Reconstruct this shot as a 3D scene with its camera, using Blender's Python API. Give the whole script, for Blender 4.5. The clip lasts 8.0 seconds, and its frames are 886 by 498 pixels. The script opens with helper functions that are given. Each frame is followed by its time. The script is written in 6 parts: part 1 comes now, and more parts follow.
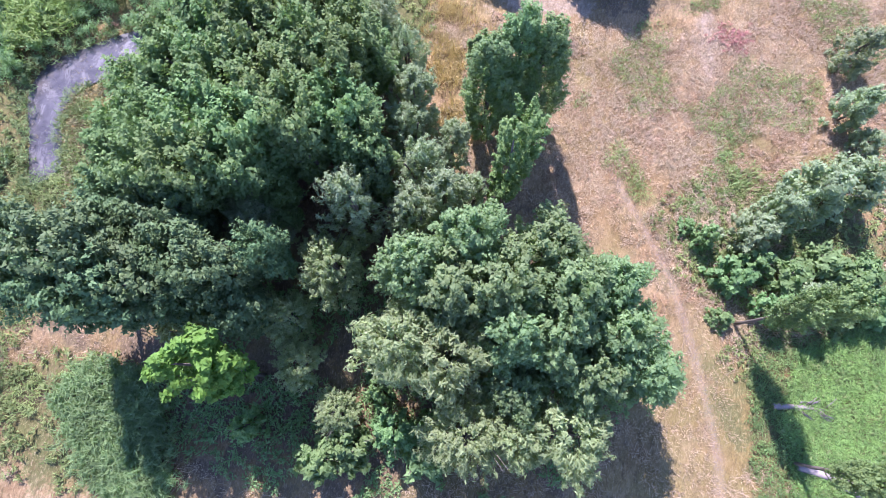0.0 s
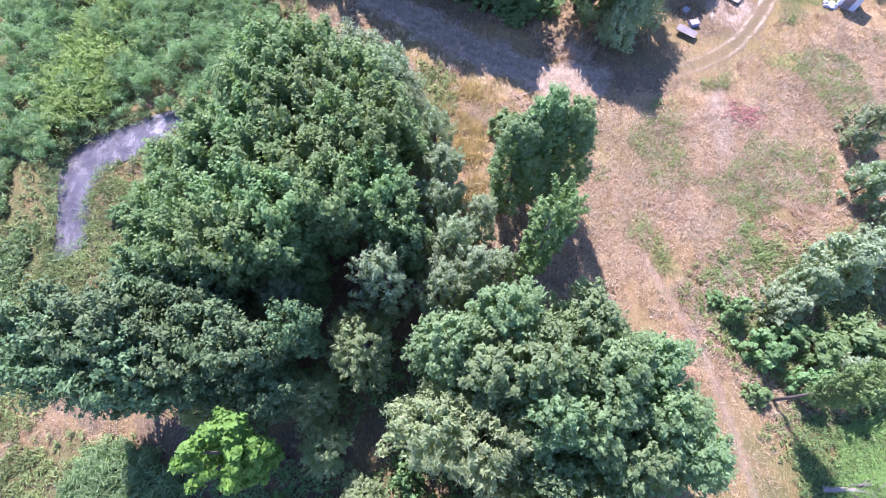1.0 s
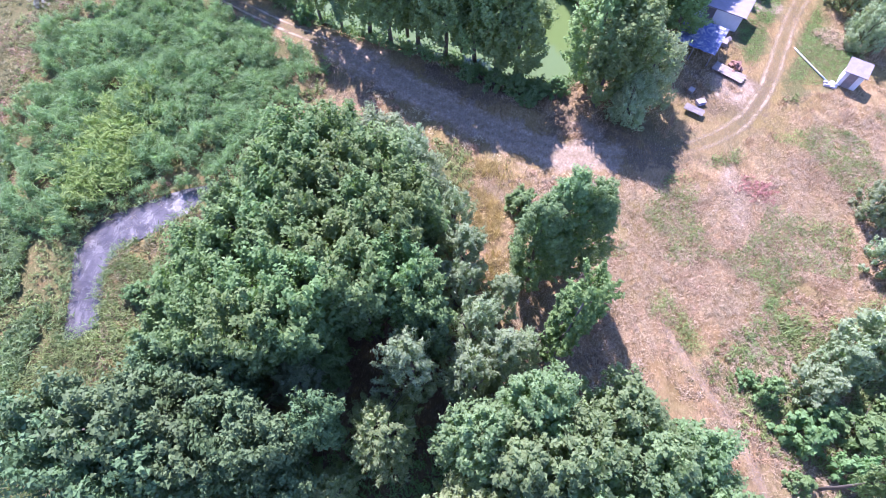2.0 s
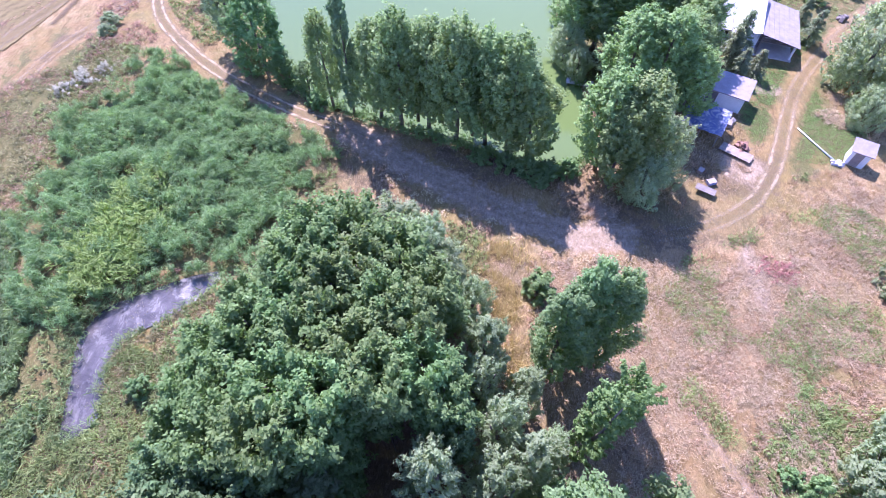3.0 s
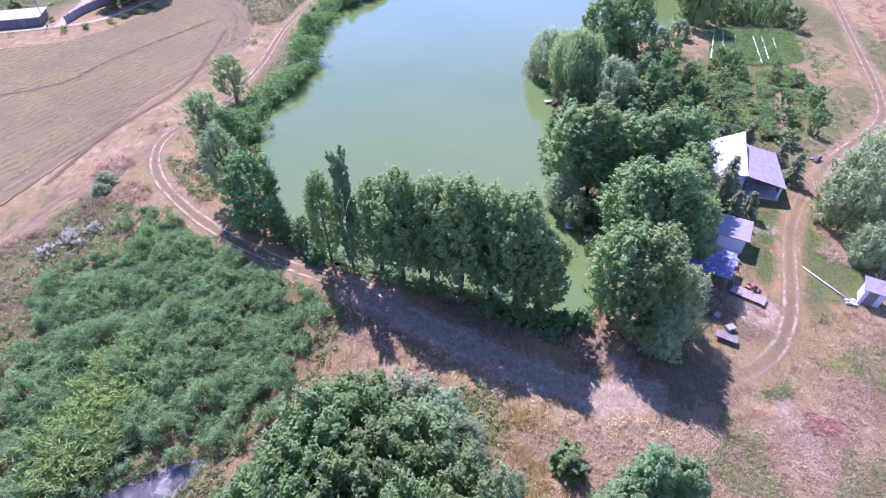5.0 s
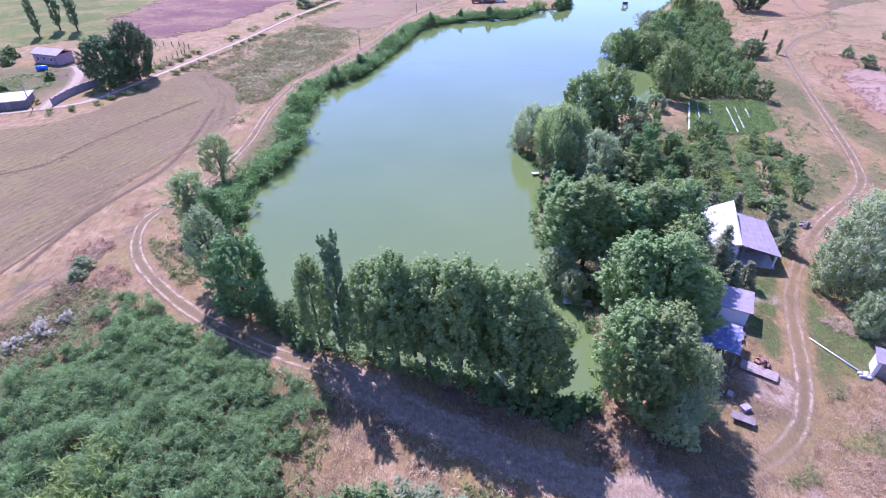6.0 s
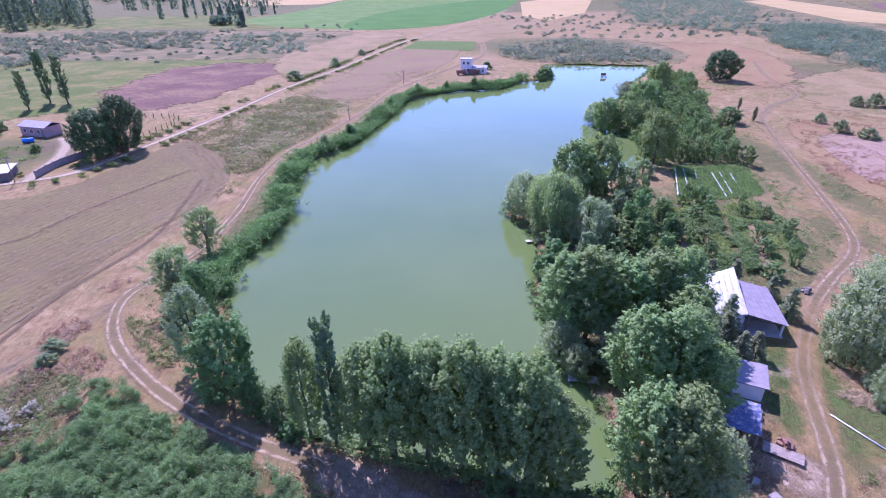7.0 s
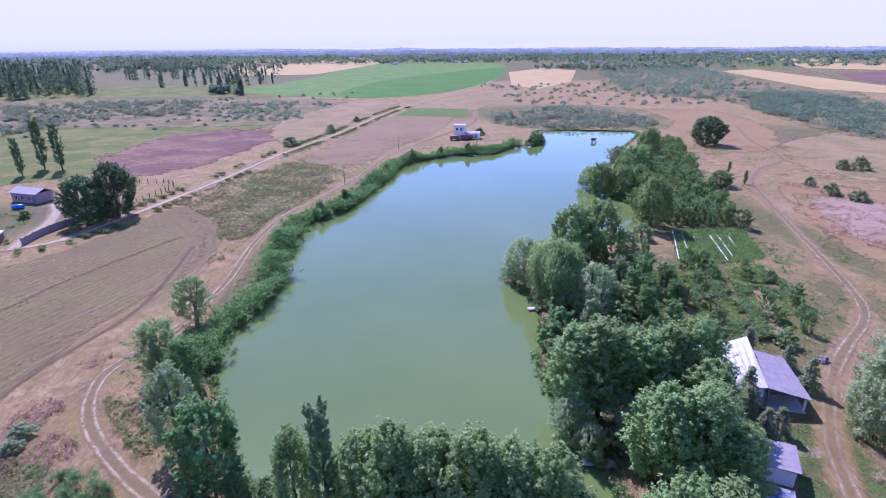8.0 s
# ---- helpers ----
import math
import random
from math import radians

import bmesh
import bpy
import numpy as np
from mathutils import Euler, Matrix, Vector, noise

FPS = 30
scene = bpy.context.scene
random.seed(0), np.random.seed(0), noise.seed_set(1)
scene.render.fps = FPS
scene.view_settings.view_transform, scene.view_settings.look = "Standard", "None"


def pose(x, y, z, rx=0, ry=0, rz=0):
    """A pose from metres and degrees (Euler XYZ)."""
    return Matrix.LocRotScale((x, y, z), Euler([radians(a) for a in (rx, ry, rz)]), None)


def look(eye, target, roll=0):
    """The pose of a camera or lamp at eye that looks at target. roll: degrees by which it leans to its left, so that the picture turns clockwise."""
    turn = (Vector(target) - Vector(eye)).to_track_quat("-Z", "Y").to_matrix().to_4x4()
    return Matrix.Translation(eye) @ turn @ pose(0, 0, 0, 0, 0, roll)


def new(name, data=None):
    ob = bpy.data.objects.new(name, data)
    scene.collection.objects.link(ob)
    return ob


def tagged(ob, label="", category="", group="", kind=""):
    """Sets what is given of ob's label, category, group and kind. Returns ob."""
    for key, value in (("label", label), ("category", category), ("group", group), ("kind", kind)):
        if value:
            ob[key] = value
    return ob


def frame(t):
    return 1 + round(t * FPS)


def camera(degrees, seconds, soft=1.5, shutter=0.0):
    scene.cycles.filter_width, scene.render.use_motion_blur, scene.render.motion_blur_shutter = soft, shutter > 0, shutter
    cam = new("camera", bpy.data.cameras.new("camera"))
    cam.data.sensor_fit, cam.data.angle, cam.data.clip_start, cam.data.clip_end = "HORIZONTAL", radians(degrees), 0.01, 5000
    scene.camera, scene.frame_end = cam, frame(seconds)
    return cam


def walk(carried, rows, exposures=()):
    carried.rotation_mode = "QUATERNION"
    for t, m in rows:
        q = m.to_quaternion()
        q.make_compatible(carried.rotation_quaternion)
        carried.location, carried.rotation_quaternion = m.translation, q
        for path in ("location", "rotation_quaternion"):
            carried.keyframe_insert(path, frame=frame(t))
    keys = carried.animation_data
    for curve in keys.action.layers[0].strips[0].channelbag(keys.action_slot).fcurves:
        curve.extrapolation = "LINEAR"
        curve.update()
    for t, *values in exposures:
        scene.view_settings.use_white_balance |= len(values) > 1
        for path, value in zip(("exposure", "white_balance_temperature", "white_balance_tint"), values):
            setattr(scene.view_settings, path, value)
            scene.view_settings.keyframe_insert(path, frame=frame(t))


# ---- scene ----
cam = camera(81.0, 8.0, soft=0.65)
PATH = [
    (0, (1.308, -2.742, 45.067), (1.265, -2.262, 43.125), 0.6),
    (0.5, (0.118, -2.482, 45.054), (0.066, -1.894, 43.143), 0.4),
    (1, (-1.111, -2.003, 45.035), (-1.176, -1.291, 43.167), 0.1),
    (1.5, (-2.127, -1.449, 45.008), (-2.2, -0.631, 43.184), 0.1),
    (3, (-4.909, 1.647, 44.981), (-5.004, 2.786, 43.34), -0.4),
    (3.5, (-5.827, 2.849, 44.943), (-5.917, 4.076, 43.366), -0.3),
    (4, (-6.603, 4.173, 44.932), (-6.688, 5.501, 43.439), -0.4),
    (4.5, (-7.282, 5.447, 45.006), (-7.351, 6.854, 43.587), -0.3),
    (6, (-9.234, 9.848, 45.123), (-9.22, 11.487, 43.977), -0.4),
    (6.5, (-9.823, 11.437, 45.13), (-9.779, 13.14, 44.082), -0.4),
    (7, (-10.443, 13.146, 45.135), (-10.373, 14.906, 44.188), -0.4),
    (7.5, (-11.006, 14.838, 45.141), (-10.919, 16.65, 44.299), -0.4),
    (8, (-11.512, 16.426, 45.126), (-11.406, 18.282, 44.388), -0.4),
]
walk(cam, [(t, look(eye, target, roll)) for t, eye, target, roll in PATH], exposures=[(0, 1.86, 5450, 36), (1.5, 2.0, 5350, 41), (3, 1.92, 5260, 45), (4.5, 1.62, 5240, 49), (6.5, 1.28, 5130, 55), (8, 0.93, 5070, 48)])

# ---- world, sun, exposure ----
SUN_AZ, SUN_EL = 23.0, 48.5        # degrees west of +y, degrees over the ground
world = bpy.data.worlds.new("sky")
scene.world = world
world.use_nodes = True
wn = world.node_tree
sky = wn.nodes.new("ShaderNodeTexSky")
sky.sky_type, sky.sun_disc = "NISHITA", False
sky.sun_elevation, sky.sun_rotation = radians(SUN_EL), radians(-SUN_AZ)
sky.altitude, sky.air_density, sky.dust_density, sky.ozone_density = 700, 1.0, 0.1, 3.5
wn.links.new(sky.outputs[0], wn.nodes["Background"].inputs[0])
wn.nodes["Background"].inputs[1].default_value = 0.13
sun_dir = Vector((-math.sin(radians(SUN_AZ)) * math.cos(radians(SUN_EL)), math.cos(radians(SUN_AZ)) * math.cos(radians(SUN_EL)), math.sin(radians(SUN_EL))))
sun = new("sun", bpy.data.lights.new("sun", "SUN"))
sun.data.energy, sun.data.angle, sun.data.color = 4.2, radians(0.53), (1.0, 0.94, 0.835)
sun.matrix_world = look(sun_dir * 200, (0, 0, 0))

# ---- material helpers ----
RNG = np.random.default_rng(11)


class Nodes:
    """A small writer of node materials."""

    def __init__(self, name):
        self.mat = bpy.data.materials.new(name)
        self.mat.use_nodes = True
        self.tree = self.mat.node_tree
        self.bsdf = self.tree.nodes["Principled BSDF"]
        self.out = self.tree.nodes["Material Output"]

    def node(self, kind):
        return self.tree.nodes.new(kind)

    def link(self, a, b):
        self.tree.links.new(a, b)

    def coords(self):
        return self.node("ShaderNodeTexCoord").outputs["Object"]

    def position(self):
        return self.node("ShaderNodeNewGeometry").outputs["Position"]

    def noise(self, vector, scale, detail=4.0, rough=0.55, distortion=0.0):
        n = self.node("ShaderNodeTexNoise")
        n.inputs["Scale"].default_value, n.inputs["Detail"].default_value = scale, detail
        n.inputs["Roughness"].default_value, n.inputs["Distortion"].default_value = rough, distortion
        if vector is not None:
            self.link(vector, n.inputs["Vector"])
        return n.outputs["Fac"]

    def scaled(self, vector, x, y, z, turn=0.0):
        n = self.node("ShaderNodeMapping")
        n.inputs["Scale"].default_value = (x, y, z)
        n.inputs["Rotation"].default_value = (0, 0, radians(turn))
        self.link(vector, n.inputs["Vector"])
        return n.outputs[0]

    def ramp(self, fac, stops):
        n = self.node("ShaderNodeValToRGB")
        e = n.color_ramp.elements
        while len(e) < len(stops):
            e.new(0.5)
        for el, (at, col) in zip(e, stops):
            el.position = at
            el.color = (*col, 1) if isinstance(col, tuple) else (col, col, col, 1)
        self.link(fac, n.inputs[0])
        return n.outputs[0]

    def math(self, op, a, b=0.0, clamp=False):
        n = self.node("ShaderNodeMath")
        n.operation, n.use_clamp = op, clamp
        for i, v in enumerate((a, b)):
            if isinstance(v, (int, float)):
                n.inputs[i].default_value = v
            else:
                self.link(v, n.inputs[i])
        return n.outputs[0]

    def mix(self, fac, a, b, blend="MIX"):
        n = self.node("ShaderNodeMix")
        n.data_type, n.blend_type = "RGBA", blend
        for i, v in ((0, fac), (6, a), (7, b)):
            if isinstance(v, (int, float)):
                n.inputs[i].default_value = v
            elif isinstance(v, tuple):
                n.inputs[i].default_value = (*v, 1)
            else:
                self.link(v, n.inputs[i])
        return n.outputs[2]

    def attr(self, name):
        n = self.node("ShaderNodeAttribute")
        n.attribute_name = name
        return n.outputs["Fac"]

    def bump(self, height, strength=0.4, distance=0.05):
        n = self.node("ShaderNodeBump")
        n.inputs["Strength"].default_value, n.inputs["Distance"].default_value = strength, distance
        self.link(height, n.inputs["Height"])
        self.link(n.outputs[0], self.bsdf.inputs["Normal"])

    def done(self, colour, rough=0.85, metal=0.0, spec=0.5):
        if isinstance(colour, tuple):
            self.bsdf.inputs["Base Color"].default_value = (*colour, 1)
        else:
            self.link(colour, self.bsdf.inputs["Base Color"])
        if isinstance(rough, (int, float)):
            self.bsdf.inputs["Roughness"].default_value = rough
        else:
            self.link(rough, self.bsdf.inputs["Roughness"])
        self.bsdf.inputs["Metallic"].default_value = metal
        self.bsdf.inputs["Specular IOR Level"].default_value = spec
        return self.mat


def leaf_material(name, dark, light, through_light=0.35, gloss=0.62, mottle=0.5, size=0.35):
    """Leaves that differ one by one and tree by tree, and let some light through."""
    m = Nodes(name)
    isl = m.node("ShaderNodeNewGeometry").outputs["Random Per Island"]
    low = tuple(a * 0.6 + b * 0.4 for a, b in zip(dark, light))
    col = m.ramp(isl, [(0.0, low), (0.8, light), (1.0, tuple(min(1.0, c * 1.15) for c in light))])
    ob = m.node("ShaderNodeObjectInfo").outputs["Random"]
    hsv = m.node("ShaderNodeHueSaturation")
    m.link(m.math("ADD", m.math("MULTIPLY", ob, 0.035), 0.4825), hsv.inputs["Hue"])
    slow = m.math("ADD", m.math("MULTIPLY", m.noise(m.position(), size, 3), mottle), 1.0 - mottle * 0.5)
    m.link(m.math("MULTIPLY", slow, m.math("ADD", m.math("MULTIPLY", ob, 0.24), 0.88)), hsv.inputs["Value"])
    m.link(col, hsv.inputs["Color"])
    m.done(hsv.outputs[0], gloss, 0, 0.22)
    tr = m.node("ShaderNodeBsdfTranslucent")
    m.link(m.mix(1.0, hsv.outputs[0], (0.9, 1.0, 0.55), "MULTIPLY"), tr.inputs[0])
    mx = m.node("ShaderNodeMixShader")
    mx.inputs[0].default_value = through_light
    m.link(m.bsdf.outputs[0], mx.inputs[1])
    m.link(tr.outputs[0], mx.inputs[2])
    m.link(mx.outputs[0], m.out.inputs[0])
    return m.mat


def plain_material(name, base, vary=0.25, scale=3.0, rough=0.8, metal=0.0, bump=0.3):
    """A worn surface: base colour with blotches and grain."""
    m = Nodes(name)
    c = m.coords()
    a = m.noise(c, scale, 6, 0.65)
    b = m.noise(c, scale * 9, 3)
    lo = tuple(v * (1 - vary) for v in base)
    hi = tuple(min(1.0, v * (1 + vary)) for v in base)
    col = m.ramp(m.math("ADD", m.math("MULTIPLY", a, 0.7), m.math("MULTIPLY", b, 0.3)), [(0.3, lo), (0.7, hi)])
    if bump:
        m.bump(b, bump, 0.02)
    return m.done(col, rough, metal)


LEAF_POPLAR = leaf_material("poplar_leaves", (0.090, 0.145, 0.048), (0.198, 0.278, 0.098), 0.48)
LEAF_BANK = leaf_material("bank_poplar_leaves", (0.130, 0.196, 0.068), (0.278, 0.368, 0.136), 0.45)
LEAF_COLUMN = leaf_material("column_poplar_leaves", (0.085, 0.140, 0.062), (0.200, 0.280, 0.135), 0.45)
# shade put into the colour for the wood's poplars; elms are this dark themselves
LEAF_DARK = leaf_material("dark_elm_and_shade_leaves", (0.054, 0.094, 0.036), (0.116, 0.176, 0.066), 0.25)
LEAF_GREY = leaf_material("grey_willow_leaves", (0.225, 0.275, 0.150), (0.405, 0.465, 0.275), 0.55)
LEAF_FRESH = leaf_material("fresh_poplar_leaves", (0.105, 0.190, 0.060), (0.215, 0.340, 0.120), 0.5)
LEAF_FRUIT = leaf_material("orchard_leaves", (0.110, 0.172, 0.062), (0.240, 0.330, 0.130), 0.5)
LEAF_DUSTY = leaf_material("dusty_white_leaves", (0.30, 0.27, 0.20), (0.46, 0.42, 0.33), 0.3)
LEAF_ASPEN = leaf_material("aspen_leaves", (0.115, 0.175, 0.070), (0.242, 0.332, 0.140), 0.55)
LEAF_BRIGHT = leaf_material("bright_leaves", (0.09, 0.175, 0.025), (0.165, 0.285, 0.050), 0.45)
LEAF_WILLOW = leaf_material("willow_leaves", (0.180, 0.232, 0.120), (0.325, 0.388, 0.215), 0.55)
LEAF_PALE = leaf_material("pale_leaves", (0.200, 0.255, 0.112), (0.350, 0.420, 0.200), 0.57)
PALE_STRAW = leaf_material("bleached_straw", (0.30, 0.222, 0.142), (0.43, 0.335, 0.225), 0.35, 0.7, 0.9, 0.4)
LEAF_CONIFER = leaf_material("conifer_needles", (0.160, 0.190, 0.105), (0.285, 0.320, 0.175), 0.3, 0.75)
LEAF_SHRUB = leaf_material("shrub_leaves", (0.105, 0.180, 0.060), (0.212, 0.318, 0.120), 0.5)
# leaves of the far trees, paled and cooled in colour for distance haze
LEAF_FAR_HAZE = leaf_material("haze_tinted_far_leaves", (0.105, 0.150, 0.110), (0.190, 0.245, 0.180), 0.4, 0.8)
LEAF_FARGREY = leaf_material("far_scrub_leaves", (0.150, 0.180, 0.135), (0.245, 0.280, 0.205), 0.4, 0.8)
REED = leaf_material("reed_blades", (0.108, 0.174, 0.070), (0.245, 0.335, 0.142), 0.55, 0.6, 1.2, 0.45)
REED_BRIGHT = leaf_material("bank_reed_blades", (0.088, 0.168, 0.050), (0.185, 0.295, 0.098), 0.45, 0.6, 1.0, 0.4)
HERB = leaf_material("herb_blades", (0.120, 0.178, 0.050), (0.245, 0.308, 0.110), 0.45, 0.6, 1.3, 0.3)
OLIVE_WEED = leaf_material("olive_weed_blades", (0.150, 0.140, 0.058), (0.300, 0.275, 0.130), 0.4, 0.65, 1.0, 0.4)
STRAW = leaf_material("dry_grass_blades", (0.32, 0.232, 0.142), (0.54, 0.415, 0.28), 0.35, 0.7, 0.9, 0.3)
RUST = leaf_material("rusty_weeds", (0.22, 0.125, 0.08), (0.42, 0.26, 0.18), 0.3, 0.7)
YELLOW_REED = leaf_material("yellow_reed_blades", (0.15, 0.235, 0.05), (0.27, 0.375, 0.11), 0.45, 0.6, 1.0, 0.4)
BARK = plain_material("bark", (0.13, 0.105, 0.08), 0.4, 2.0, 0.95, 0, 0.8)
DEADWOOD = plain_material("dead_wood", (0.25, 0.20, 0.175), 0.35, 3.0, 0.9, 0, 0.6)


def ground_material():
    m = Nodes("ground_cover")
    p = m.position()
    big = m.noise(p, 0.045, 5, 0.6, 0.6)
    mid = m.noise(p, 0.35, 5, 0.65, 0.4)
    fine = m.noise(p, 2.6, 4, 0.7)
    streak = m.noise(m.scaled(p, 1.0, 0.25, 1.0, 35), 1.6, 4, 0.7)
    dry = m.ramp(mid, [(0.32, (0.180, 0.108, 0.050)), (0.5, (0.285, 0.188, 0.094)), (0.66, (0.405, 0.296, 0.164))])
    dry = m.mix(m.ramp(big, [(0.42, 0.0), (0.62, 0.75)]), dry, (0.221, 0.156, 0.049))
    dry = m.mix(m.ramp(streak, [(0.50, 0.0), (0.62, 0.7)]), dry, (0.124, 0.082, 0.034))
    hue = m.noise(p, 0.11, 4, 0.6, 1.0)
    dry = m.mix(m.ramp(hue, [(0.52, 0.0), (0.66, 0.55)]), dry, (0.210, 0.174, 0.049))
    dry = m.mix(m.ramp(hue, [(0.34, 0.6), (0.48, 0.0)]), dry, (0.325, 0.211, 0.101))
    green = m.ramp(mid, [(0.25, (0.049, 0.056, 0.016)), (0.5, (0.090, 0.100, 0.029)), (0.75, (0.153, 0.138, 0.052))])
    green = m.mix(m.ramp(streak, [(0.45, 0.0), (0.7, 0.7)]), green, (0.046, 0.055, 0.015))
    green = m.mix(m.ramp(fine, [(0.5, 0.0), (0.68, 0.6)]), green, (0.189, 0.150, 0.065))
    soil = m.ramp(fine, [(0.3, (0.084, 0.057, 0.034)), (0.7, (0.158, 0.112, 0.066))])
    jitter = m.math("MULTIPLY", m.math("SUBTRACT", m.math("ADD", m.math("MULTIPLY", mid, 0.6), m.math("MULTIPLY", fine, 0.4)), 0.5), 3.6)
    g = m.ramp(m.math("ADD", m.attr("green"), jitter), [(0.35, 0.0), (0.65, 1.0)])
    s = m.ramp(m.math("ADD", m.attr("soil"), jitter), [(0.35, 0.0), (0.65, 1.0)])
    col = m.mix(s, m.mix(g, dry, green), soil)
    col = m.mix(m.math("MULTIPLY", m.ramp(fine, [(0.3, 1.0), (0.6, 0.0)]), 0.4), col, (0.075, 0.056, 0.029))
    olive = m.ramp(m.noise(p, 0.075, 6, 0.7, 0.8), [(0.5, 0.0), (0.6, 0.6)])
    col = m.mix(m.math("MULTIPLY", olive, m.ramp(fine, [(0.35, 0.3), (0.6, 1.0)])), col, (0.153, 0.130, 0.047))
    d = m.ramp(m.math("ADD", m.attr("dust"), m.math("MULTIPLY", jitter, 0.55)), [(0.30, 0.0), (0.62, 1.0)])
    dusty = m.ramp(m.noise(p, 1.6, 5, 0.7, 0.6), [(0.3, (0.195, 0.140, 0.088)), (0.5, (0.275, 0.205, 0.138)), (0.62, (0.330, 0.255, 0.180)), (0.72, (0.42, 0.35, 0.28))])
    col = m.mix(d, col, dusty)
    grain = m.noise(m.scaled(p, 1.0, 0.45, 1.0, -20), 7.0, 5, 0.75, 0.8)
    col = m.mix(m.ramp(grain, [(0.34, 0.62), (0.5, 0.0)]), col, (0.076, 0.055, 0.024))
    col = m.mix(m.ramp(grain, [(0.54, 0.0), (0.70, 0.55)]), col, (0.445, 0.338, 0.205))
    clump = m.noise(p, 0.8, 5, 0.7, 0.5)
    col = m.mix(m.ramp(clump, [(0.30, 0.55), (0.46, 0.0)]), col, (0.122, 0.090, 0.034))
    m.bump(m.math("ADD", grain, streak), 0.9, 0.12)
    return m.done(col, 0.95, 0, 0.15)


def track_material(name, ruts=True, dust=((0.285, 0.210, 0.132), (0.400, 0.305, 0.200))):
    """Pale wheel ruts with a grassy crown, or one worn path, fading out at the ragged sides."""
    m = Nodes(name)
    p = m.position()
    n = m.noise(p, 0.8, 5, 0.7)
    f = m.noise(p, 6.0, 4, 0.7)
    slow = m.noise(p, 0.13, 3)
    u = m.math("ADD", m.attr("across"), m.math("ADD", m.math("MULTIPLY", m.math("SUBTRACT", n, 0.5), 0.22), m.math("MULTIPLY", m.math("SUBTRACT", slow, 0.5), 0.4)))
    worn = m.ramp(f, [(0.3, dust[0]), (0.7, dust[1])])
    crown = m.ramp(n, [(0.35, (0.235, 0.165, 0.090)), (0.65, (0.175, 0.150, 0.070))])
    if ruts:
        rut = m.math("MULTIPLY", m.ramp(u, [(0.18, 0.0), (0.42, 1.0), (0.56, 1.0), (0.86, 0.0)]), m.ramp(m.noise(p, 0.5, 6, 0.8), [(0.34, 0.35), (0.6, 1.0)]))
        keep = m.math("MAXIMUM", rut, m.ramp(m.math("ADD", u, m.math("MULTIPLY", f, 0.5)), [(0.45, 0.55), (0.80, 0.0)]))
    else:
        rut = m.ramp(u, [(0.15, 1.0), (0.75, 0.2)])
        keep = m.math("MULTIPLY", m.ramp(u, [(0.25, 1.0), (0.75, 0.0)]), m.ramp(f, [(0.3, 0.35), (0.6, 0.95)]))
    m.done(m.mix(rut, crown, worn), 0.95, 0, 0.1)
    m.bump(n, 0.5, 0.05)
    clear = m.node("ShaderNodeBsdfTransparent")
    mx = m.node("ShaderNodeMixShader")
    m.link(m.math("MULTIPLY", keep, m.attr("wear"), True), mx.inputs[0])
    m.link(clear.outputs[0], mx.inputs[1])
    m.link(m.bsdf.outputs[0], mx.inputs[2])
    m.link(mx.outputs[0], m.out.inputs[0])
    return m.mat


def field_material(name, lo, hi, rows=0.0, turn=0.0, second=None, ragged=False, strength=0.4):
    """A field: broad blotches of one or two growths, faint drill rows every so many metres, and an uneven rim where ragged."""
    m = Nodes(name)
    p = m.position()
    a = m.noise(p, 0.03, 5, 0.6)
    b = m.noise(p, 0.5, 5, 0.7)
    fac = m.math("ADD", m.math("MULTIPLY", a, 0.6), m.math("MULTIPLY", b, 0.4))
    col = m.ramp(fac, [(0.3, lo), (0.68, hi)])
    if second:
        patch = m.noise(p, 0.06, 7, 0.72, 0.6)
        col = m.mix(m.ramp(patch, [(0.46, 0.0), (0.60, 0.85)]), col, second)
        col = m.mix(m.ramp(m.noise(p, 0.9, 4, 0.7), [(0.5, 0.0), (0.66, 0.5)]), col, tuple(v * 0.6 for v in lo))
    if rows:
        w = m.node("ShaderNodeTexWave")
        w.wave_type, w.bands_direction = "BANDS", "X"
        w.inputs["Scale"].default_value = 0.314 / rows
        w.inputs["Distortion"].default_value, w.inputs["Detail"].default_value = 6.0, 5
        w.inputs["Detail Scale"].default_value = 1.2
        m.link(m.scaled(p, 1, 1, 1, turn), w.inputs["Vector"])
        col = m.mix(m.math("MULTIPLY", w.outputs["Fac"], m.ramp(b, [(0.40, 0.0), (0.62, strength)])), col, tuple(v * 0.62 for v in lo))
    m.bump(b, 0.6, 0.1)
    m.done(col, 0.95, 0, 0.1)
    if ragged:
        clear = m.node("ShaderNodeBsdfTransparent")
        mx = m.node("ShaderNodeMixShader")
        rim = m.math("MULTIPLY", m.math("SUBTRACT", m.math("ADD", m.math("MULTIPLY", m.noise(p, 0.09, 5, 0.65), 0.7), m.math("MULTIPLY", b, 0.3)), 0.5), 2.6)
        m.link(m.ramp(m.math("ADD", m.attr("edge"), rim), [(0.32, 0.0), (0.52, 1.0)]), mx.inputs[0])
        m.link(clear.outputs[0], mx.inputs[1])
        m.link(m.bsdf.outputs[0], mx.inputs[2])
        m.link(mx.outputs[0], m.out.inputs[0])
    return m.mat


def water_material(name, lo, hi, ripple=0.06):
    m = Nodes(name)
    p = m.position()
    col = m.ramp(m.noise(p, 0.02, 3), [(0.35, lo), (0.65, hi)])
    m.bump(m.noise(m.scaled(p, 1, 2.2, 1, 15), 1.1, 3, 0.5), ripple, 0.05)
    m.done(col, 0.06, 0, 0.5)
    m.bsdf.inputs["IOR"].default_value = 1.39
    return m.mat


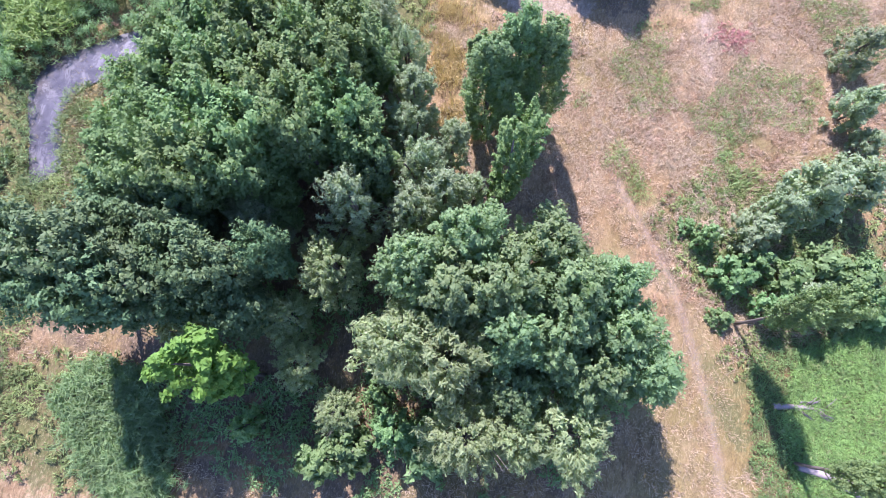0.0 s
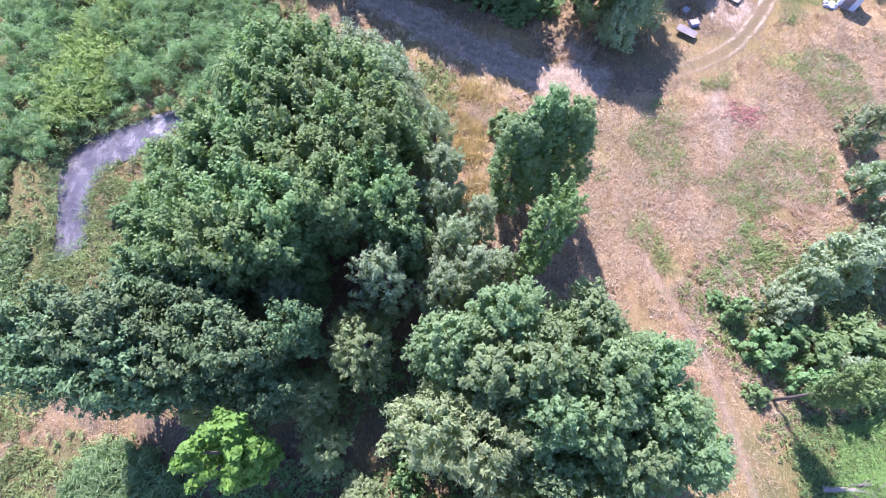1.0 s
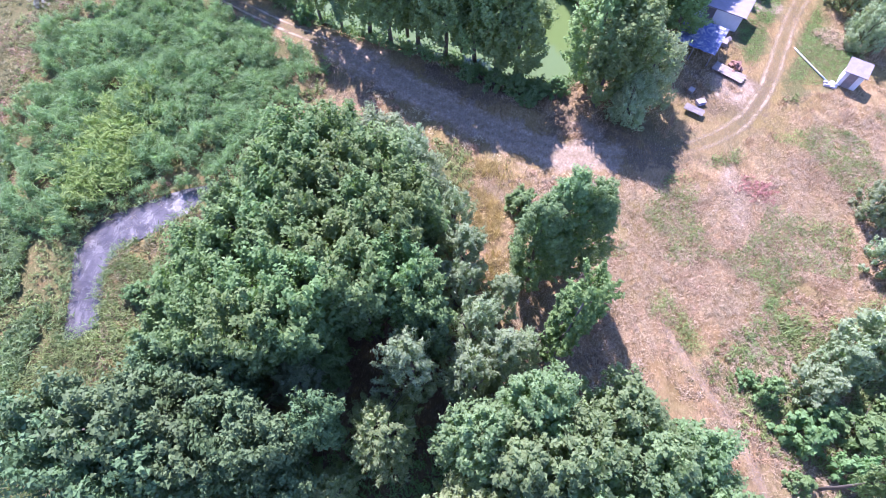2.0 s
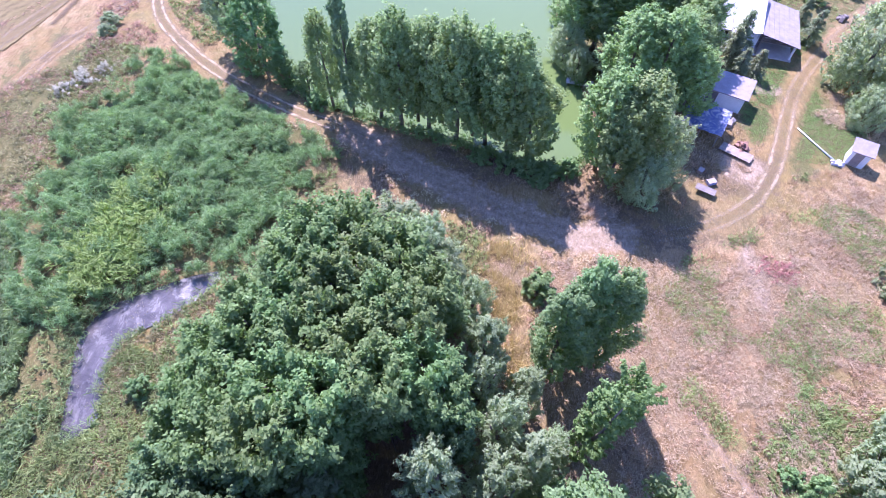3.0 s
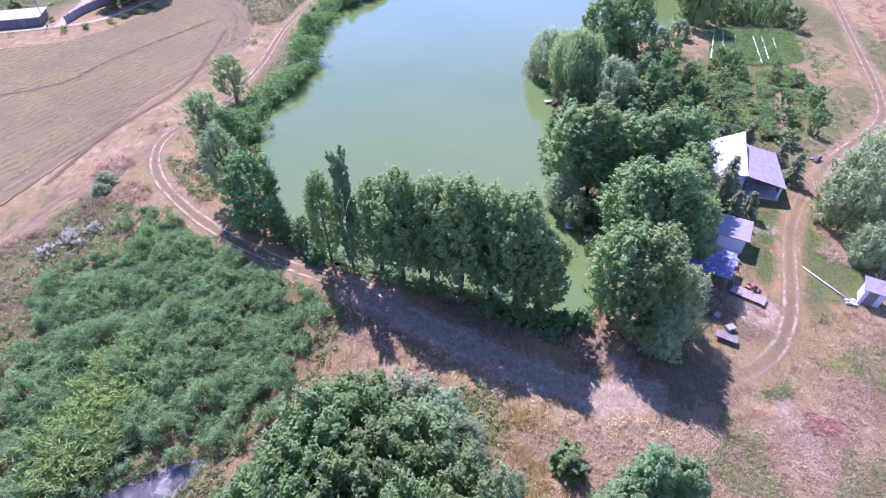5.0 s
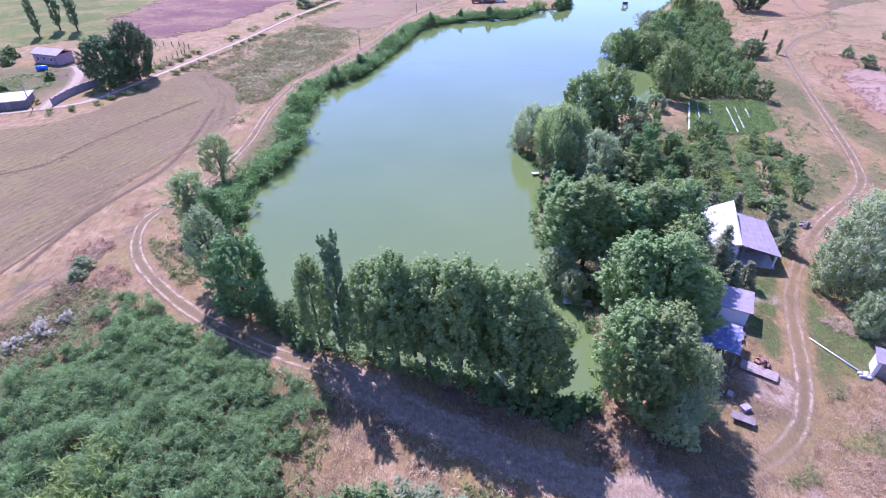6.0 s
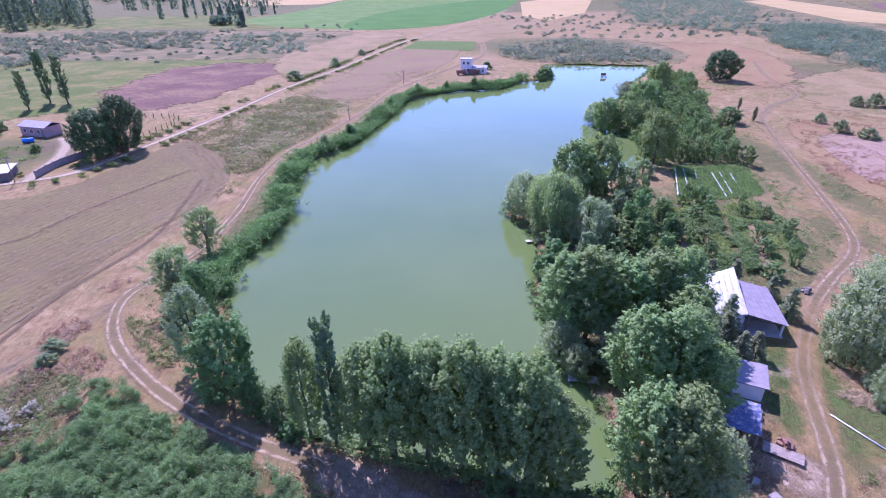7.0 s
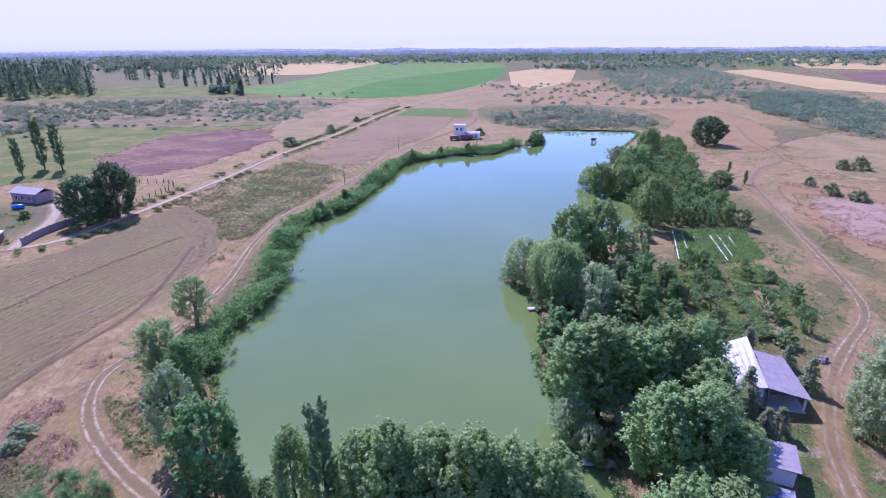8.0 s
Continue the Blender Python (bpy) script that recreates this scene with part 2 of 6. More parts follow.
def murky_material():
    """Shallow muddy water: dark open patches, pale streaks painted in for sky glints, a glossy skin."""
    m = Nodes("pool_water")
    p = m.position()
    glint_streaks = m.noise(m.scaled(p, 1.0, 0.6, 1.0, 30), 0.6, 7, 0.8, 0.6)
    col = m.ramp(m.noise(p, 0.35, 5, 0.7, 0.8), [(0.35, (0.040, 0.034, 0.034)), (0.65, (0.110, 0.096, 0.092))])
    # sky glints on the pool, painted into its colour as pale streaks
    col = m.mix(m.ramp(glint_streaks, [(0.46, 0.0), (0.72, 0.3)]), col, (0.165, 0.150, 0.145))
    col = m.mix(m.ramp(m.noise(p, 5.0, 4, 0.7), [(0.56, 0.0), (0.68, 0.6)]), col, (0.045, 0.050, 0.026))
    m.bump(m.noise(p, 2.2, 4, 0.6), 0.8, 0.05)
    return m.done(col, m.ramp(glint_streaks, [(0.45, 0.06), (0.66, 0.55)]), 0, 0.5)


GROUND = ground_material()
TRACK = track_material("dirt_track_dust")
TRODDEN = track_material("trodden_path", False, ((0.30, 0.22, 0.16), (0.42, 0.32, 0.25)))
WHEELMARKS = track_material("wheel_marks", True, ((0.27, 0.195, 0.120), (0.34, 0.255, 0.165)))
GRAVEL = track_material("gravel_road", False, ((0.325, 0.255, 0.170), (0.43, 0.345, 0.240)))
POND_WATER = water_material("pond_water", (0.090, 0.131, 0.036), (0.109, 0.150, 0.047))
POOL_WATER = murky_material()
STUBBLE = field_material("stubble", (0.104, 0.078, 0.036), (0.212, 0.164, 0.080), 1.6, 25, (0.165, 0.138, 0.054), ragged=True, strength=0.7)
FALLOW = field_material("purple_fallow", (0.085, 0.044, 0.036), (0.175, 0.103, 0.077), second=(0.195, 0.128, 0.072), ragged=True)
BROWNFIELD = field_material("brown_field", (0.155, 0.103, 0.058), (0.235, 0.163, 0.094), second=(0.190, 0.148, 0.066))
BROWNPLOT = field_material("brown_plot", (0.155, 0.103, 0.058), (0.235, 0.163, 0.094), second=(0.180, 0.148, 0.064), ragged=True)
FURROW_SOIL = track_material("furrow_soil", False, ((0.085, 0.060, 0.036), (0.135, 0.098, 0.060)))
CROP = field_material("green_crop", (0.075, 0.142, 0.025), (0.115, 0.195, 0.042), 3.0, 60, (0.145, 0.190, 0.065))
CROP_DEEP = field_material("deep_green_crop", (0.045, 0.120, 0.020), (0.080, 0.165, 0.032), 3.0, 60)
FALLOW_FAR = field_material("far_fallow", (0.105, 0.060, 0.052), (0.175, 0.103, 0.085))
MEADOW_FAR = field_material("far_green_strip", (0.064, 0.100, 0.022), (0.110, 0.150, 0.040))
GOLD = field_material("ripe_field", (0.29, 0.205, 0.088), (0.37, 0.275, 0.125))
MEADOW = field_material("green_meadow", (0.064, 0.088, 0.018), (0.120, 0.142, 0.034), second=(0.185, 0.148, 0.055), ragged=True)
OLIVE_LAND = field_material("olive_rough_land", (0.085, 0.080, 0.032), (0.155, 0.135, 0.060), second=(0.225, 0.165, 0.085), ragged=True)
STRAW_LAND = field_material("straw_land", (0.185, 0.130, 0.062), (0.280, 0.205, 0.105), second=(0.165, 0.130, 0.056), ragged=True)
PINK_LAND = field_material("bare_pink_ground", (0.215, 0.142, 0.098), (0.300, 0.212, 0.158), second=(0.255, 0.178, 0.115), ragged=True)
RUST_LAND = field_material("reddish_land", (0.175, 0.108, 0.050), (0.265, 0.170, 0.088), second=(0.220, 0.160, 0.070), ragged=True)
WHITE_ROOF = plain_material("weathered_white_sheet", (0.315, 0.298, 0.312), 0.3, 1.2, 0.55, 0, 0.15)
GREY_ROOF = plain_material("grey_sheet_roof", (0.225, 0.190, 0.212), 0.3, 1.0, 0.6, 0, 0.15)
WHITEWASH = plain_material("whitewashed_wall", (0.72, 0.71, 0.72), 0.12, 1.5, 0.9)
GABLE = plain_material("grey_whitewash", (0.46, 0.46, 0.50), 0.2, 1.5, 0.9)
DARK_WALL = plain_material("dark_plaster", (0.18, 0.15, 0.14), 0.3, 1.5, 0.9)


def tarp_material():
    """Faded blue sheeting, patched with bleached white."""
    m = Nodes("blue_tarpaulin")
    c = m.coords()
    col = m.ramp(m.noise(c, 1.1, 5, 0.7, 1.5), [(0.40, (0.13, 0.16, 0.36)), (0.52, (0.25, 0.27, 0.40)), (0.60, (0.52, 0.51, 0.55))])
    m.bump(m.noise(c, 5.0, 3), 0.4, 0.03)
    return m.done(col, 0.5)


BLUE_TARP = tarp_material()
PLANKS = plain_material("grey_planks", (0.25, 0.21, 0.19), 0.3, 2.5, 0.9)
WHITE_PAINT = plain_material("white_paint", (0.68, 0.68, 0.69), 0.06, 2.0, 0.5)
CONCRETE = plain_material("concrete", (0.42, 0.39, 0.40), 0.2, 1.5, 0.9)
# concrete of the yard wall, darkened to mauve for its shaded face
PANEL = plain_material("shade_toned_panel", (0.27, 0.225, 0.225), 0.3, 0.8, 0.9)
WORN_PLANKS = plain_material("worn_beige_planks", (0.255, 0.205, 0.170), 0.35, 2.5, 0.9)
PALE_PLANKS = plain_material("bleached_planks", (0.46, 0.41, 0.37), 0.3, 2.5, 0.9)
PINK_BRICK = plain_material("pale_pink_plaster", (0.40, 0.27, 0.29), 0.15, 1.0, 0.9)
GLASS_DARK = plain_material("dark_glass", (0.03, 0.035, 0.045), 0.1, 1.0, 0.12, 0, 0)
BLUE_PLASTIC = plain_material("blue_plastic", (0.03, 0.16, 0.55), 0.15, 1.0, 0.4)
RUSTED = plain_material("rusted_metal", (0.20, 0.10, 0.07), 0.4, 3.0, 0.8)


# ---- mesh helpers ----
def mesh_of(name, verts, faces, mat, smooth=False):
    me = bpy.data.meshes.new(name)
    me.from_pydata([tuple(v) for v in np.asarray(verts, float).tolist()], [], [tuple(f) for f in faces])
    me.materials.append(mat)
    if smooth:
        me.polygons.foreach_set("use_smooth", [True] * len(me.polygons))
    me.update()
    return me


def part_of(name, me, parent, label=""):
    ob = new(name, me)
    ob.parent = parent
    return tagged(ob, label)


def part(name, bm, mat, parent, label=""):
    me = bpy.data.meshes.new(name)
    bm.to_mesh(me)
    bm.free()
    me.materials.append(mat)
    return part_of(name, me, parent, label)


def thing(name, m, label, category, group="", kind=""):
    ob = new(name)
    ob.empty_display_size = 0.3
    ob.matrix_world = m
    return tagged(ob, label, category, group, kind)


def box(bm, x0, y0, z0, x1, y1, z1, bevel=0.0):
    r = bmesh.ops.create_cube(bm, size=1.0, matrix=Matrix.LocRotScale(((x0 + x1) / 2, (y0 + y1) / 2, (z0 + z1) / 2), None, (x1 - x0, y1 - y0, z1 - z0)))
    if bevel:
        edges = {e for v in r["verts"] for e in v.link_edges}
        bmesh.ops.bevel(bm, geom=list(edges), offset=bevel, segments=1, affect="EDGES")
    return bm


def boxed(*args, bevel=0.0):
    return box(bmesh.new(), *args, bevel=bevel)


def tube(points, radii, sides=7):
    """A tapered tube along points: verts and faces."""
    pts = [Vector(p) for p in points]
    verts, faces = [], []
    for i, p in enumerate(pts):
        d = (pts[min(i + 1, len(pts) - 1)] - pts[max(i - 1, 0)]).normalized()
        a = d.orthogonal().normalized()
        b = d.cross(a)
        for k in range(sides):
            w = 2 * math.pi * k / sides
            verts.append(p + (a * math.cos(w) + b * math.sin(w)) * radii[i])
    for i in range(len(pts) - 1):
        for k in range(sides):
            j = (k + 1) % sides
            faces.append((i * sides + k, i * sides + j, (i + 1) * sides + j, (i + 1) * sides + k))
    faces.append(tuple(range(sides))[::-1])
    faces.append(tuple(range((len(pts) - 1) * sides, len(pts) * sides)))
    return [tuple(v) for v in verts], faces


def joined(pieces):
    verts, faces = [], []
    for v, f in pieces:
        n = len(verts)
        verts += list(v)
        faces += [tuple(i + n for i in q) for q in f]
    return verts, faces


def smooth_line(pts, step=2.0):
    """A Catmull-Rom line through the plan points, about one point every step metres."""
    p = np.array([pts[0], *pts, pts[-1]], float)
    out = []
    for i in range(1, len(p) - 2):
        n = max(2, int(np.linalg.norm(p[i + 1] - p[i]) / step))
        for t in np.arange(n) / n:
            a, b, c, d = p[i - 1], p[i], p[i + 1], p[i + 2]
            out.append(0.5 * (2 * b + (c - a) * t + (2 * a - 5 * b + 4 * c - d) * t * t + (3 * b - a - 3 * c + d) * t ** 3))
    out.append(p[-1])
    return np.array(out)


def smooth_loop(pts, step=2.0):
    p = np.array(pts, float)
    n = len(p)
    out = []
    for i in range(n):
        a, b, c, d = p[i - 1], p[i], p[(i + 1) % n], p[(i + 2) % n]
        k = max(2, int(np.linalg.norm(c - b) / step))
        for t in np.arange(k) / k:
            out.append(0.5 * (2 * b + (c - a) * t + (2 * a - 5 * b + 4 * c - d) * t * t + (3 * b - a - 3 * c + d) * t ** 3))
    return np.array(out)


def inside(poly, x, y):
    """Which of the plan points lie in the polygon."""
    hit = np.zeros(np.shape(x), bool)
    for (x0, y0), (x1, y1) in zip(poly, np.roll(poly, -1, axis=0)):
        c = (y0 > y) != (y1 > y)
        hit ^= c & (x < (x1 - x0) * (y - y0) / ((y1 - y0) or 1e-9) + x0)
    return hit


def distance(line, x, y, closed=False):
    """Metres from plan points to a line."""
    best = np.full(np.shape(x), 1e9)
    q = np.roll(line, -1, axis=0) if closed else line[1:]
    for a, b in zip(line, q):
        d = b - a
        t = np.clip(((x - a[0]) * d[0] + (y - a[1]) * d[1]) / (d @ d + 1e-9), 0, 1)
        best = np.minimum(best, np.hypot(x - a[0] - t * d[0], y - a[1] - t * d[1]))
    return best


# ---- plan ----
POND = smooth_loop([(-31.8, 62.1), (-39.7, 78), (-44.5, 90), (-41.8, 100.6), (-39.3, 112), (-41.1, 124), (-41.6, 139), (-40.5, 153), (-33.3, 161.3),
                    (-26.6, 180.7), (-20.2, 205.6), (-14, 226.5), (5.4, 239.5), (23.4, 244), (35.5, 258), (51.2, 265), (56, 300), (89.7, 305),
                    (109, 292), (85, 250), (66, 215), (50, 190), (53, 165), (50, 145), (36, 132), (20, 126), (7.3, 117), (8.2, 110), (10.3, 103.9),
                    (10.4, 95), (7, 85), (7, 70), (9.0, 61.8), (10.0, 53), (8.8, 47.0), (2.3, 45.9), (-6.3, 49.2), (-12.6, 51.2), (-20, 53.6), (-26.4, 56.2)], 3.0)
POOL = smooth_loop([(-29.9, 28.5), (-33.1, 27.7), (-37.0, 25.5), (-40.3, 23.3), (-41.3, 19.9), (-40.4, 17), (-39.7, 14.7), (-38.5, 11.0), (-37.2, 11.0), (-36.1, 12.9),
                    (-36.8, 15.6), (-37.5, 18.3), (-36.5, 20.7), (-33.6, 22.9), (-31.0, 25.8)], 1.0)
REEDBED = smooth_loop([(-51.6, 63.2), (-42, 59.5), (-33, 53.5), (-25, 48.5), (-21, 45), (-23.4, 42.4), (-23.3, 36.3), (-25.9, 32.8), (-28.9, 29.5),
                       (-36.4, 27.5), (-42, 23), (-47, 20.4), (-53.4, 32.2), (-54.4, 42.8), (-57.4, 50.2), (-52.4, 55.8)], 2.0)
DAM_TRACK = smooth_line([(34, 418), (27.3, 342), (3.4, 291.6), (-21.5, 242), (-30.6, 206), (-41.8, 173.7), (-48.5, 157.3), (-50.8, 137.5), (-50.3, 115),
                         (-52.5, 97.8), (-56.3, 88.6), (-57.9, 82.7), (-54.9, 74.1), (-47.8, 66.1), (-39.7, 59.6), (-30.4, 54.2), (-22.4, 50.6), (-14.9, 46.4),
                         (-5, 40.5), (3.7, 36.6), (7.9, 35.4), (15.1, 36.2), (21.4, 38.2), (27, 42.1), (31, 48.1), (34.5, 56.1), (38, 63.1), (44.6, 71.9),
                         (50.4, 78), (56.9, 83.8), (67, 92.3), (73.8, 104.4), (87, 139.4), (100.8, 175.2), (107.1, 187.6), (119.3, 202.3), (141.2, 221),
                         (152.6, 260), (172, 304)])
FIELD_TRACK = smooth_line([(-74, 48), (-68, 54), (-66, 64), (-62, 73), (-58.5, 81)])
HEADLAND = smooth_line([(-76, 62), (-71, 80), (-66.6, 94), (-61.5, 107), (-58, 124), (-62.5, 143), (-75, 163)])
HEADLAND_INNER = smooth_line([(-88, 68), (-80, 86), (-72.5, 100), (-65.5, 115), (-62.5, 128), (-68, 143), (-77, 155)])
FURROW = smooth_line([(-110, 92), (-96, 100), (-88, 105.5), (-84.4, 116), (-79.1, 127.3), (-70.6, 143)])
EDGE_FURROW = smooth_line([(-70.0, 69.9), (-68.4, 85.9), (-62.7, 105.2), (-64.9, 136.3)])
MAIN_ROAD = smooth_line([(-150, 118), (-125, 131), (-110, 137), (-99.6, 143.3), (-91.9, 164.5), (-79.7, 206.1), (-69.3, 250.1), (-51.2, 304.5), (-23.2, 406.8),
                         (28.2, 538.8), (104.3, 741)], 4)
FARM_LANE = smooth_line([(-107.5, 137), (-109.8, 146), (-111.5, 157), (-117, 170), (-122, 176)])
FOOTPATH = smooth_line([(24.6, -14), (24.3, -6.9), (23.5, -2.7), (22.6, 0.8), (21.1, 6.3), (19.3, 10.2), (17.0, 14), (15, 18)])

GREEN_SPOTS = [(41, 66, 3, 4), (46, 76, 3, 4), (-40, 42, 17, 19), (-47, 10, 12, 17), (-28, -9, 9, 5), (37, -2, 12, 7), (30, 12, 10, 6), (37, 54, 6, 5), (31, 55, 2.5, 4), (44, 71, 3.5, 6), (36, 62, 5, 6), (33, 50, 2.5, 4), (42, 100, 24, 24),
               (66, 160, 15, 40), (20, 78, 13, 20), (-46, 108, 4, 40), (-24, 195, 9, 30), (-54, 200, 9, 34), (84, 138, 6, 34), (70, 100, 5, 9), (-175, 250, 45, 40), (-150, 340, 60, 30),
               (75, 380, 60, 45), (-58, 180, 13, 36), (-52, 212, 10, 22), (-260, 520, 120, 55), (-130, 600, 90, 60), (-330, 700, 130, 150), (-62, 50, 9, 20), (190, 250, 30, 60), (-130, 160, 22, 16), (-25, 14, 9, 10), (-6, 32, 3, 4)]
SOIL_SPOTS = [(-9, 2, 22, 17), (26, 46, 5, 5), (118, 150, 16, 22), (-116, 172, 10, 10), (-10, 45, 16, 3.5), (12, 38, 10, 4), (160, 270, 22, 30)]

DUST_SPOTS = [(9.4, 39.6, 1.6, 2.0), (26.5, 47.5, 2.6, 2.8), (33, 62, 2.6, 1.4), (24.5, 32, 1.5, 4)]


def spots(rows, x, y):
    best = np.zeros_like(x)
    for cx, cy, rx, ry in rows:
        best = np.maximum(best, np.clip(1.5 - np.hypot((x - cx) / rx, (y - cy) / ry), 0, 0.85))
    return best


# ---- ground ----
def build_ground():
    def lines(lo, hi, step, far):
        out, d = list(np.arange(lo, hi, step)), step
        a, b = lo, out[-1]
        while b < far or a > -far:
            d *= 1.18
            a, b = max(a - d, -far), min(b + d, far)
            if out[0] > -far:
                out.insert(0, a)
            if out[-1] < far:
                out.append(b)
        return np.array(out)
    xs, ys = lines(-120, 130, 1.7, 4800), lines(-30, 310, 1.7, 4800)
    x, y = [g.ravel() for g in np.meshgrid(xs, ys)]
    z = -0.05 * (1 + np.sin(x * 0.21 + 1.3 * np.sin(y * 0.17)) * np.cos(y * 0.19))
    near = (np.abs(x) < 160) & (y < 340) & (y > 0)
    for loop, deep, edge in ((POND, 1.6, 2.2), (POOL, 0.7, 0.8)):
        d = distance(loop, x[near], y[near], True)
        d = np.where(inside(loop, x[near], y[near]), d, -d)
        z[near] -= deep * np.clip((d + edge * 0.5) / edge, 0, 1)
    n = len(xs)
    faces = [(j * n + i, j * n + i + 1, (j + 1) * n + i + 1, (j + 1) * n + i) for j in range(len(ys) - 1) for i in range(n - 1)]
    me = mesh_of("ground", np.stack([x, y, z], 1), faces, GROUND, True)
    road = np.minimum(distance(DAM_TRACK[::3], x, y), distance(FIELD_TRACK, x, y))
    green = np.clip(spots(GREEN_SPOTS, x, y) - np.clip(1.3 - road / 1.6, 0, 1), 0, 1)
    far = np.hypot(x, y) > 700
    green[far] = 0.75 + 0.25 * np.sin(x[far] * 0.0031 + 2 * np.sin(y[far] * 0.0023))
    lawn = spots([(37, 54, 6, 5), (31, 55, 2.5, 4), (44, 71, 3.5, 6), (41, 66, 3, 4), (46, 76, 3, 4)], x, y)
    soil = (1 - lawn) * np.maximum(spots(SOIL_SPOTS, x, y) * 0.8, np.clip(0.9 - road / 3.0, 0, 0.4))
    dam = np.where((x > -23) & (x < 13) & (y < 54), np.clip(1.0 - distance(DAM_TRACK[::3], x, y) / 3.6, 0, 1), 0)
    dust = np.maximum(dam, spots(DUST_SPOTS, x, y)) * (1 - np.clip(lawn * 1.3, 0, 1))
    for key, values in (("green", green), ("soil", soil), ("dust", dust)):
        me.attributes.new(key, "FLOAT", "POINT").data.foreach_set("value", values.astype(np.float32))
    return tagged(new("ground", me), "dry summer grassland with green patches and bare soil", "ground", kind="structure")


def sheet(name, loop, z, mat, label, category):
    bm = bmesh.new()
    edges = []
    vs = [bm.verts.new((px, py, z)) for px, py in loop]
    for a, b in zip(vs, vs[1:] + vs[:1]):
        edges.append(bm.edges.new((a, b)))
    bmesh.ops.triangle_fill(bm, edges=edges, use_beauty=True)
    for f in bm.faces:
        if f.normal.z < 0:
            f.normal_flip()
    me = bpy.data.meshes.new(name)
    bm.to_mesh(me)
    bm.free()
    me.materials.append(mat)
    return tagged(new(name, me), label, category, kind="structure")


def plot(name, loop, z, mat, label, fade=0.16, mid=None):
    """A field whose rim is uneven: its outer ring is marked, for the material to thin it out there."""
    loop = smooth_loop(loop, 5)
    n = len(loop)
    mid = np.mean(loop, axis=0) if mid is None else np.array(mid, float)
    rings = [(loop + (mid - loop) * k, e) for k, e in ((0.0, 0.0), (fade, 0.55), (fade * 2, 1.0))]
    verts = [(x, y, z) for ring, _ in rings for x, y in ring] + [(*mid, z)]
    faces = [(k * n + i, k * n + (i + 1) % n, (k + 1) * n + (i + 1) % n, (k + 1) * n + i) for k in (0, 1) for i in range(n)]
    faces += [(2 * n + i, 2 * n + (i + 1) % n, 3 * n) for i in range(n)]
    me = mesh_of(name, verts, faces, mat)
    edge = np.concatenate([np.full(n, e) for _, e in rings] + [[1.0]])
    me.attributes.new("edge", "FLOAT", "POINT").data.foreach_set("value", edge.astype(np.float32))
    return tagged(new(name, me), label, "field", kind="structure")


def strip(name, line, half, z, mat, label, category="track", faint=()):
    """A way of that half width along a line, with its distance from the middle as an attribute."""
    d = np.gradient(line, axis=0)
    d /= np.linalg.norm(d, axis=1)[:, None] + 1e-9
    side = np.stack([-d[:, 1], d[:, 0]], 1)
    us = np.linspace(-1, 1, 9)
    verts = [(*(p + s * u * half), z) for p, s in zip(line, side) for u in us]
    k = k_across = len(us)
    faces = [(i * k + j + 1, i * k + j, (i + 1) * k + j, (i + 1) * k + j + 1) for i in range(len(line) - 1) for j in range(k - 1)]
    me = mesh_of(name, verts, faces, mat)
    me.attributes.new("across", "FLOAT", "POINT").data.foreach_set("value", np.tile(np.abs(us), len(line)).astype(np.float32))
    wear = np.ones(len(line))
    for x0, y0, x1, y1, k in faint:
        wear = np.where((line[:, 0] > x0) & (line[:, 0] < x1) & (line[:, 1] > y0) & (line[:, 1] < y1), k, wear)
    wear = np.convolve(np.pad(wear, 2, mode="edge"), np.ones(5) / 5, "valid")
    me.attributes.new("wear", "FLOAT", "POINT").data.foreach_set("value", np.repeat(wear, k_across).astype(np.float32))
    return tagged(new(name, me), label, category, kind="structure")


build_ground()
sheet("pond_water", smooth_loop(POND[::3] + 0.0, 3.0), -0.5, POND_WATER, "calm green pond water with sky reflections", "water")
sheet("pool_water", POOL, -0.3, POOL_WATER, "shallow muddy pool among reeds", "water")
plot("stubble_field", [(-76, 57), (-69.7, 80.9), (-65.5, 103), (-60.9, 115.7), (-57.4, 130), (-63.3, 152.3), (-75, 168), (-84, 168), (-91.5, 145), (-98, 131), (-110, 124), (-170, 104), (-175, 80), (-165, 58), (-130, 52), (-95, 52)],
     0.02, STUBBLE, "harvested stubble field with straw rows", 0.03, (-78, 125))
plot("fallow_field", [(-147, 232), (-150, 270.7), (-146, 308), (-120, 332), (-83, 322), (-74, 300), (-83, 261), (-96, 219), (-113, 202)], 0.04, FALLOW, "purple-brown fallow field with a straw-coloured rim", 0.2)
plot("green_meadow", [(-330, 185), (-190, 186), (-145, 200), (-118, 235), (-105, 290), (-95, 340), (-130, 378), (-235, 345), (-330, 330)], 0.02, MEADOW, "olive-green meadow with dry patches", 0.07)
plot("rough_land", [(-400, 350), (-230, 335), (-90, 335), (-62, 372), (-40, 470), (-120, 505), (-260, 520), (-400, 520)], 0.03, OLIVE_LAND, "olive rough land with dry patches", 0.06)
plot("rough_land", [(180, 540), (236, 430), (204, 285), (226, 248), (330, 370), (400, 480), (460, 560), (560, 720), (640, 900), (480, 960), (380, 860), (300, 900), (250, 760)], 0.035, OLIVE_LAND, "olive rough land with grey scrub", 0.06)
plot("rough_land", [(36, 330), (60, 306), (120, 296), (150, 330), (150, 400), (100, 425), (45, 385)], 0.035, OLIVE_LAND, "olive scrubby land behind the pond", 0.08)
plot("far_meadow", [(-420, 525), (-260, 530), (-130, 512), (-100, 540), (-160, 640), (-260, 700), (-420, 640)], 0.04, MEADOW, "green meadow before the far poplars", 0.06)
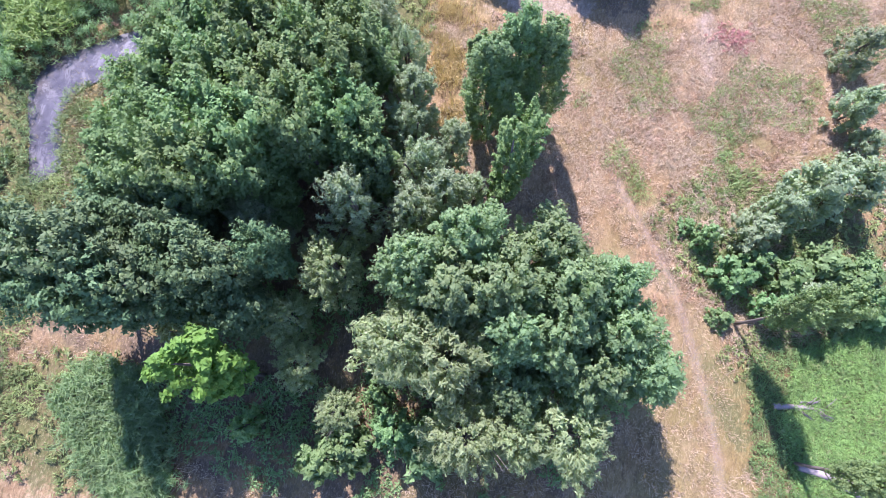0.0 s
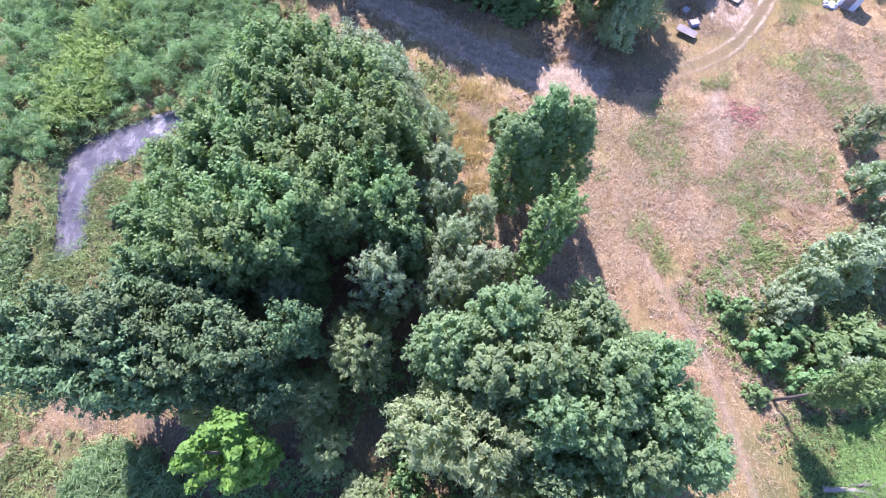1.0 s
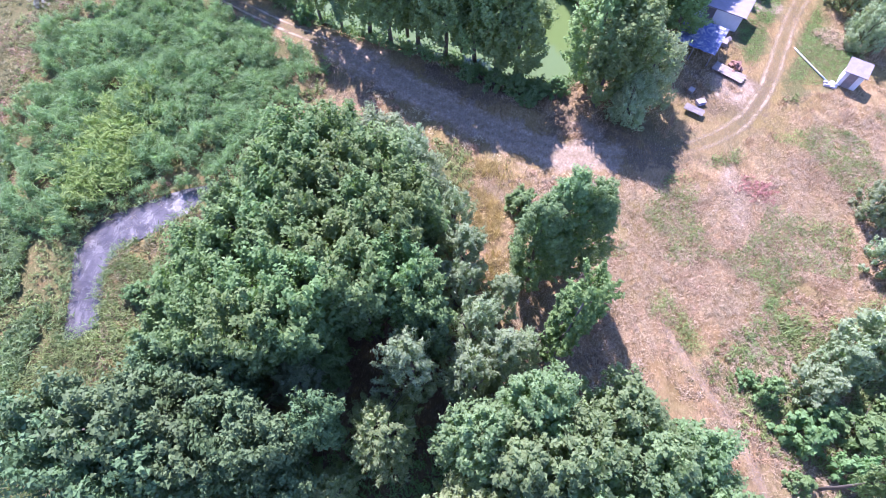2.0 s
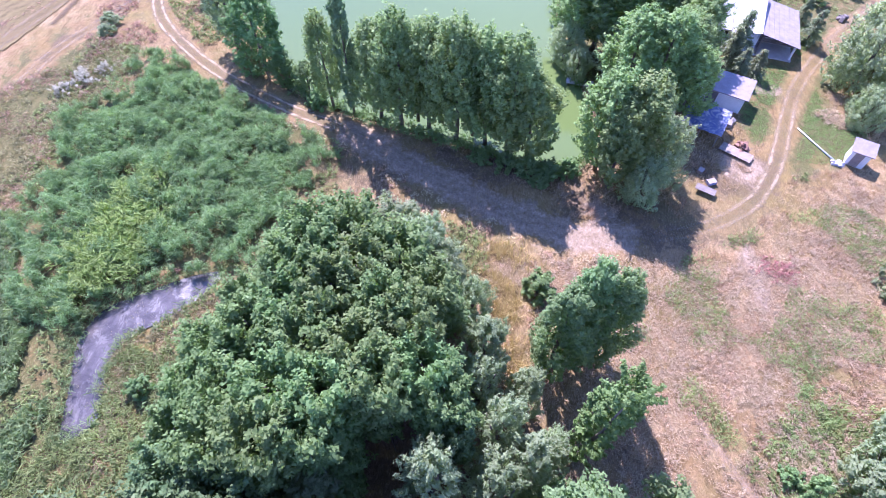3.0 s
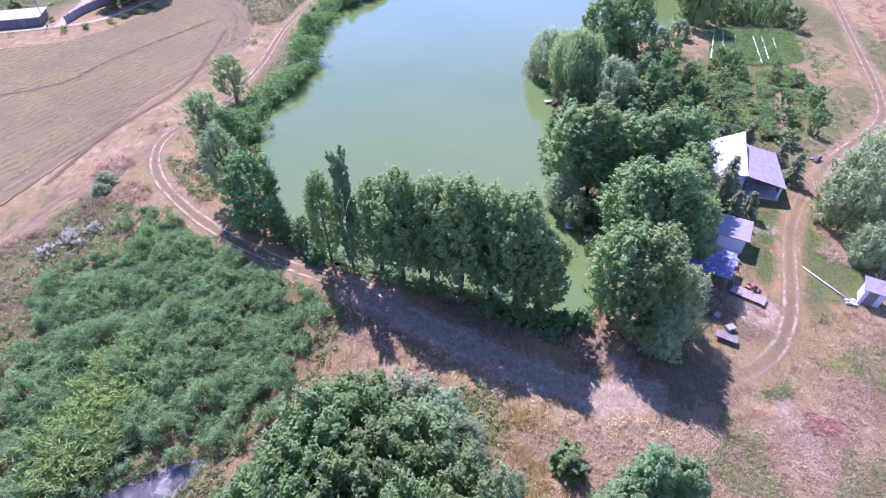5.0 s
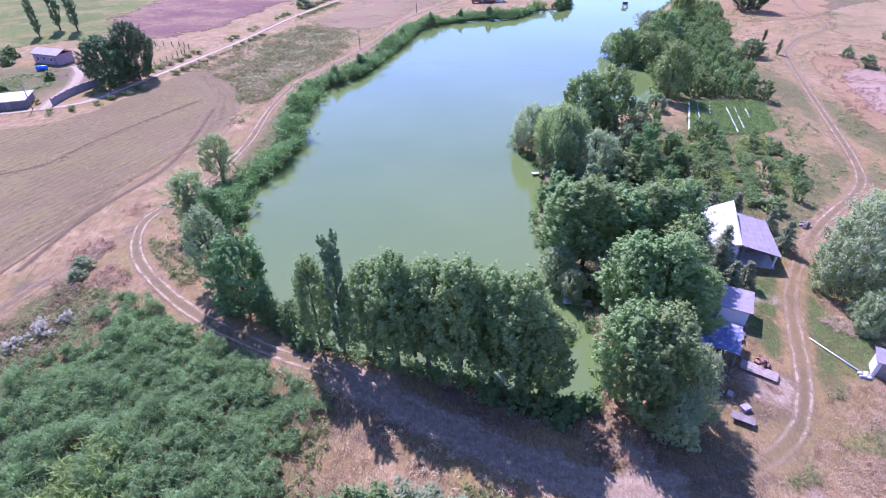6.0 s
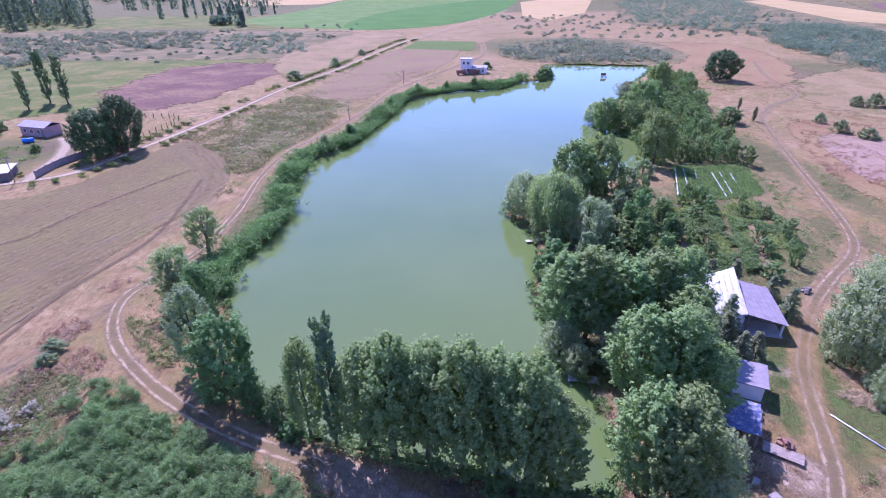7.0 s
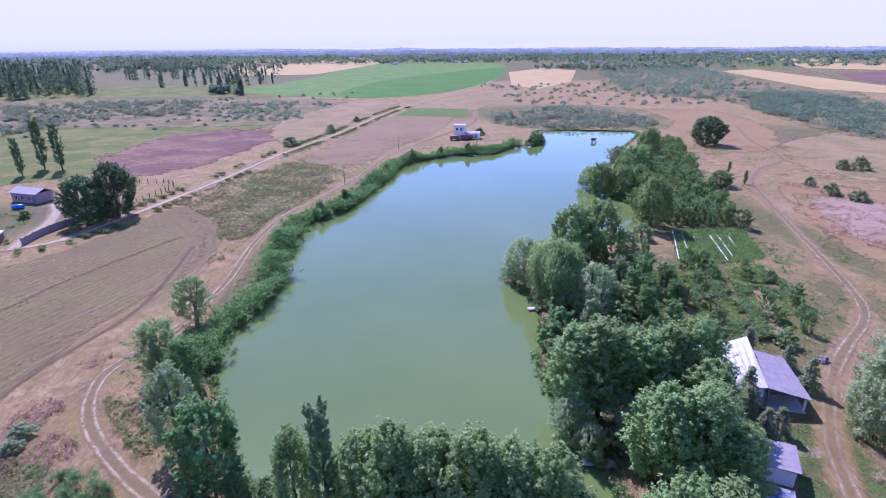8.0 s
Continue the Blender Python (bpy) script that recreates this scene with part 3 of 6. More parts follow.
plot("straw_land", [(-96, 330), (-70, 262), (-55, 310), (-32, 400), (-20, 470), (-52, 500), (-80, 420)], 0.05, STRAW_LAND, "strip of dry straw land along the road", 0.10)
plot("straw_land", [(130, 190), (160, 175), (230, 180), (300, 240), (260, 300), (170, 262), (140, 225)], 0.018, STRAW_LAND, "pale dry grassland beyond the track", 0.10)
plot("bare_pink_land", [(112.4, 168.7), (128.6, 158), (150, 150), (140, 122), (102.6, 124), (95, 130), (99.4, 145.6)], 0.026, PINK_LAND, "bare pinkish ground east of the track", 0.12)
plot("reddish_land", [(86, 112), (120, 100), (170, 118), (165, 150), (135, 175), (112, 185), (95, 150)], 0.018, RUST_LAND, "bare reddish land east of the track", 0.12)
plot("reddish_land", [(104, 232), (150, 236), (190, 300), (200, 380), (140, 390), (118, 300)], 0.02, RUST_LAND, "bare reddish land round the far track", 0.10)
plot("straw_land", [(-20, 385), (25, 385), (60, 450), (110, 560), (70, 575), (10, 480)], 0.046, STRAW_LAND, "dry straw land beside the far road", 0.10)
plot("brown_field", [(-60, 226), (-54, 262), (-26, 372), (17, 373), (2, 301.5), (-20, 257), (-30, 226), (-45, 220)], 0.04, BROWNPLOT, "bare brown field beside the lane", 0.08)
sheet("crop_field", smooth_loop([(-189, 602), (-158, 785), (-75.8, 1386), (182, 1320), (145, 967), (27.3, 608), (-25.7, 506), (-98, 515)], 20), 0.05, CROP, "bright green crop field", "field")
sheet("crop_field", smooth_loop([(-78.6, 523.5), (-32.2, 763.7), (162.7, 1076.3), (100.6, 741.6), (11.5, 534.7)], 20), 0.07, CROP_DEEP, "deep green strip of young crop", "field")
for ring in ([(-290.9, 875.2), (-357.5, 1137.8), (-237.9, 1662.4), (-64.7, 1466.2), (-161.3, 898.4)], [(491, 878), (575, 920), (492, 563), (422, 485), (395, 533)],
             [(1099, 1852), (1249, 1561), (979, 1227), (830, 1403)], [(104.5, 638.3), (149.4, 908.4), (236.5, 1035.8), (272.5, 941), (184.4, 673.2), (119.1, 572.4)],
             [(805, 1161), (962, 1088), (759, 862), (685, 940)], [(-1613, 2276), (-2214, 3132), (-1210, 2512), (-951, 1930)]):
    sheet("ripe_field", np.array(ring, float), 0.08, GOLD, "pale ripe grain field in the distance", "field")
sheet("fallow_field", np.array([(615, 786), (718, 816), (518, 593), (525, 639)], float), 0.09, FALLOW_FAR, "distant purple-brown fallow strip", "field")
sheet("crop_field", np.array([(-22.4, 374.8), (22.1, 361.3), (30.7, 407.4), (-10.8, 415.8)], float), 0.09, MEADOW_FAR, "small green plot beside the road", "field")
for ring in ([(600, 1010), (760, 1230), (980, 1190), (760, 1010)], [(700, 740), (960, 1060), (1100, 1020), (800, 720)]):
    sheet("green_strip", np.array(ring, float), 0.06, MEADOW_FAR, "distant green field strip", "field")
strip("dirt_track", DAM_TRACK, 1.3, 0.035, TRACK, "dusty two-rut dirt track", "track", [(-21, 30, 24, 53, 0.22), (24, 36, 36, 58, 0.85), (33, 58, 60, 80, 0.5), (60, 80, 200, 400, 0.8)])
strip("field_track", FIELD_TRACK, 1.3, 0.03, TRACK, "pale dirt track along the stubble", "track", [(-999, 0, 999, 999, 0.45)])
strip("headland_track", HEADLAND, 1.8, 0.045, WHEELMARKS, "wheel marks along the field headland", "track", [(-999, 0, 999, 999, 0.5)])
strip("headland_track", HEADLAND_INNER, 1.5, 0.045, WHEELMARKS, "wheel marks along the field headland", "track", [(-999, 0, 999, 999, 0.5)])
strip("main_road", MAIN_ROAD, 2.4, 0.06, GRAVEL, "pale gravel road across the fields", "road")
strip("farm_lane", FARM_LANE, 3.6, 0.065, GRAVEL, "pale gravel lane into the farmyard", "road")
strip("footpath", FOOTPATH, 0.95, 0.03, TRODDEN, "narrow trodden path through dry grass", "path", [(-999, -99, 999, 999, 0.28)])
strip("furrow", FURROW, 0.75, 0.05, FURROW_SOIL, "dark furrow across the stubble", "furrow")
strip("furrow", EDGE_FURROW, 0.75, 0.055, FURROW_SOIL, "dark furrow along the stubble's edge", "furrow")


# ---- plants: generators ----
def leaf_tris(centres, length, width, rng, flat=0.5, along=None, facing=None):
    """A pointed leaf at each centre. flat: how far they lie level; along: the way they point; facing: the way their faces look."""
    n = len(centres)
    nrm = rng.normal(size=(n, 3))
    if facing is None:
        nrm[:, 2] = np.abs(nrm[:, 2]) + flat * 2
    else:
        nrm = nrm * 0.7 + facing
        nrm[:, 2] += flat * 2
    nrm /= np.linalg.norm(nrm, axis=1)[:, None]
    d = rng.normal(size=(n, 3)) if along is None else along + rng.normal(size=(n, 3)) * 0.5
    d -= nrm * (d * nrm).sum(1)[:, None]
    d /= np.linalg.norm(d, axis=1)[:, None] + 1e-9
    s = np.cross(nrm, d)
    k = rng.uniform(0.7, 1.35, (n, 1))
    a, b = d * length * 0.5 * k, s * width * 0.5 * k
    v = np.stack([centres - a - b, centres - a + b, centres + a], 1).reshape(-1, 3)
    return v, np.arange(3 * n).reshape(n, 3)


PROFILES = {   # radius share up the crown
    "poplar": lambda t: np.clip(1.25 * np.sqrt(np.clip(t, 0, 1)) * (1 - t) ** 0.55 + 0.12, 0, 1),
    "tall": lambda t: np.clip(0.55 + 0.95 * t - 0.25 * t * t - 1.9 * np.clip(t - 0.55, 0, 1) ** 1.6, 0.15, 1),
    "full": lambda t: np.clip(1.0 - 0.85 * (np.abs(t - 0.42) / 0.62) ** 2.4, 0.25, 1),
    "round": lambda t: np.clip(np.sqrt(np.clip(1 - (2 * t - 0.9) ** 2 / 1.25, 0.02, 1)), 0, 1),
    "column": lambda t: np.clip(0.75 + 0.5 * t - 1.2 * np.clip(t - 0.45, 0, 1) ** 1.4, 0.12, 1),
    "bush": lambda t: np.sqrt(np.clip(1 - t ** 2, 0.03, 1)),
}


def crown_mesh(name, mat, h, r, base, profile, clumps, per, leaf, rng, spread=0.42, tall=1.35, hang=0.0, flat=0.35, lobes=0.22):
    """A crown of leaf clumps with gaps between them, lobed and uneven."""
    t = rng.uniform(0, 1, clumps) ** 0.85
    ang = rng.uniform(0, 2 * math.pi, clumps)
    lob = 1 + lobes * np.sin(ang * 3 + rng.uniform(0, 6) + t * 5) + lobes * 0.6 * np.sin(ang * 5 + t * 9)
    rad = PROFILES[profile](t) * (r - spread * 0.7) * lob * rng.uniform(0.35, 1.0, clumps) ** 0.45
    zc = h * (base + (1 - base) * t) - spread * tall * 0.5 + rng.normal(size=clumps) * 0.25
    c = np.stack([np.cos(ang) * rad, np.sin(ang) * rad, zc], 1)
    size = spread * rng.uniform(0.7, 1.35, (clumps, 1))
    if hang:
        off = rng.normal(size=(clumps, per, 3))
        off /= np.linalg.norm(off, axis=2)[..., None]
        off *= rng.uniform(0.3, 1.0, (clumps, per, 1)) ** 0.6 * size[..., None] * np.array([1.0, 1.0, tall])
        off[..., 2] -= rng.uniform(0, hang, (clumps, per)) * np.clip(rad / r, 0.2, 1)[:, None]
    else:
        # shoots that reach up and out and taper to their tips
        lean = 0.75 * rad / r
        axis = np.stack([np.cos(ang) * lean, np.sin(ang) * lean, np.ones(clumps)], 1) + rng.normal(size=(clumps, 3)) * 0.16
        axis /= np.linalg.norm(axis, axis=1)[:, None]
        s = rng.uniform(0, 1, (clumps, per)) ** 0.85
        w = rng.normal(size=(clumps, per, 3))
        w /= np.linalg.norm(w, axis=2)[..., None]
        off = axis[:, None, :] * ((s - 0.45) * size * tall * 1.9)[..., None] + w * (size * (1.0 - 0.55 * s) * rng.uniform(0.4, 1.0, (clumps, per)))[..., None]
    pts = (c[:, None, :] + off).reshape(-1, 3)
    pts[:, 2] = np.maximum(pts[:, 2], 0.1)
    face = off / (np.linalg.norm(off, axis=2)[..., None] + 1e-9) + 0.35 * np.stack([np.cos(ang), np.sin(ang), np.zeros(clumps)], 1)[:, None, :]
    face[..., 2] += 0.25
    out = np.repeat(np.stack([np.cos(ang), np.sin(ang), np.full(clumps, -1.2 if hang > 1 else 0.6)], 1), per, axis=0)
    v, f = leaf_tris(pts, leaf[0], leaf[1], rng, flat, out, face.reshape(-1, 3))
    return mesh_of(name, v, f.tolist(), mat)


def wood_meshes(h, r, base, thick, rng, limbs=5, stems=1):
    """The stems of a tree and the limbs on them, each a mesh: (part name, mesh)."""
    out = []
    for s in range(stems):
        lean = rng.normal(size=2) * 0.03 * h * (2.2 if stems > 1 else 1)
        zs = np.linspace(0, 0.9 * h, 6)
        line = [(lean[0] * (z / h) ** 1.2 + 0.06 * rng.normal(), lean[1] * (z / h) ** 1.2 + 0.06 * rng.normal(), z) for z in zs]
        out.append(("trunk" if stems == 1 else "stem", mesh_of("trunk", *tube(line, [thick * (1.25 - 1.15 * z / h) + 0.015 for z in zs], 7), BARK, True)))
        for k in range(limbs // stems):
            u = rng.uniform(base * 0.8, 0.8)
            a = rng.uniform(0, 2 * math.pi)
            p = np.array([lean[0] * u ** 1.2, lean[1] * u ** 1.2, u * h * 0.9])
            reach = r * rng.uniform(0.5, 0.85)
            q = p + np.array([math.cos(a) * reach * 0.5, math.sin(a) * reach * 0.5, reach * 0.5])
            e = p + np.array([math.cos(a) * reach, math.sin(a) * reach, reach * 1.3])
            w = thick * (0.5 - 0.35 * u)
            out.append(("limb", mesh_of("limb", *tube([p, q, e], [w, w * 0.6, 0.012], 5), BARK, True)))
    return out


class Plant:
    """A kind of plant with a few different forms; plant() sets one of them in the place."""

    def __init__(self, name, label, category, forms, h, r, crown, stems=1, base=0.25, thick=0.16, limbs=5):
        self.name, self.label, self.category, self.h, self.r = name, label, category, h, r
        self.made = []
        for k in range(forms):
            rng = np.random.default_rng(sum(map(ord, name)) * 7 + k)
            self.made.append((wood_meshes(h, r, base, thick, rng, limbs, stems), crown(rng)))
        self.count = 0

    def plant(self, x, y, h, r, group, label="", turn=None):
        wood, crown = self.made[self.count % len(self.made)]
        self.count += 1
        a = RNG.uniform(0, 360) if turn is None else turn
        e = thing(self.name, pose(x, y, -0.1, 0, 0, a) @ Matrix.Diagonal((r / self.r, r / self.r * RNG.uniform(0.92, 1.08), h / self.h, 1)), label or self.label, self.category, group)
        for key, me in wood:
            part_of(key, me, e)
        part_of("crown", crown, e)
        return e


POPLAR = Plant("poplar_tree", "tall slender poplar with dense green leaves", "tree", 5, 14.5, 1.8,
               lambda g: crown_mesh("crown", LEAF_POPLAR, 14.5, 1.9, 0.38, "tall", 330, 36, (0.215, 0.155), g, 0.42, 1.8, flat=0.1))
# poplars whose leaf colour carries the shade inside the wood
SHADEPOPLAR = Plant("dark_poplar", "poplar with the wood's shade in its leaf colour", "tree", 3, 14.5, 1.8,
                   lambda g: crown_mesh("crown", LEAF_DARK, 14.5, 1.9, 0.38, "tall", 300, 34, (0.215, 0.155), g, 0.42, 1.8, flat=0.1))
ASPEN = Plant("aspen_tree", "broad aspen with blue-green rounded crown", "tree", 4, 13.0, 2.0,
              lambda g: crown_mesh("crown", LEAF_ASPEN, 13.0, 2.3, 0.35, "round", 320, 47, (0.20, 0.148), g, 0.40, 1.7, flat=0.1))
BANK = Plant("bank_poplar", "full-crowned poplar at the water's edge", "tree", 4, 15.5, 3.0,
             lambda g: crown_mesh("crown", LEAF_BANK, 15.5, 3.1, 0.22, "full", 480, 31, (0.275, 0.185), g, 0.46, 1.9, flat=0.1, lobes=0.2), thick=0.2)
BROAD = Plant("broad_poplar", "broad dark green poplar leafy down to the grass", "tree", 3, 15.0, 2.2,
              lambda g: crown_mesh("crown", LEAF_ASPEN, 15.0, 2.4, 0.1, "full", 400, 48, (0.21, 0.15), g, 0.42, 1.8, flat=0.1, lobes=0.2))
FARBANK = Plant("bank_poplar", "full-crowned poplar on the far shore", "tree", 3, 10.0, 4.5,
                lambda g: crown_mesh("crown", LEAF_BANK, 10.0, 4.6, 0.08, "full", 240, 30, (0.48, 0.32), g, 0.62, 1.6, flat=0.1), thick=0.2)
COLUMN = Plant("lombardy_poplar", "narrow columnar poplar with steep branches", "tree", 2, 17.0, 1.4,
               lambda g: crown_mesh("crown", LEAF_COLUMN, 17.0, 1.4, 0.12, "column", 150, 90, (0.22, 0.17), g, 0.36, 2.0, flat=0.05), base=0.1)
GREENCOLUMN = Plant("columnar_poplar", "dense columnar poplar with fresh green leaves", "tree", 1, 17.0, 1.4,
                    lambda g: crown_mesh("crown", LEAF_FRESH, 17.0, 1.5, 0.12, "column", 260, 56, (0.21, 0.15), g, 0.27, 2.2, flat=0.05), base=0.1)
WILLOW = Plant("silver_willow", "silvery grey-green willow with fine leaves", "tree", 4, 10.0, 1.9,
               lambda g: crown_mesh("crown", LEAF_WILLOW, 10.0, 2.0, 0.2, "round", 250, 39, (0.25, 0.09), g, 0.30, 1.9, flat=0.1), stems=2)
PALE = Plant("pale_willow", "pale yellow-green willow with feathery foliage", "tree", 3, 8.5, 2.1,
             lambda g: crown_mesh("crown", LEAF_PALE, 8.5, 2.2, 0.3, "round", 260, 40, (0.24, 0.08), g, 0.29, 1.8, flat=0.1), stems=2)
WEEPING = Plant("weeping_willow", "wide weeping willow over the water", "tree", 2, 12.0, 5.5,
                lambda g: crown_mesh("crown", LEAF_PALE, 12.0, 5.5, 0.35, "round", 170, 130, (0.62, 0.18), g, 0.9, 1.2, 4.0, 0.2), stems=2, thick=0.3)
GREYBIG = Plant("grey_willow", "large billowing grey-green willow", "tree", 2, 10.0, 4.5,
                lambda g: crown_mesh("crown", LEAF_GREY, 10.0, 4.7, 0.03, "round", 400, 36, (0.38, 0.17), g, 0.60, 1.5, flat=0.1), stems=3)
LIME = Plant("lime_green_maple", "vivid yellow-green young maple", "tree", 2, 13.0, 1.8,
             lambda g: crown_mesh("crown", LEAF_BRIGHT, 13.0, 1.9, 0.45, "round", 70, 75, (0.30, 0.24), g, 0.5, 1.0))
BRIGHT = Plant("bright_poplar", "bright green bushy poplar by the shore", "tree", 2, 12.0, 3.2,
               lambda g: crown_mesh("crown", LEAF_SHRUB, 12.0, 3.2, 0.03, "round", 380, 42, (0.28, 0.18), g, 0.38, 2.0, flat=0.1))
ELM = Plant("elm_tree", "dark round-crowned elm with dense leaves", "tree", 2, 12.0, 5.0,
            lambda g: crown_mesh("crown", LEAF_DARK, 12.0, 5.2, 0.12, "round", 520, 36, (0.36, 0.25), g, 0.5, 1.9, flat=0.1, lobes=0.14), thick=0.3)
SHRUB = Plant("shrub", "low rounded shrub with green leaves", "shrub", 3, 3.0, 1.6,
              lambda g: crown_mesh("crown", LEAF_SHRUB, 3.0, 1.6, 0.05, "bush", 46, 42, (0.29, 0.21), g, 0.36, 1.3, flat=0.15), stems=3, thick=0.05, limbs=4)
GREYSHRUB = Plant("grey_shrub", "grey-green oleaster shrub on dry ground", "shrub", 3, 4.0, 2.2,
                  lambda g: crown_mesh("crown", LEAF_WILLOW, 4.0, 2.2, 0.05, "bush", 80, 42, (0.30, 0.15), g, 0.42, 1.3, flat=0.1), stems=3, thick=0.06, limbs=4)
FRUIT = Plant("fruit_tree", "small bushy green fruit tree", "tree", 3, 4.0, 1.5,
              lambda g: crown_mesh("crown", LEAF_FRUIT, 4.0, 1.5, 0.08, "full", 44, 27, (0.30, 0.22), g, 0.32, 1.5, flat=0.1), thick=0.06, limbs=3)
DUSTY = Plant("dusty_shrub", "low whitish shrub of dusty dried leaves", "shrub", 2, 2.0, 1.8,
              lambda g: crown_mesh("crown", LEAF_DUSTY, 2.0, 1.8, 0.05, "bush", 60, 36, (0.22, 0.10), g, 0.3, 1.3, flat=0.1), stems=3, thick=0.04, limbs=3)


def conifer_crown(g):
    tiers, pts, way = 11, [], []
    for k in range(tiers):
        z = 0.5 + 4.6 * k / tiers
        reach = 1.7 * (1 - k / tiers) + 0.15
        for b in range(8):
            a = g.uniform(0, 6.28)
            for s in np.linspace(0.15, 1, 16):
                for _ in range(4):
                    pts.append((math.cos(a) * reach * s + g.normal() * 0.08, math.sin(a) * reach * s + g.normal() * 0.08, z - 0.22 * reach * s + g.normal() * 0.07))
                    way.append((math.cos(a), math.sin(a), 0.25))
    v, f = leaf_tris(np.array(pts), 0.24, 0.09, g, 0.3, np.array(way))
    return mesh_of("crown", v, f.tolist(), LEAF_CONIFER)


CONIFER = Plant("spruce_tree", "young blue-green spruce beside the house", "tree", 2, 5.2, 1.7, conifer_crown, base=0.05, thick=0.09, limbs=0)


def stand(kind, rows, group, wide=1.0):
    for x, y, h, r in rows:
        kind.plant(x, y, h, r * wide, group)


# ---- the near wood ----
stand(POPLAR, [(-16.5, 22.4, 15.5, 1.9), (-12.6, 21.5, 16, 1.9), (-9.9, 23.5, 15, 1.9), (-7.2, 20, 15.5, 1.7), (-10.3, 18.1, 16.5, 1.8), (-14.1, 19, 16, 1.8), (-17.2, 18.1, 15.5, 1.8),
               (-19.4, 16.4, 15, 1.7), (-15.2, 15.3, 16, 1.8), (-11.6, 14.9, 16.5, 1.9), (-8.6, 17, 16.5, 1.7), (-19.8, 12, 15, 1.7), (-16.2, 12, 16.5, 1.8), (-13.2, 11.9, 16.5, 1.9),
               (-10, 12.8, 17, 1.9), (-7.1, 14, 16, 1.7), (-5.9, 12.7, 15, 1.6), (-19.5, 8.6, 15.5, 1.7), (-16.3, 8.7, 17, 1.8), (-14, 9.7, 16, 1.8)], "poplars of the wood", 1.22)
stand(SHADEPOPLAR, [(-18.3, 6.4, 14.5, 1.7), (-22.2, 6.7, 13.5, 1.6), (-22.5, 4.4, 14.5, 1.6), (-19.8, 4.8, 13.5, 1.6), (-22, 2.2, 18, 1.8), (-24.9, 2.8, 17, 1.7), (-23.8, 0.6, 17, 1.9),
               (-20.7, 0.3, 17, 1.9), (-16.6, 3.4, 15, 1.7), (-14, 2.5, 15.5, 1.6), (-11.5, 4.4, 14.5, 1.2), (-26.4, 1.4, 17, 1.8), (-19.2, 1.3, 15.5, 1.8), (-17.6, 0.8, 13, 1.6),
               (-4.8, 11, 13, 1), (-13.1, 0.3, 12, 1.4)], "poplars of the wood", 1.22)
stand(ASPEN, [(-1.3, 4.3, 14.5, 1.9), (2.4, 6.3, 15, 1.9), (1.6, 2.8, 14.5, 2.1), (4.9, 3.3, 15.5, 2.1), (7.6, 6.1, 15, 1.9), (8.9, 3.3, 15.7, 2), (5.9, 0.5, 14.5, 2),
               (8.5, 0.7, 14.5, 2), (11.8, 4.2, 14, 1.8), (12.6, 1.2, 13.5, 1.9), (15, -0.9, 12, 1.9), (11.1, -1.6, 12.5, 1.8), (6.7, -3.1, 10.5, 1.6)], "aspens of the wood", 1.25)
stand(BROAD, [(3.0, 20.4, 13.5, 2.2), (4.8, 21.8, 15, 2.1), (6.9, 21.6, 14.3, 1.9)], "poplars of the wood")
stand(GREENCOLUMN, [(4.8, 12.7, 18, 1.5)], "poplars of the wood")
stand(POPLAR, [(26.1, 4.2, 14.5, 1.3), (30.3, -6.6, 14, 1.4)], "lone poplars of the east meadow")
stand(WILLOW, [(-4.2, 22.7, 10.5, 1.6), (-3.1, 19, 10.5, 1.7), (-3.5, 16.3, 10, 1.7), (-6.3, 8.5, 14.5, 1.9), (-1.8, 12.5, 12, 1.7), (0.2, 10.1, 12.2, 1.9), (-2, 8.9, 12, 1.7),
               (-11.4, 28.4, 12.2, 2.4), (-8.5, 28.2, 11.0, 2.1), (-6.5, 24.6, 10.5, 1.4), (-9.4, 26.2, 12.4, 2.1), (-6.9, 26.4, 9.6, 1.8), (2.2, 12, 8, 1.2), (0.3, 16.4, 8, 1.5)], "willows of the wood", 1.15)
stand(PALE, [(-1.7, -0.8, 12.8, 2.7), (1.7, -1.5, 13, 2.7), (-7.8, 4.6, 10, 2.2), (-11.2, 0.6, 7.5, 1.8), (-9.8, -2.9, 6.5, 1.6), (3.3, -6.5, 10, 2.5), (6.7, -6.3, 9, 2),
               (10.2, -5.7, 11, 2.7), (-6.6, -6.1, 5, 1.4), (-19.1, -1, 7, 1.3)], "willows of the wood", 1.15)
stand(LIME, [(-14.3, -3.5, 15.5, 1.9), (-13.6, -4, 11, 1.3)], "maples of the wood", 1.1)
stand(SHRUB, [(-5.2, -8.8, 4, 2.2), (-2, -7.3, 4.5, 2.3), (0.6, -8.8, 4, 2.3), (-7.5, -10, 4, 2.2), (-13.5, -7.9, 5, 1.5), (-3.7, -4.3, 3, 1.2), (2.2, 28.4, 2.4, 2.0), (23.1, 11.4, 3, 1.3),
              (25.4, 8.2, 3, 2), (28.3, 5.6, 4, 1.6), (30, 8.6, 3, 2.2), (33, 9.6, 3.5, 2.3), (36, 9.2, 3.5, 2.2), (27.5, 9.6, 2.5, 1.8), (34.5, 6.2, 3.5, 2), (37.5, 6.6, 3.5, 2), (24.5, 4.5, 1.5, 1.2), (21.8, 12.5, 1.3, 0.9), (-33, 15.5, 1.8, 1.3)], "shrubs round the wood")
stand(GREYSHRUB, [(32, 16, 6, 3), (34.9, 17.2, 6, 3), (27.1, 12.1, 4, 2.3), (29.1, 14, 5, 2), (31.3, 6.2, 5, 2.2), (36.7, 24.8, 5, 2.2), (37.4, 30.8, 5, 2.2),
                  (38, 21.9, 3, 1.8)], "shrubs round the meadow")

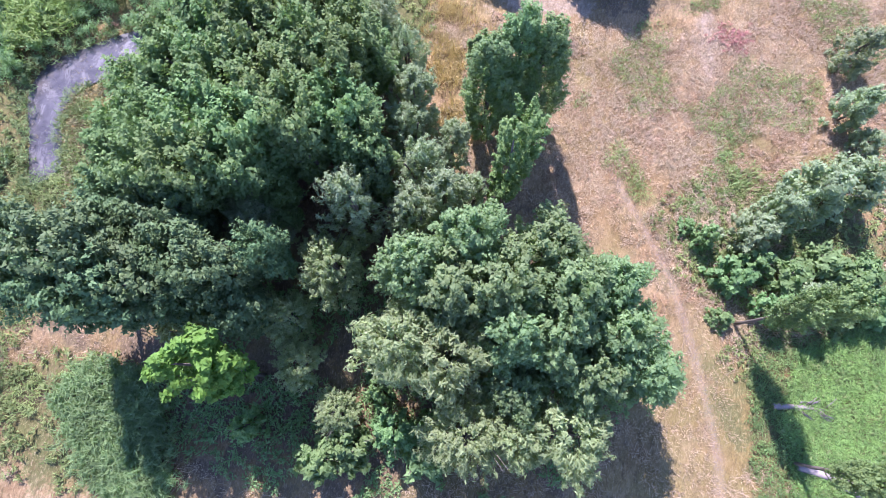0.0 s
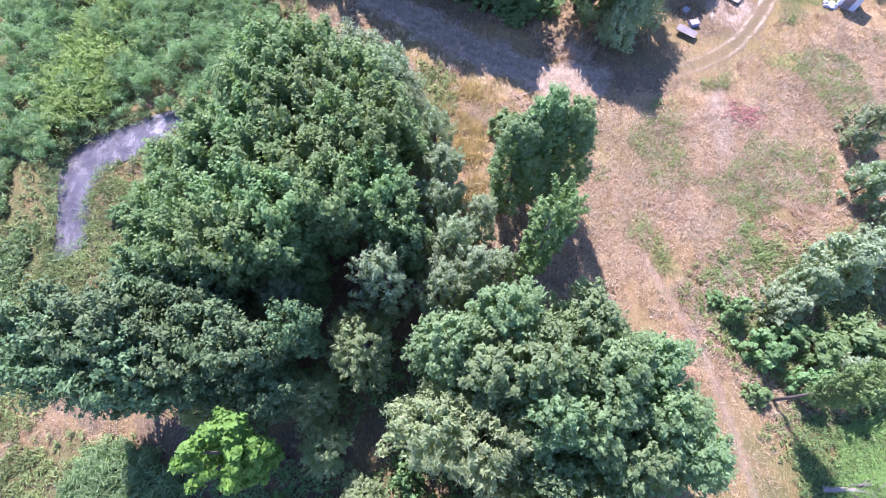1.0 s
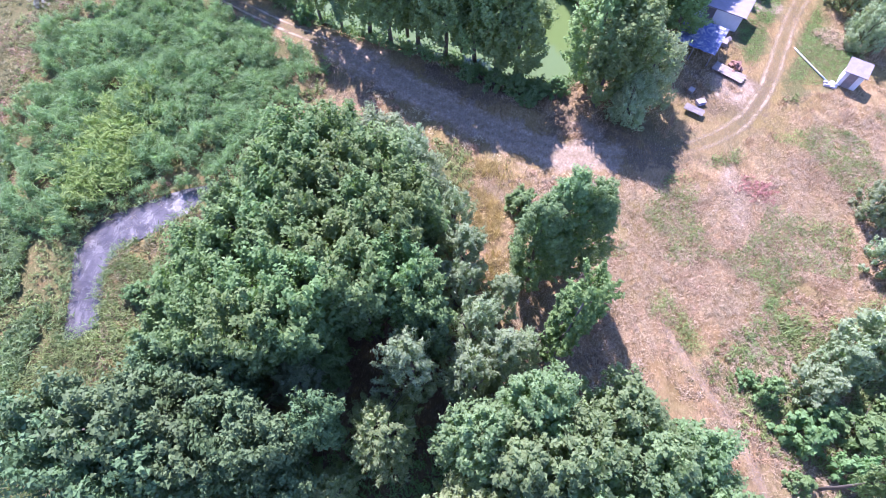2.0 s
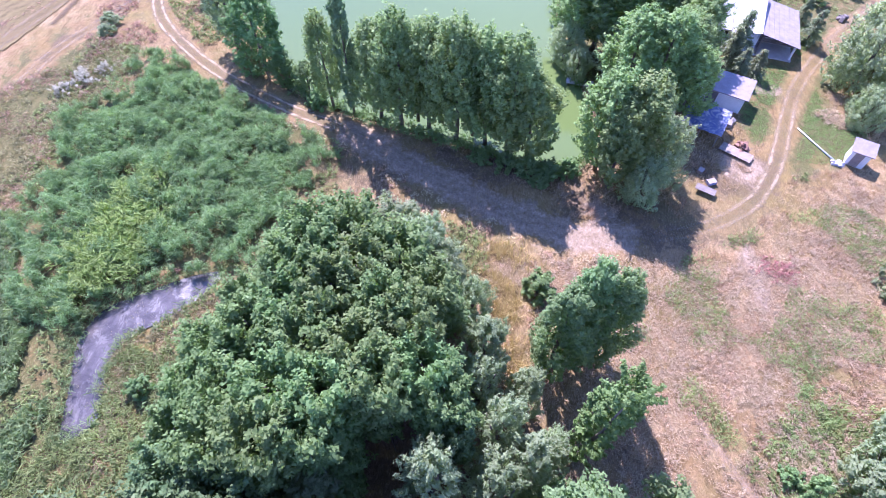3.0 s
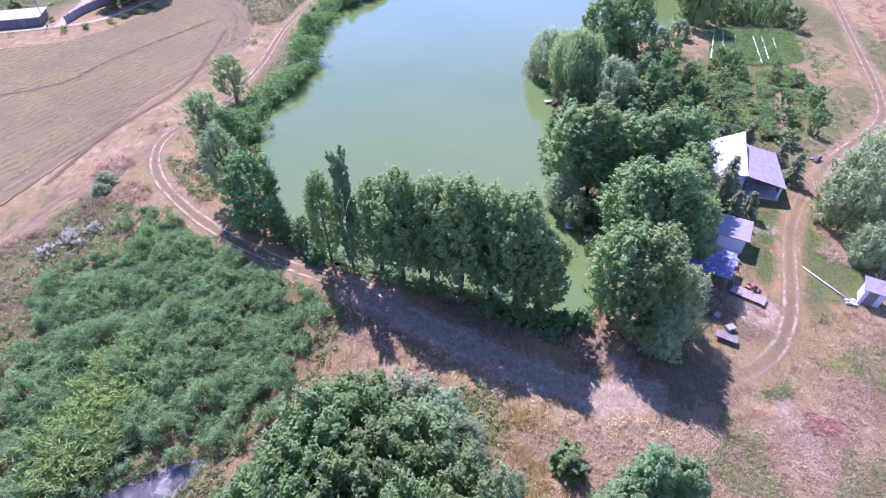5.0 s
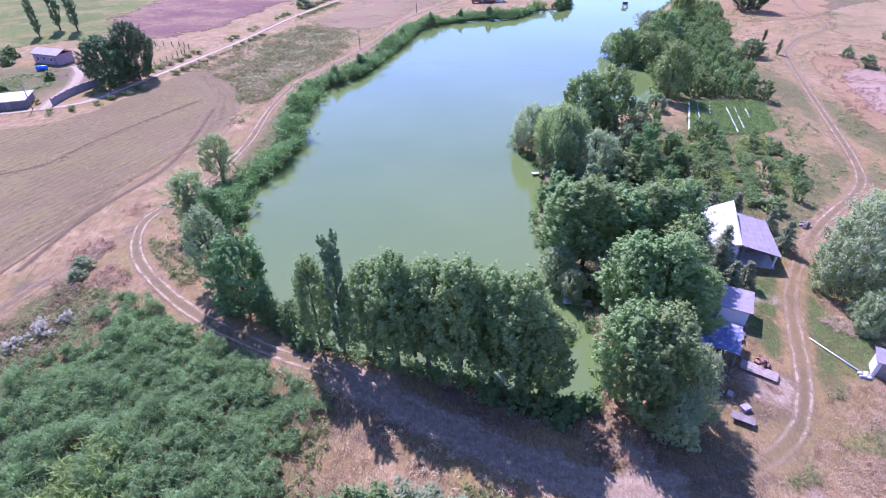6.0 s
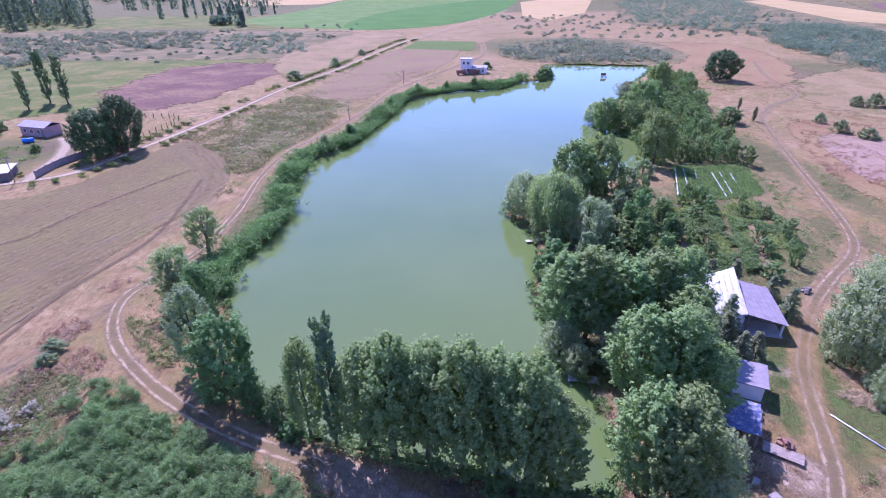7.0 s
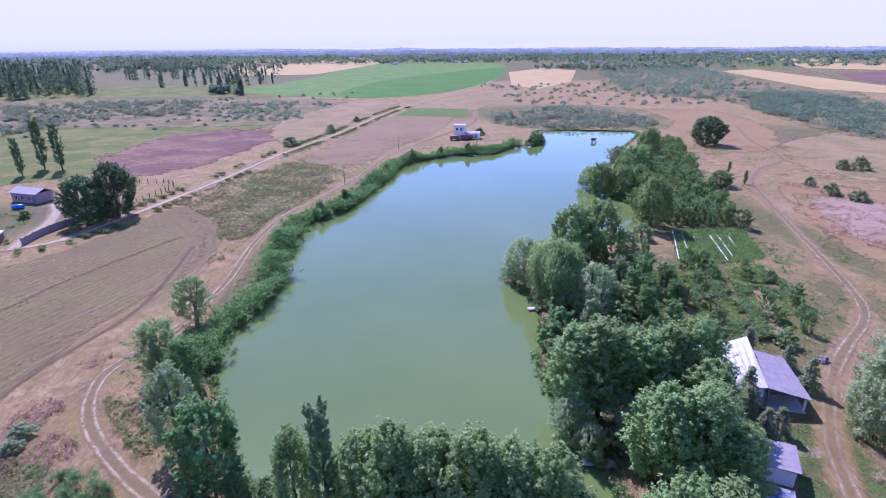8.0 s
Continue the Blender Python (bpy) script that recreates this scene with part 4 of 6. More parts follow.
stand(POPLAR, [(-16.7, 24.4, 16, 1.8), (-14.4, 27.0, 14.2, 1.8), (-13.4, 24.6, 15.4, 1.8), (-17.6, 20.6, 15.8, 1.7), (-19.0, 22.4, 14, 1.7), (-20.4, 18.6, 14.4, 1.7), (-22.0, 15.2, 14, 1.7),
               (-22.5, 12.4, 13.6, 1.7), (-22.8, 9.4, 12.6, 1.7)], "poplars of the wood", 1.22)
stand(POPLAR, [(-19.6, 25.6, 9.0, 1.9), (-21.8, 21.6, 9.4, 2.0), (-24.2, 17.6, 8.6, 2.0), (-25.2, 13.4, 8.0, 2.0), (-25.4, 9.4, 7.6, 1.9), (-17.6, 27.6, 8.5, 1.7)], "young trees of the wood")

# ---- trees on the dam and round the pond ----
stand(COLUMN, [(-20.4, 53.0, 17.0, 1.2)], "poplars on the dam")
stand(BANK, [(-23.4, 54.2, 13.2, 2.1), (-16.9, 52.8, 13.4, 2.9), (-14.0, 51.2, 15.4, 3.1), (-10.6, 50.8, 15.0, 3.2), (-7.2, 49.2, 16.2, 3.3),
             (-3.7, 48.9, 15.2, 3.2), (-0.9, 47.2, 15.6, 3.0), (-12.2, 52.6, 12.8, 2.8), (-5.2, 50.6, 13.6, 2.9), (1.4, 46.6, 11.6, 3.0)], "poplars on the dam")
stand(BANK, [(9.4, 45.6, 13.6, 3.2), (12.3, 44.4, 13.8, 3.4), (10.6, 43.0, 11.5, 2.6)], "poplars by the crossing")
stand(GREYBIG, [(15.8, 44.6, 8.6, 3.1), (13.8, 41.4, 6.4, 2.4)], "willows by the crossing")
stand(BANK, [(8.2, 70.5, 13, 3.6), (11.3, 69.5, 14, 3.9), (15.7, 69.3, 12.8, 3.9), (20.4, 70.4, 13, 3.7), (23.2, 69.2, 13.8, 3.5), (22.6, 64.6, 11, 3.2), (20.4, 60.8, 11, 3.2), (20.6, 55.2, 10, 2.8), (14.0, 58.4, 12.6, 3.4), (17.2, 57.0, 13.2, 3.6)],
      "poplars on the east shore")
stand(GREYBIG, [(14.2, 64, 7, 3.2), (7, 66.5, 5.7, 2.5), (8.4, 63.2, 4.3, 2.0)], "willows on the east shore")
stand(WEEPING, [(14.3, 103, 12.2, 5.4)], "willows on the east shore")
stand(GREYBIG, [(10.4, 111.5, 8.7, 4.3), (19.9, 98.4, 8.6, 4.4)], "willows on the east shore")
stand(FARBANK, [(23.4, 121.5, 12.2, 5.4), (30, 123, 12.8, 4.8), (25.6, 99, 4.6, 4.0), (34.3, 115, 3.8, 3.4)], "poplars on the east shore")
stand(FARBANK, [(48.6, 176, 9.4, 4.5), (54.1, 172.4, 9.0, 4.8), (50.2, 141.6, 13.0, 4.7), (67.9, 196, 10.8, 5.3), (84.2, 221, 12.8, 4.3), (53, 154, 7.5, 3.6)], "poplars on the far east shore")
stand(GREYBIG, [(47.5, 183, 6.7, 4.3), (72, 222, 6.0, 4.7)], "willows on the far east shore")
stand(BRIGHT, [(-34.4, 61.4, 11.0, 3.7), (-43.6, 78, 8.5, 2.5), (-30.8, 58.8, 4.6, 1.7), (-27.2, 57.2, 4.6, 1.7)], "trees on the west shore")
stand(WILLOW, [(-40, 66.5, 12, 2.7)], "trees on the west shore")
stand(PALE, [(-48.8, 82.5, 9.2, 3.1), (-49.6, 97.4, 9.0, 3.2), (-47.2, 80.2, 6.5, 2.0)], "trees on the west shore")
stand(GREYBIG, [(45.0, 63.2, 13.4, 4.4), (51.4, 68.0, 13.2, 5.3), (50.2, 60.5, 11.0, 4.6), (43.2, 55.6, 6.0, 2.3), (47.4, 69.1, 3.9, 2.4), (43.8, 58.3, 2.2, 1.5)], "willows behind the hut")
stand(ELM, [(-100.8, 157.2, 12.6, 5.4), (-95.4, 162.6, 14.8, 5.8), (126.6, 254, 12.5, 8.0)], "trees by the farm road")
stand(COLUMN, [(100.5, 181.8, 4.6, 0.7), (104.4, 198.0, 4.2, 0.6)], "young poplars by the far track")
stand(BRIGHT, [(90.7, 180, 5.2, 4.0)], "trees by the far track")
stand(COLUMN, [(-157.4, 216, 14.0, 1.6), (-156.1, 227, 19.5, 2.1), (-148.4, 225, 18.0, 2.0)], "farm poplars")
stand(CONIFER, [(31.2, 70.2, 6.8, 2.4), (29.4, 67.4, 6.0, 2.2), (30.2, 64.6, 4.8, 1.9), (32.6, 65.2, 4.2, 1.7), (42.4, 73.4, 5.4, 1.9), (38.8, 82.0, 5.4, 2.0), (35.2, 83.0, 5.0, 1.9), (43.0, 78.6, 4.2, 1.6)], "spruces round the house")

# lower growth that closes the gaps of the wood and the shores
FILL = np.random.default_rng(21)
ring = np.array([(-30, 3), (-25, 11), (-20, 24), (-12, 29), (-6, 26), (-8, 14), (-13, 9), (-13, 2), (-22, -1)], float)
taken = []
while len(taken) < 14:
    q = FILL.uniform((-30, -1), (-5, 29))
    if q[1] > 7 and inside(ring, q[:1], q[1:])[0] and all(np.hypot(*(q - o)) > 2.1 for o in taken):
        taken.append(q)
for k, q in enumerate(taken):
    (WILLOW if k % 3 == 0 else POPLAR).plant(float(q[0]), float(q[1]), float(FILL.uniform(8, 11)), float(FILL.uniform(1.8, 2.4)), "young trees of the wood")
stand(SHRUB, [(-1, 45.2, 2.2, 1.6), (1.5, 44.6, 2.4, 1.8), (4, 44.2, 2.2, 1.7), (6.2, 44.8, 2.0, 1.4), (-4, 46.2, 1.8, 1.4), (3, 42.8, 1.5, 1.3), (-25.5, 54.6, 2.6, 1.6),
              (9, 78, 3.2, 2.2), (9.2, 83, 3.6, 2.4), (10, 87.5, 3.6, 2.6), (12.5, 91.5, 4, 2.6), (13, 96, 4, 2.6), (12, 75.5, 4.5, 2.8), (17, 79, 5, 3), (20, 86, 4.5, 3),
              (23, 92, 4, 2.8), (16, 86, 5, 3), (22, 76, 6, 3), (27, 77, 4, 2.4)], "shrubs on the shores")
stand(GREYSHRUB, [(10.5, 80.5, 4.5, 2.4), (18, 92, 5, 2.8), (25, 106, 4.5, 3), (30, 111, 4.5, 3), (38, 127, 4, 3), (44, 133, 4, 3)], "shrubs on the shores")
stand(FARBANK, [(58, 184, 9, 4), (62, 178, 8, 3.6), (60, 168, 8, 3.4), (74, 205, 9, 4), (78, 212, 8, 4), (90, 238, 9, 4.5), (97, 250, 8, 4)], "poplars on the far east shore")
for k, i in enumerate(range(30, 110, 4)):
    q = POND[i]
    if q[0] < 25 and q[1] > 95:
        (SHRUB if k % 3 else GREYSHRUB).plant(float(q[0]) - 2.2, float(q[1]) + 0.6, float(FILL.uniform(2.6, 4.6)), float(FILL.uniform(1.6, 2.6)), "shrubs along the west shore")
stand(SHRUB, [(45, 262, 4, 3), (48, 265, 4.5, 3), (51, 268, 4, 2.6), (24, 292, 3.5, 3)], "shrubs along the west shore")


# ---- buildings ----
def wall_box(parent, x0, y0, x1, y1, z1, mat, name="wall"):
    """Four walls 0.25 m thick, butted at the corners."""
    w = 0.25
    for a in ((x0, y0, x1, y0 + w), (x0, y1 - w, x1, y1), (x0, y0 + w, x0 + w, y1 - w), (x1 - w, y0 + w, x1, y1 - w)):
        part(name, boxed(a[0], a[1], -0.1, a[2], a[3], z1), mat, parent)


def slab(parent, corners, thick, mat, name="roof", label=""):
    bm = bmesh.new()
    top = [bm.verts.new(c) for c in corners]
    low = [bm.verts.new((c[0], c[1], c[2] - thick)) for c in corners]
    bm.faces.new(top)
    bm.faces.new(low[::-1])
    for i in range(len(top)):
        j = (i + 1) % len(top)
        bm.faces.new((top[j], top[i], low[i], low[j]))
    bmesh.ops.recalc_face_normals(bm, faces=bm.faces)
    return part(name, bm, mat, parent, label)


def window(parent, x, y, z, w, h):
    """A dark pane in the wall's face at y, with a frame of four bars and a sill."""
    p = part("window", boxed(x, y - 0.03, z, x + w, y - 0.004, z + h), GLASS_DARK, parent)
    for a in ((x - 0.07, z - 0.07, x + w + 0.07, z), (x - 0.07, z + h, x + w + 0.07, z + h + 0.07), (x - 0.07, z, x, z + h), (x + w, z, x + w + 0.07, z + h), (x + w / 2 - 0.025, z, x + w / 2 + 0.025, z + h)):
        part("window_frame", boxed(a[0], y - 0.06, a[1], a[2], y - 0.003, a[3]), WHITE_PAINT, p)
    part("window_sill", boxed(x - 0.12, y - 0.14, z - 0.12, x + w + 0.12, y - 0.004, z - 0.075), CONCRETE, p)
    return p


def door(parent, x, y, w, h, mat):
    """A plank door in the wall's face at y, with its frame and handle."""
    p = part("door", boxed(x, y - 0.035, 0.0, x + w, y - 0.004, h), mat, parent)
    for a in ((x - 0.08, 0.0, x, h), (x + w, 0.0, x + w + 0.08, h), (x - 0.08, h, x + w + 0.08, h + 0.08)):
        part("door_frame", boxed(a[0], y - 0.05, a[1], a[2], y - 0.003, a[3]), PLANKS, p)
    part("door_handle", boxed(x + w - 0.14, y - 0.09, h * 0.48, x + w - 0.10, y - 0.036, h * 0.48 + 0.12), RUSTED, p)
    return p


def prism(parent, name, outline, axis, at, thick, mat):
    """A flat wall of any outline, upright across x or y, with thickness. outline: (run, height) pairs."""
    bm = bmesh.new()
    rings = [[bm.verts.new((d, u, z) if axis == "x" else (u, d, z)) for u, z in outline] for d in (at, at + thick)]
    n = len(outline)
    bm.faces.new(rings[0])
    bm.faces.new(rings[1][::-1])
    for i in range(n):
        j = (i + 1) % n
        bm.faces.new((rings[0][j], rings[0][i], rings[1][i], rings[1][j]))
    bmesh.ops.recalc_face_normals(bm, faces=bm.faces)
    return part(name, bm, mat, parent)


def build_house():
    # origin at the front right corner of the porch, x to the right, y to the back
    h = thing("farmhouse", pose(38.6, 68.4, 0, 0, 0, -16), "white-roofed farmhouse with a gable and a deep open porch", "house")
    part("floor_slab", boxed(-5.0, 0.0, -0.1, 0.05, 9.5, 0.12), CONCRETE, h)
    # the dark room behind the porch, under a roof that falls to the east
    prism(h, "wall", [(-4.9, -0.1), (-0.1, -0.1), (-0.1, 2.05), (-4.9, 3.1)], "y", 3.6, 0.25, DARK_WALL)
    prism(h, "wall", [(-4.9, -0.1), (-0.1, -0.1), (-0.1, 2.05), (-4.9, 3.1)], "y", 9.1, 0.25, DARK_WALL)
    part("wall", boxed(-0.35, 3.86, -0.1, -0.1, 9.09, 2.06), DARK_WALL, h)
    part("pillar", boxed(-0.42, 0.15, 0.12, -0.14, 0.43, 2.12, bevel=0.02), WHITE_PAINT, h, "white square porch pillar")
    part("pillar", boxed(-4.85, 0.15, 0.12, -4.6, 0.4, 3.0, bevel=0.02), DARK_WALL, h)
    part("beam", boxed(-4.6, 0.2, 2.0, -0.14, 0.36, 2.13), DARK_WALL, h)
    n = 7
    for k in range(n):
        x0, x1 = -5.0 + 5.25 * k / n, -5.0 + 5.25 * (k + 1) / n
        z0, z1 = 3.28 - 1.08 * k / n, 3.28 - 1.08 * (k + 1) / n
        slab(h, [(x0 + 0.012, -0.2, z0), (x1 - 0.012, -0.2, z1 + 0.015), (x1 - 0.012, 9.7, z1 + 0.015), (x0 + 0.012, 9.7, z0)], 0.06, GREY_ROOF, "roof_sheet", "pinkish-grey sheet of the porch roof")
    # the white wing: its roof climbs to a peak at the back, beside a gabled wall
    wall_box(h, -8.7, 0.5, -5.15, 9.6, 2.2, WHITEWASH)
    prism(h, "gable", [(0.5, 2.21), (9.6, 2.21), (9.6, 4.82), (0.5, 3.15)], "x", -5.38, 0.22, GABLE)
    prism(h, "gable", [(-8.7, 2.21), (-5.4, 2.21), (-5.4, 4.75), (-8.7, 2.95)], "y", 9.36, 0.22, GABLE)
    prism(h, "wall", [(-8.7, 2.21), (-5.4, 2.21), (-5.4, 3.1), (-8.7, 2.4)], "y", 0.52, 0.22, WHITEWASH)
    n = 5
    for k in range(n):
        u0, u1 = k / n, (k + 1) / n
        row = [(-8.8 + 3.72 * u, 2.5 + 0.82 * u, 3.1 + 1.95 * u) for u in (u0, u1)]
        slab(h, [(row[0][0] + 0.01, -0.1, row[0][1]), (row[1][0] - 0.01, -0.1, row[1][1]), (row[1][0] - 0.01, 10.0, row[1][2]), (row[0][0] + 0.01, 10.0, row[0][2])], 0.07, WHITE_ROOF, "roof_sheet", "white metal sheet of the peaked roof")
    # the lower west part
    wall_box(h, -12.6, 1.4, -8.72, 9.4, 2.3, WHITEWASH)
    for k in range(4):
        x0, x1 = -12.9 + 1.02 * k, -12.9 + 1.02 * (k + 1)
        slab(h, [(x0 + 0.01, 0.9, 2.42), (x1 - 0.01, 0.9, 2.42), (x1 - 0.01, 9.8, 3.08), (x0 + 0.01, 9.8, 3.08)], 0.07, WHITE_ROOF, "roof_sheet", "white metal sheet of the low roof")
    for x in (-11.6, -10.1):
        window(h, x, 1.4, 0.9, 1.0, 1.1)
    door(h, -7.6, 0.5, 0.9, 2.0, PLANKS)
    window(h, -3.9, 3.6, 0.9, 1.2, 1.1)
    door(h, -1.9, 3.6, 0.9, 1.9, PLANKS)
    return h


def build_barn():
    b = thing("storage_shed", pose(28.7, 56.9, 0, 0, 0, -27), "long white shed with a flat pale roof", "shed")
    wall_box(b, -5.6, 0.0, 0.0, 3.6, 2.25, WHITEWASH)
    slab(b, [(-5.9, -0.3, 2.28), (0.35, -0.3, 2.28), (0.35, 3.9, 2.62), (-5.9, 3.9, 2.62)], 0.10, GREY_ROOF, "roof", "mottled pale sheet roof")
    door(b, -4.4, 0.0, 1.1, 1.9, DARK_WALL)
    return b


def build_lean_to():
    s = thing("tarp_shelter", pose(24.2, 50.4, 0, 0, 0, -28), "open shelter roofed with faded blue tarpaulin", "shed")
    for x in (-4.6, -2.3, -0.1):
        for y in (0.1, 4.2):
            part("post", boxed(x - 0.06, y - 0.06, 0, x + 0.06, y + 0.06, 1.95), PLANKS, s)
    bm = bmesh.new()
    n = 12
    vs = [[bm.verts.new((-4.9 + 5.1 * i / n, -0.2 + 4.8 * j / n, 1.98 + 0.3 * j / n + 0.05 * math.sin(i * 1.9) * math.cos(j * 1.3))) for i in range(n + 1)] for j in range(n + 1)]
    for j in range(n):
        for i in range(n):
            bm.faces.new((vs[j][i], vs[j][i + 1], vs[j + 1][i + 1], vs[j + 1][i]))
    bmesh.ops.solidify(bm, geom=bm.faces[:], thickness=0.03)
    part("tarpaulin", bm, BLUE_TARP, s, "creased faded blue tarpaulin")
    part("back_board", boxed(-4.6, 4.3, 0, -0.1, 4.36, 1.7), PLANKS, s)
    return s


def build_hut():
    h = thing("privy_hut", pose(39.0, 48.9, 0, 0, 0, -28), "small white hut with a slanting pale roof", "hut")
    wall_box(h, 0.0, 0.0, 2.0, 1.7, 2.0, WHITE_PAINT)
    slab(h, [(-0.25, -0.25, 2.05), (2.25, -0.25, 2.05), (2.25, 2.0, 2.45), (-0.25, 2.0, 2.45)], 0.08, GREY_ROOF, "roof", "pale sheet roof")
    door(h, 0.5, 0.0, 0.8, 1.8, PLANKS)
    return h


def build_deck(name, m, length, width, z, label, posts=True, wood=PLANKS):
    d = thing(name, m, label, "platform")
    n = max(4, int(width / 0.16))
    for k in range(n):
        y = width * k / n
        part("plank", boxed(0, y, z - 0.04 + 0.006 * (k % 3), length + 0.05 * math.sin(k * 2.3), y + width / n - 0.015, z + 0.006 * (k % 3)), wood, d)
    for x in (0.2, length - 0.2):
        part("bearer", boxed(x - 0.05, 0, z - 0.14, x + 0.05, width, z - 0.041), PLANKS, d)
        if posts:
            for y in (0.1, width - 0.1):
                part("post", boxed(x - 0.06, y - 0.06, -1.8, x + 0.06, y + 0.06, z - 0.141), PLANKS, d)
    return d


def build_log(x, y, turn, length, thick, branches=5):
    g = np.random.default_rng(int(abs(x * 10)))
    e = thing("fallen_trunk", pose(x, y, -0.05, 0, 0, turn), "bleached fallen tree trunk lying in the grass", "log", "fallen trunks")
    part_of("trunk", mesh_of("trunk", *tube([(0, 0, thick), (length * 0.5, 0.1, thick * 1.05), (length, -0.05, thick * 0.7)], [thick, thick * 0.8, thick * 0.35], 8), DEADWOOD, True), e)
    for k in range(branches):
        u = g.uniform(0.35, 0.95) * length
        s = g.choice((-1, 1))
        part_of("branch", mesh_of("branch", *tube([(u, 0, thick), (u + 0.5, 0.5 * s, thick + 0.25), (u + 1.1, 1.0 * s * g.uniform(0.5, 1), thick + 0.2)], [thick * 0.35, thick * 0.2, 0.015], 5), DEADWOOD, True), e)
    return e


def build_pole(x, y, h):
    p = thing("utility_pole", pose(x, y, -0.2), "weathered wooden utility pole with a crossarm", "pole", "utility poles")
    part_of("mast", mesh_of("mast", *tube([(0, 0, 0), (0.03, 0, h * 0.5), (0, 0.02, h)], [0.13, 0.11, 0.09], 8), DEADWOOD, True), p)
    part("crossarm", boxed(-0.9, -0.05, h - 0.7, 0.9, 0.05, h - 0.58), DEADWOOD, p)
    for k in (-0.8, 0.0, 0.8):
        part_of("insulator", mesh_of("insulator", *tube([(k, 0, h - 0.58), (k, 0, h - 0.4)], [0.05, 0.04], 6), WHITE_PAINT), p)
    return p


def build_tower():
    t = thing("tower_house", pose(13, 282, 0, 0, 0, -12), "white two-storey watch house by the far shore", "house")
    wall_box(t, -3, -2.5, 2.2, 2.5, 6.6, WHITE_PAINT)
    slab(t, [(-3.3, -2.8, 6.8), (2.5, -2.8, 6.8), (2.5, 2.8, 6.8), (-3.3, 2.8, 6.8)], 0.25, WHITE_ROOF)
    wall_box(t, 2.2, -2.0, 9.5, 3.0, 2.7, WHITE_PAINT)
    slab(t, [(2.25, -2.4, 2.8), (9.9, -2.4, 2.8), (9.9, 3.4, 3.2), (2.25, 3.4, 3.2)], 0.12, GREY_ROOF)
    for z in (1.0, 4.3):
        for x in (-2.0, 0.2):
            window(t, x, -2.5, z, 1.0, 1.1)
    for x in (3.4, 5.4, 7.4):
        window(t, x, -2.0, 0.9, 1.0, 1.0)
    for k in range(4):
        part("rail_post", boxed(-3.2 + 1.8 * k, -2.7, 6.8, -3.12 + 1.8 * k, -2.62, 7.5), WHITE_PAINT, t)
    part("parapet", boxed(-3.25, -2.75, 7.5, 2.45, -2.6, 7.62), WHITE_PAINT, t)
    return t


def build_farm():
    f = thing("farm_building", pose(-131, 181, 0, 0, 0, -18), "low pink-washed farm building with a pale roof", "house")
    wall_box(f, -5, -2.5, 5, 3, 3.0, PINK_BRICK)
    slab(f, [(-5.6, -3.0, 3.0), (5.6, -3.0, 3.0), (5.6, 0.3, 4.2), (-5.6, 0.3, 4.2)], 0.12, GREY_ROOF, "roof_slope")
    slab(f, [(-5.6, 0.305, 4.2), (5.6, 0.305, 4.2), (5.6, 3.6, 3.0), (-5.6, 3.6, 3.0)], 0.12, GREY_ROOF, "roof_slope")
    for x in (-3.8, -1.2, 1.6):
        window(f, x, -2.5, 1.0, 1.1, 1.1)
    door(f, 3.4, -2.5, 0.9, 2.05, PLANKS)
    g = thing("farm_barn", pose(-150, 172, 0, 0, 0, -10), "dark brick barn at the farmyard's edge", "barn")
    wall_box(g, -5, -3, 5, 3, 3.2, DARK_WALL)
    slab(g, [(-5.4, -3.5, 3.1), (5.4, -3.5, 3.1), (5.4, 0, 4.9), (-5.4, 0, 4.9)], 0.12, RUSTED, "roof_slope")
    slab(g, [(-5.4, 0.005, 4.9), (5.4, 0.005, 4.9), (5.4, 3.5, 3.1), (-5.4, 3.5, 3.1)], 0.12, RUSTED, "roof_slope")
    o = thing("low_storehouse", pose(-112.6, 138.6, 0, 0, 0, 19), "low storehouse with a broad pale concrete roof", "shed")
    wall_box(o, -10.0, 0.0, 0.0, 7.5, 1.9, DARK_WALL)
    slab(o, [(-10.3, -0.4, 2.1), (0.4, -0.4, 2.1), (0.4, 7.9, 2.1), (-10.3, 7.9, 2.1)], 0.2, CONCRETE, "roof", "pale bare concrete roof slab")
    door(o, -4.2, 0.0, 0.9, 1.75, PLANKS)
    tank = thing("water_tank", pose(-129, 171.5, 0, 0, 0, 20), "bright blue plastic tank in the yard", "tank")
    part_of("body", mesh_of("body", *tube([(-1.5, 0, 0.75), (-1.35, 0, 0.75), (1.35, 0, 0.75), (1.5, 0, 0.75)], [0.5, 0.72, 0.72, 0.5], 14), BLUE_PLASTIC, True), tank)
    for x in (-0.8, 0.8):
        part("cradle", boxed(x - 0.1, -0.6, -0.05, x + 0.1, 0.6, 0.2), CONCRETE, tank)


build_house()
build_barn()
build_lean_to()
build_hut()
build_deck("timber_stack", pose(24.6, 49.9, 0, 0, 0, -36), 3.8, 1.5, 0.35, "bleached plank platform lying on the yard", posts=False, wood=WORN_PLANKS)
build_deck("jetty", pose(11.0, 62.2, 0, 0, 0, 168), 3.8, 1.3, -0.12, "bleached plank jetty over the water", wood=PALE_PLANKS)
build_deck("jetty", pose(12.0, 100.6, 0, 0, 0, 190), 3.4, 0.9, -0.12, "bleached plank jetty over the water", wood=PALE_PLANKS)
# dark planks on the low table stand in for the trees' shade
build_deck("garden_bench", pose(20.4, 43.1, 0, 0, 0, -30), 2.2, 1.0, 0.5, "low table with the trees' shade in its plank colour", posts=False, wood=DARK_WALL)
build_log(28.9, -2.3, 2, 4.4, 0.26, 12)
build_log(30.6, -6.8, -14, 8.5, 0.34, 16)
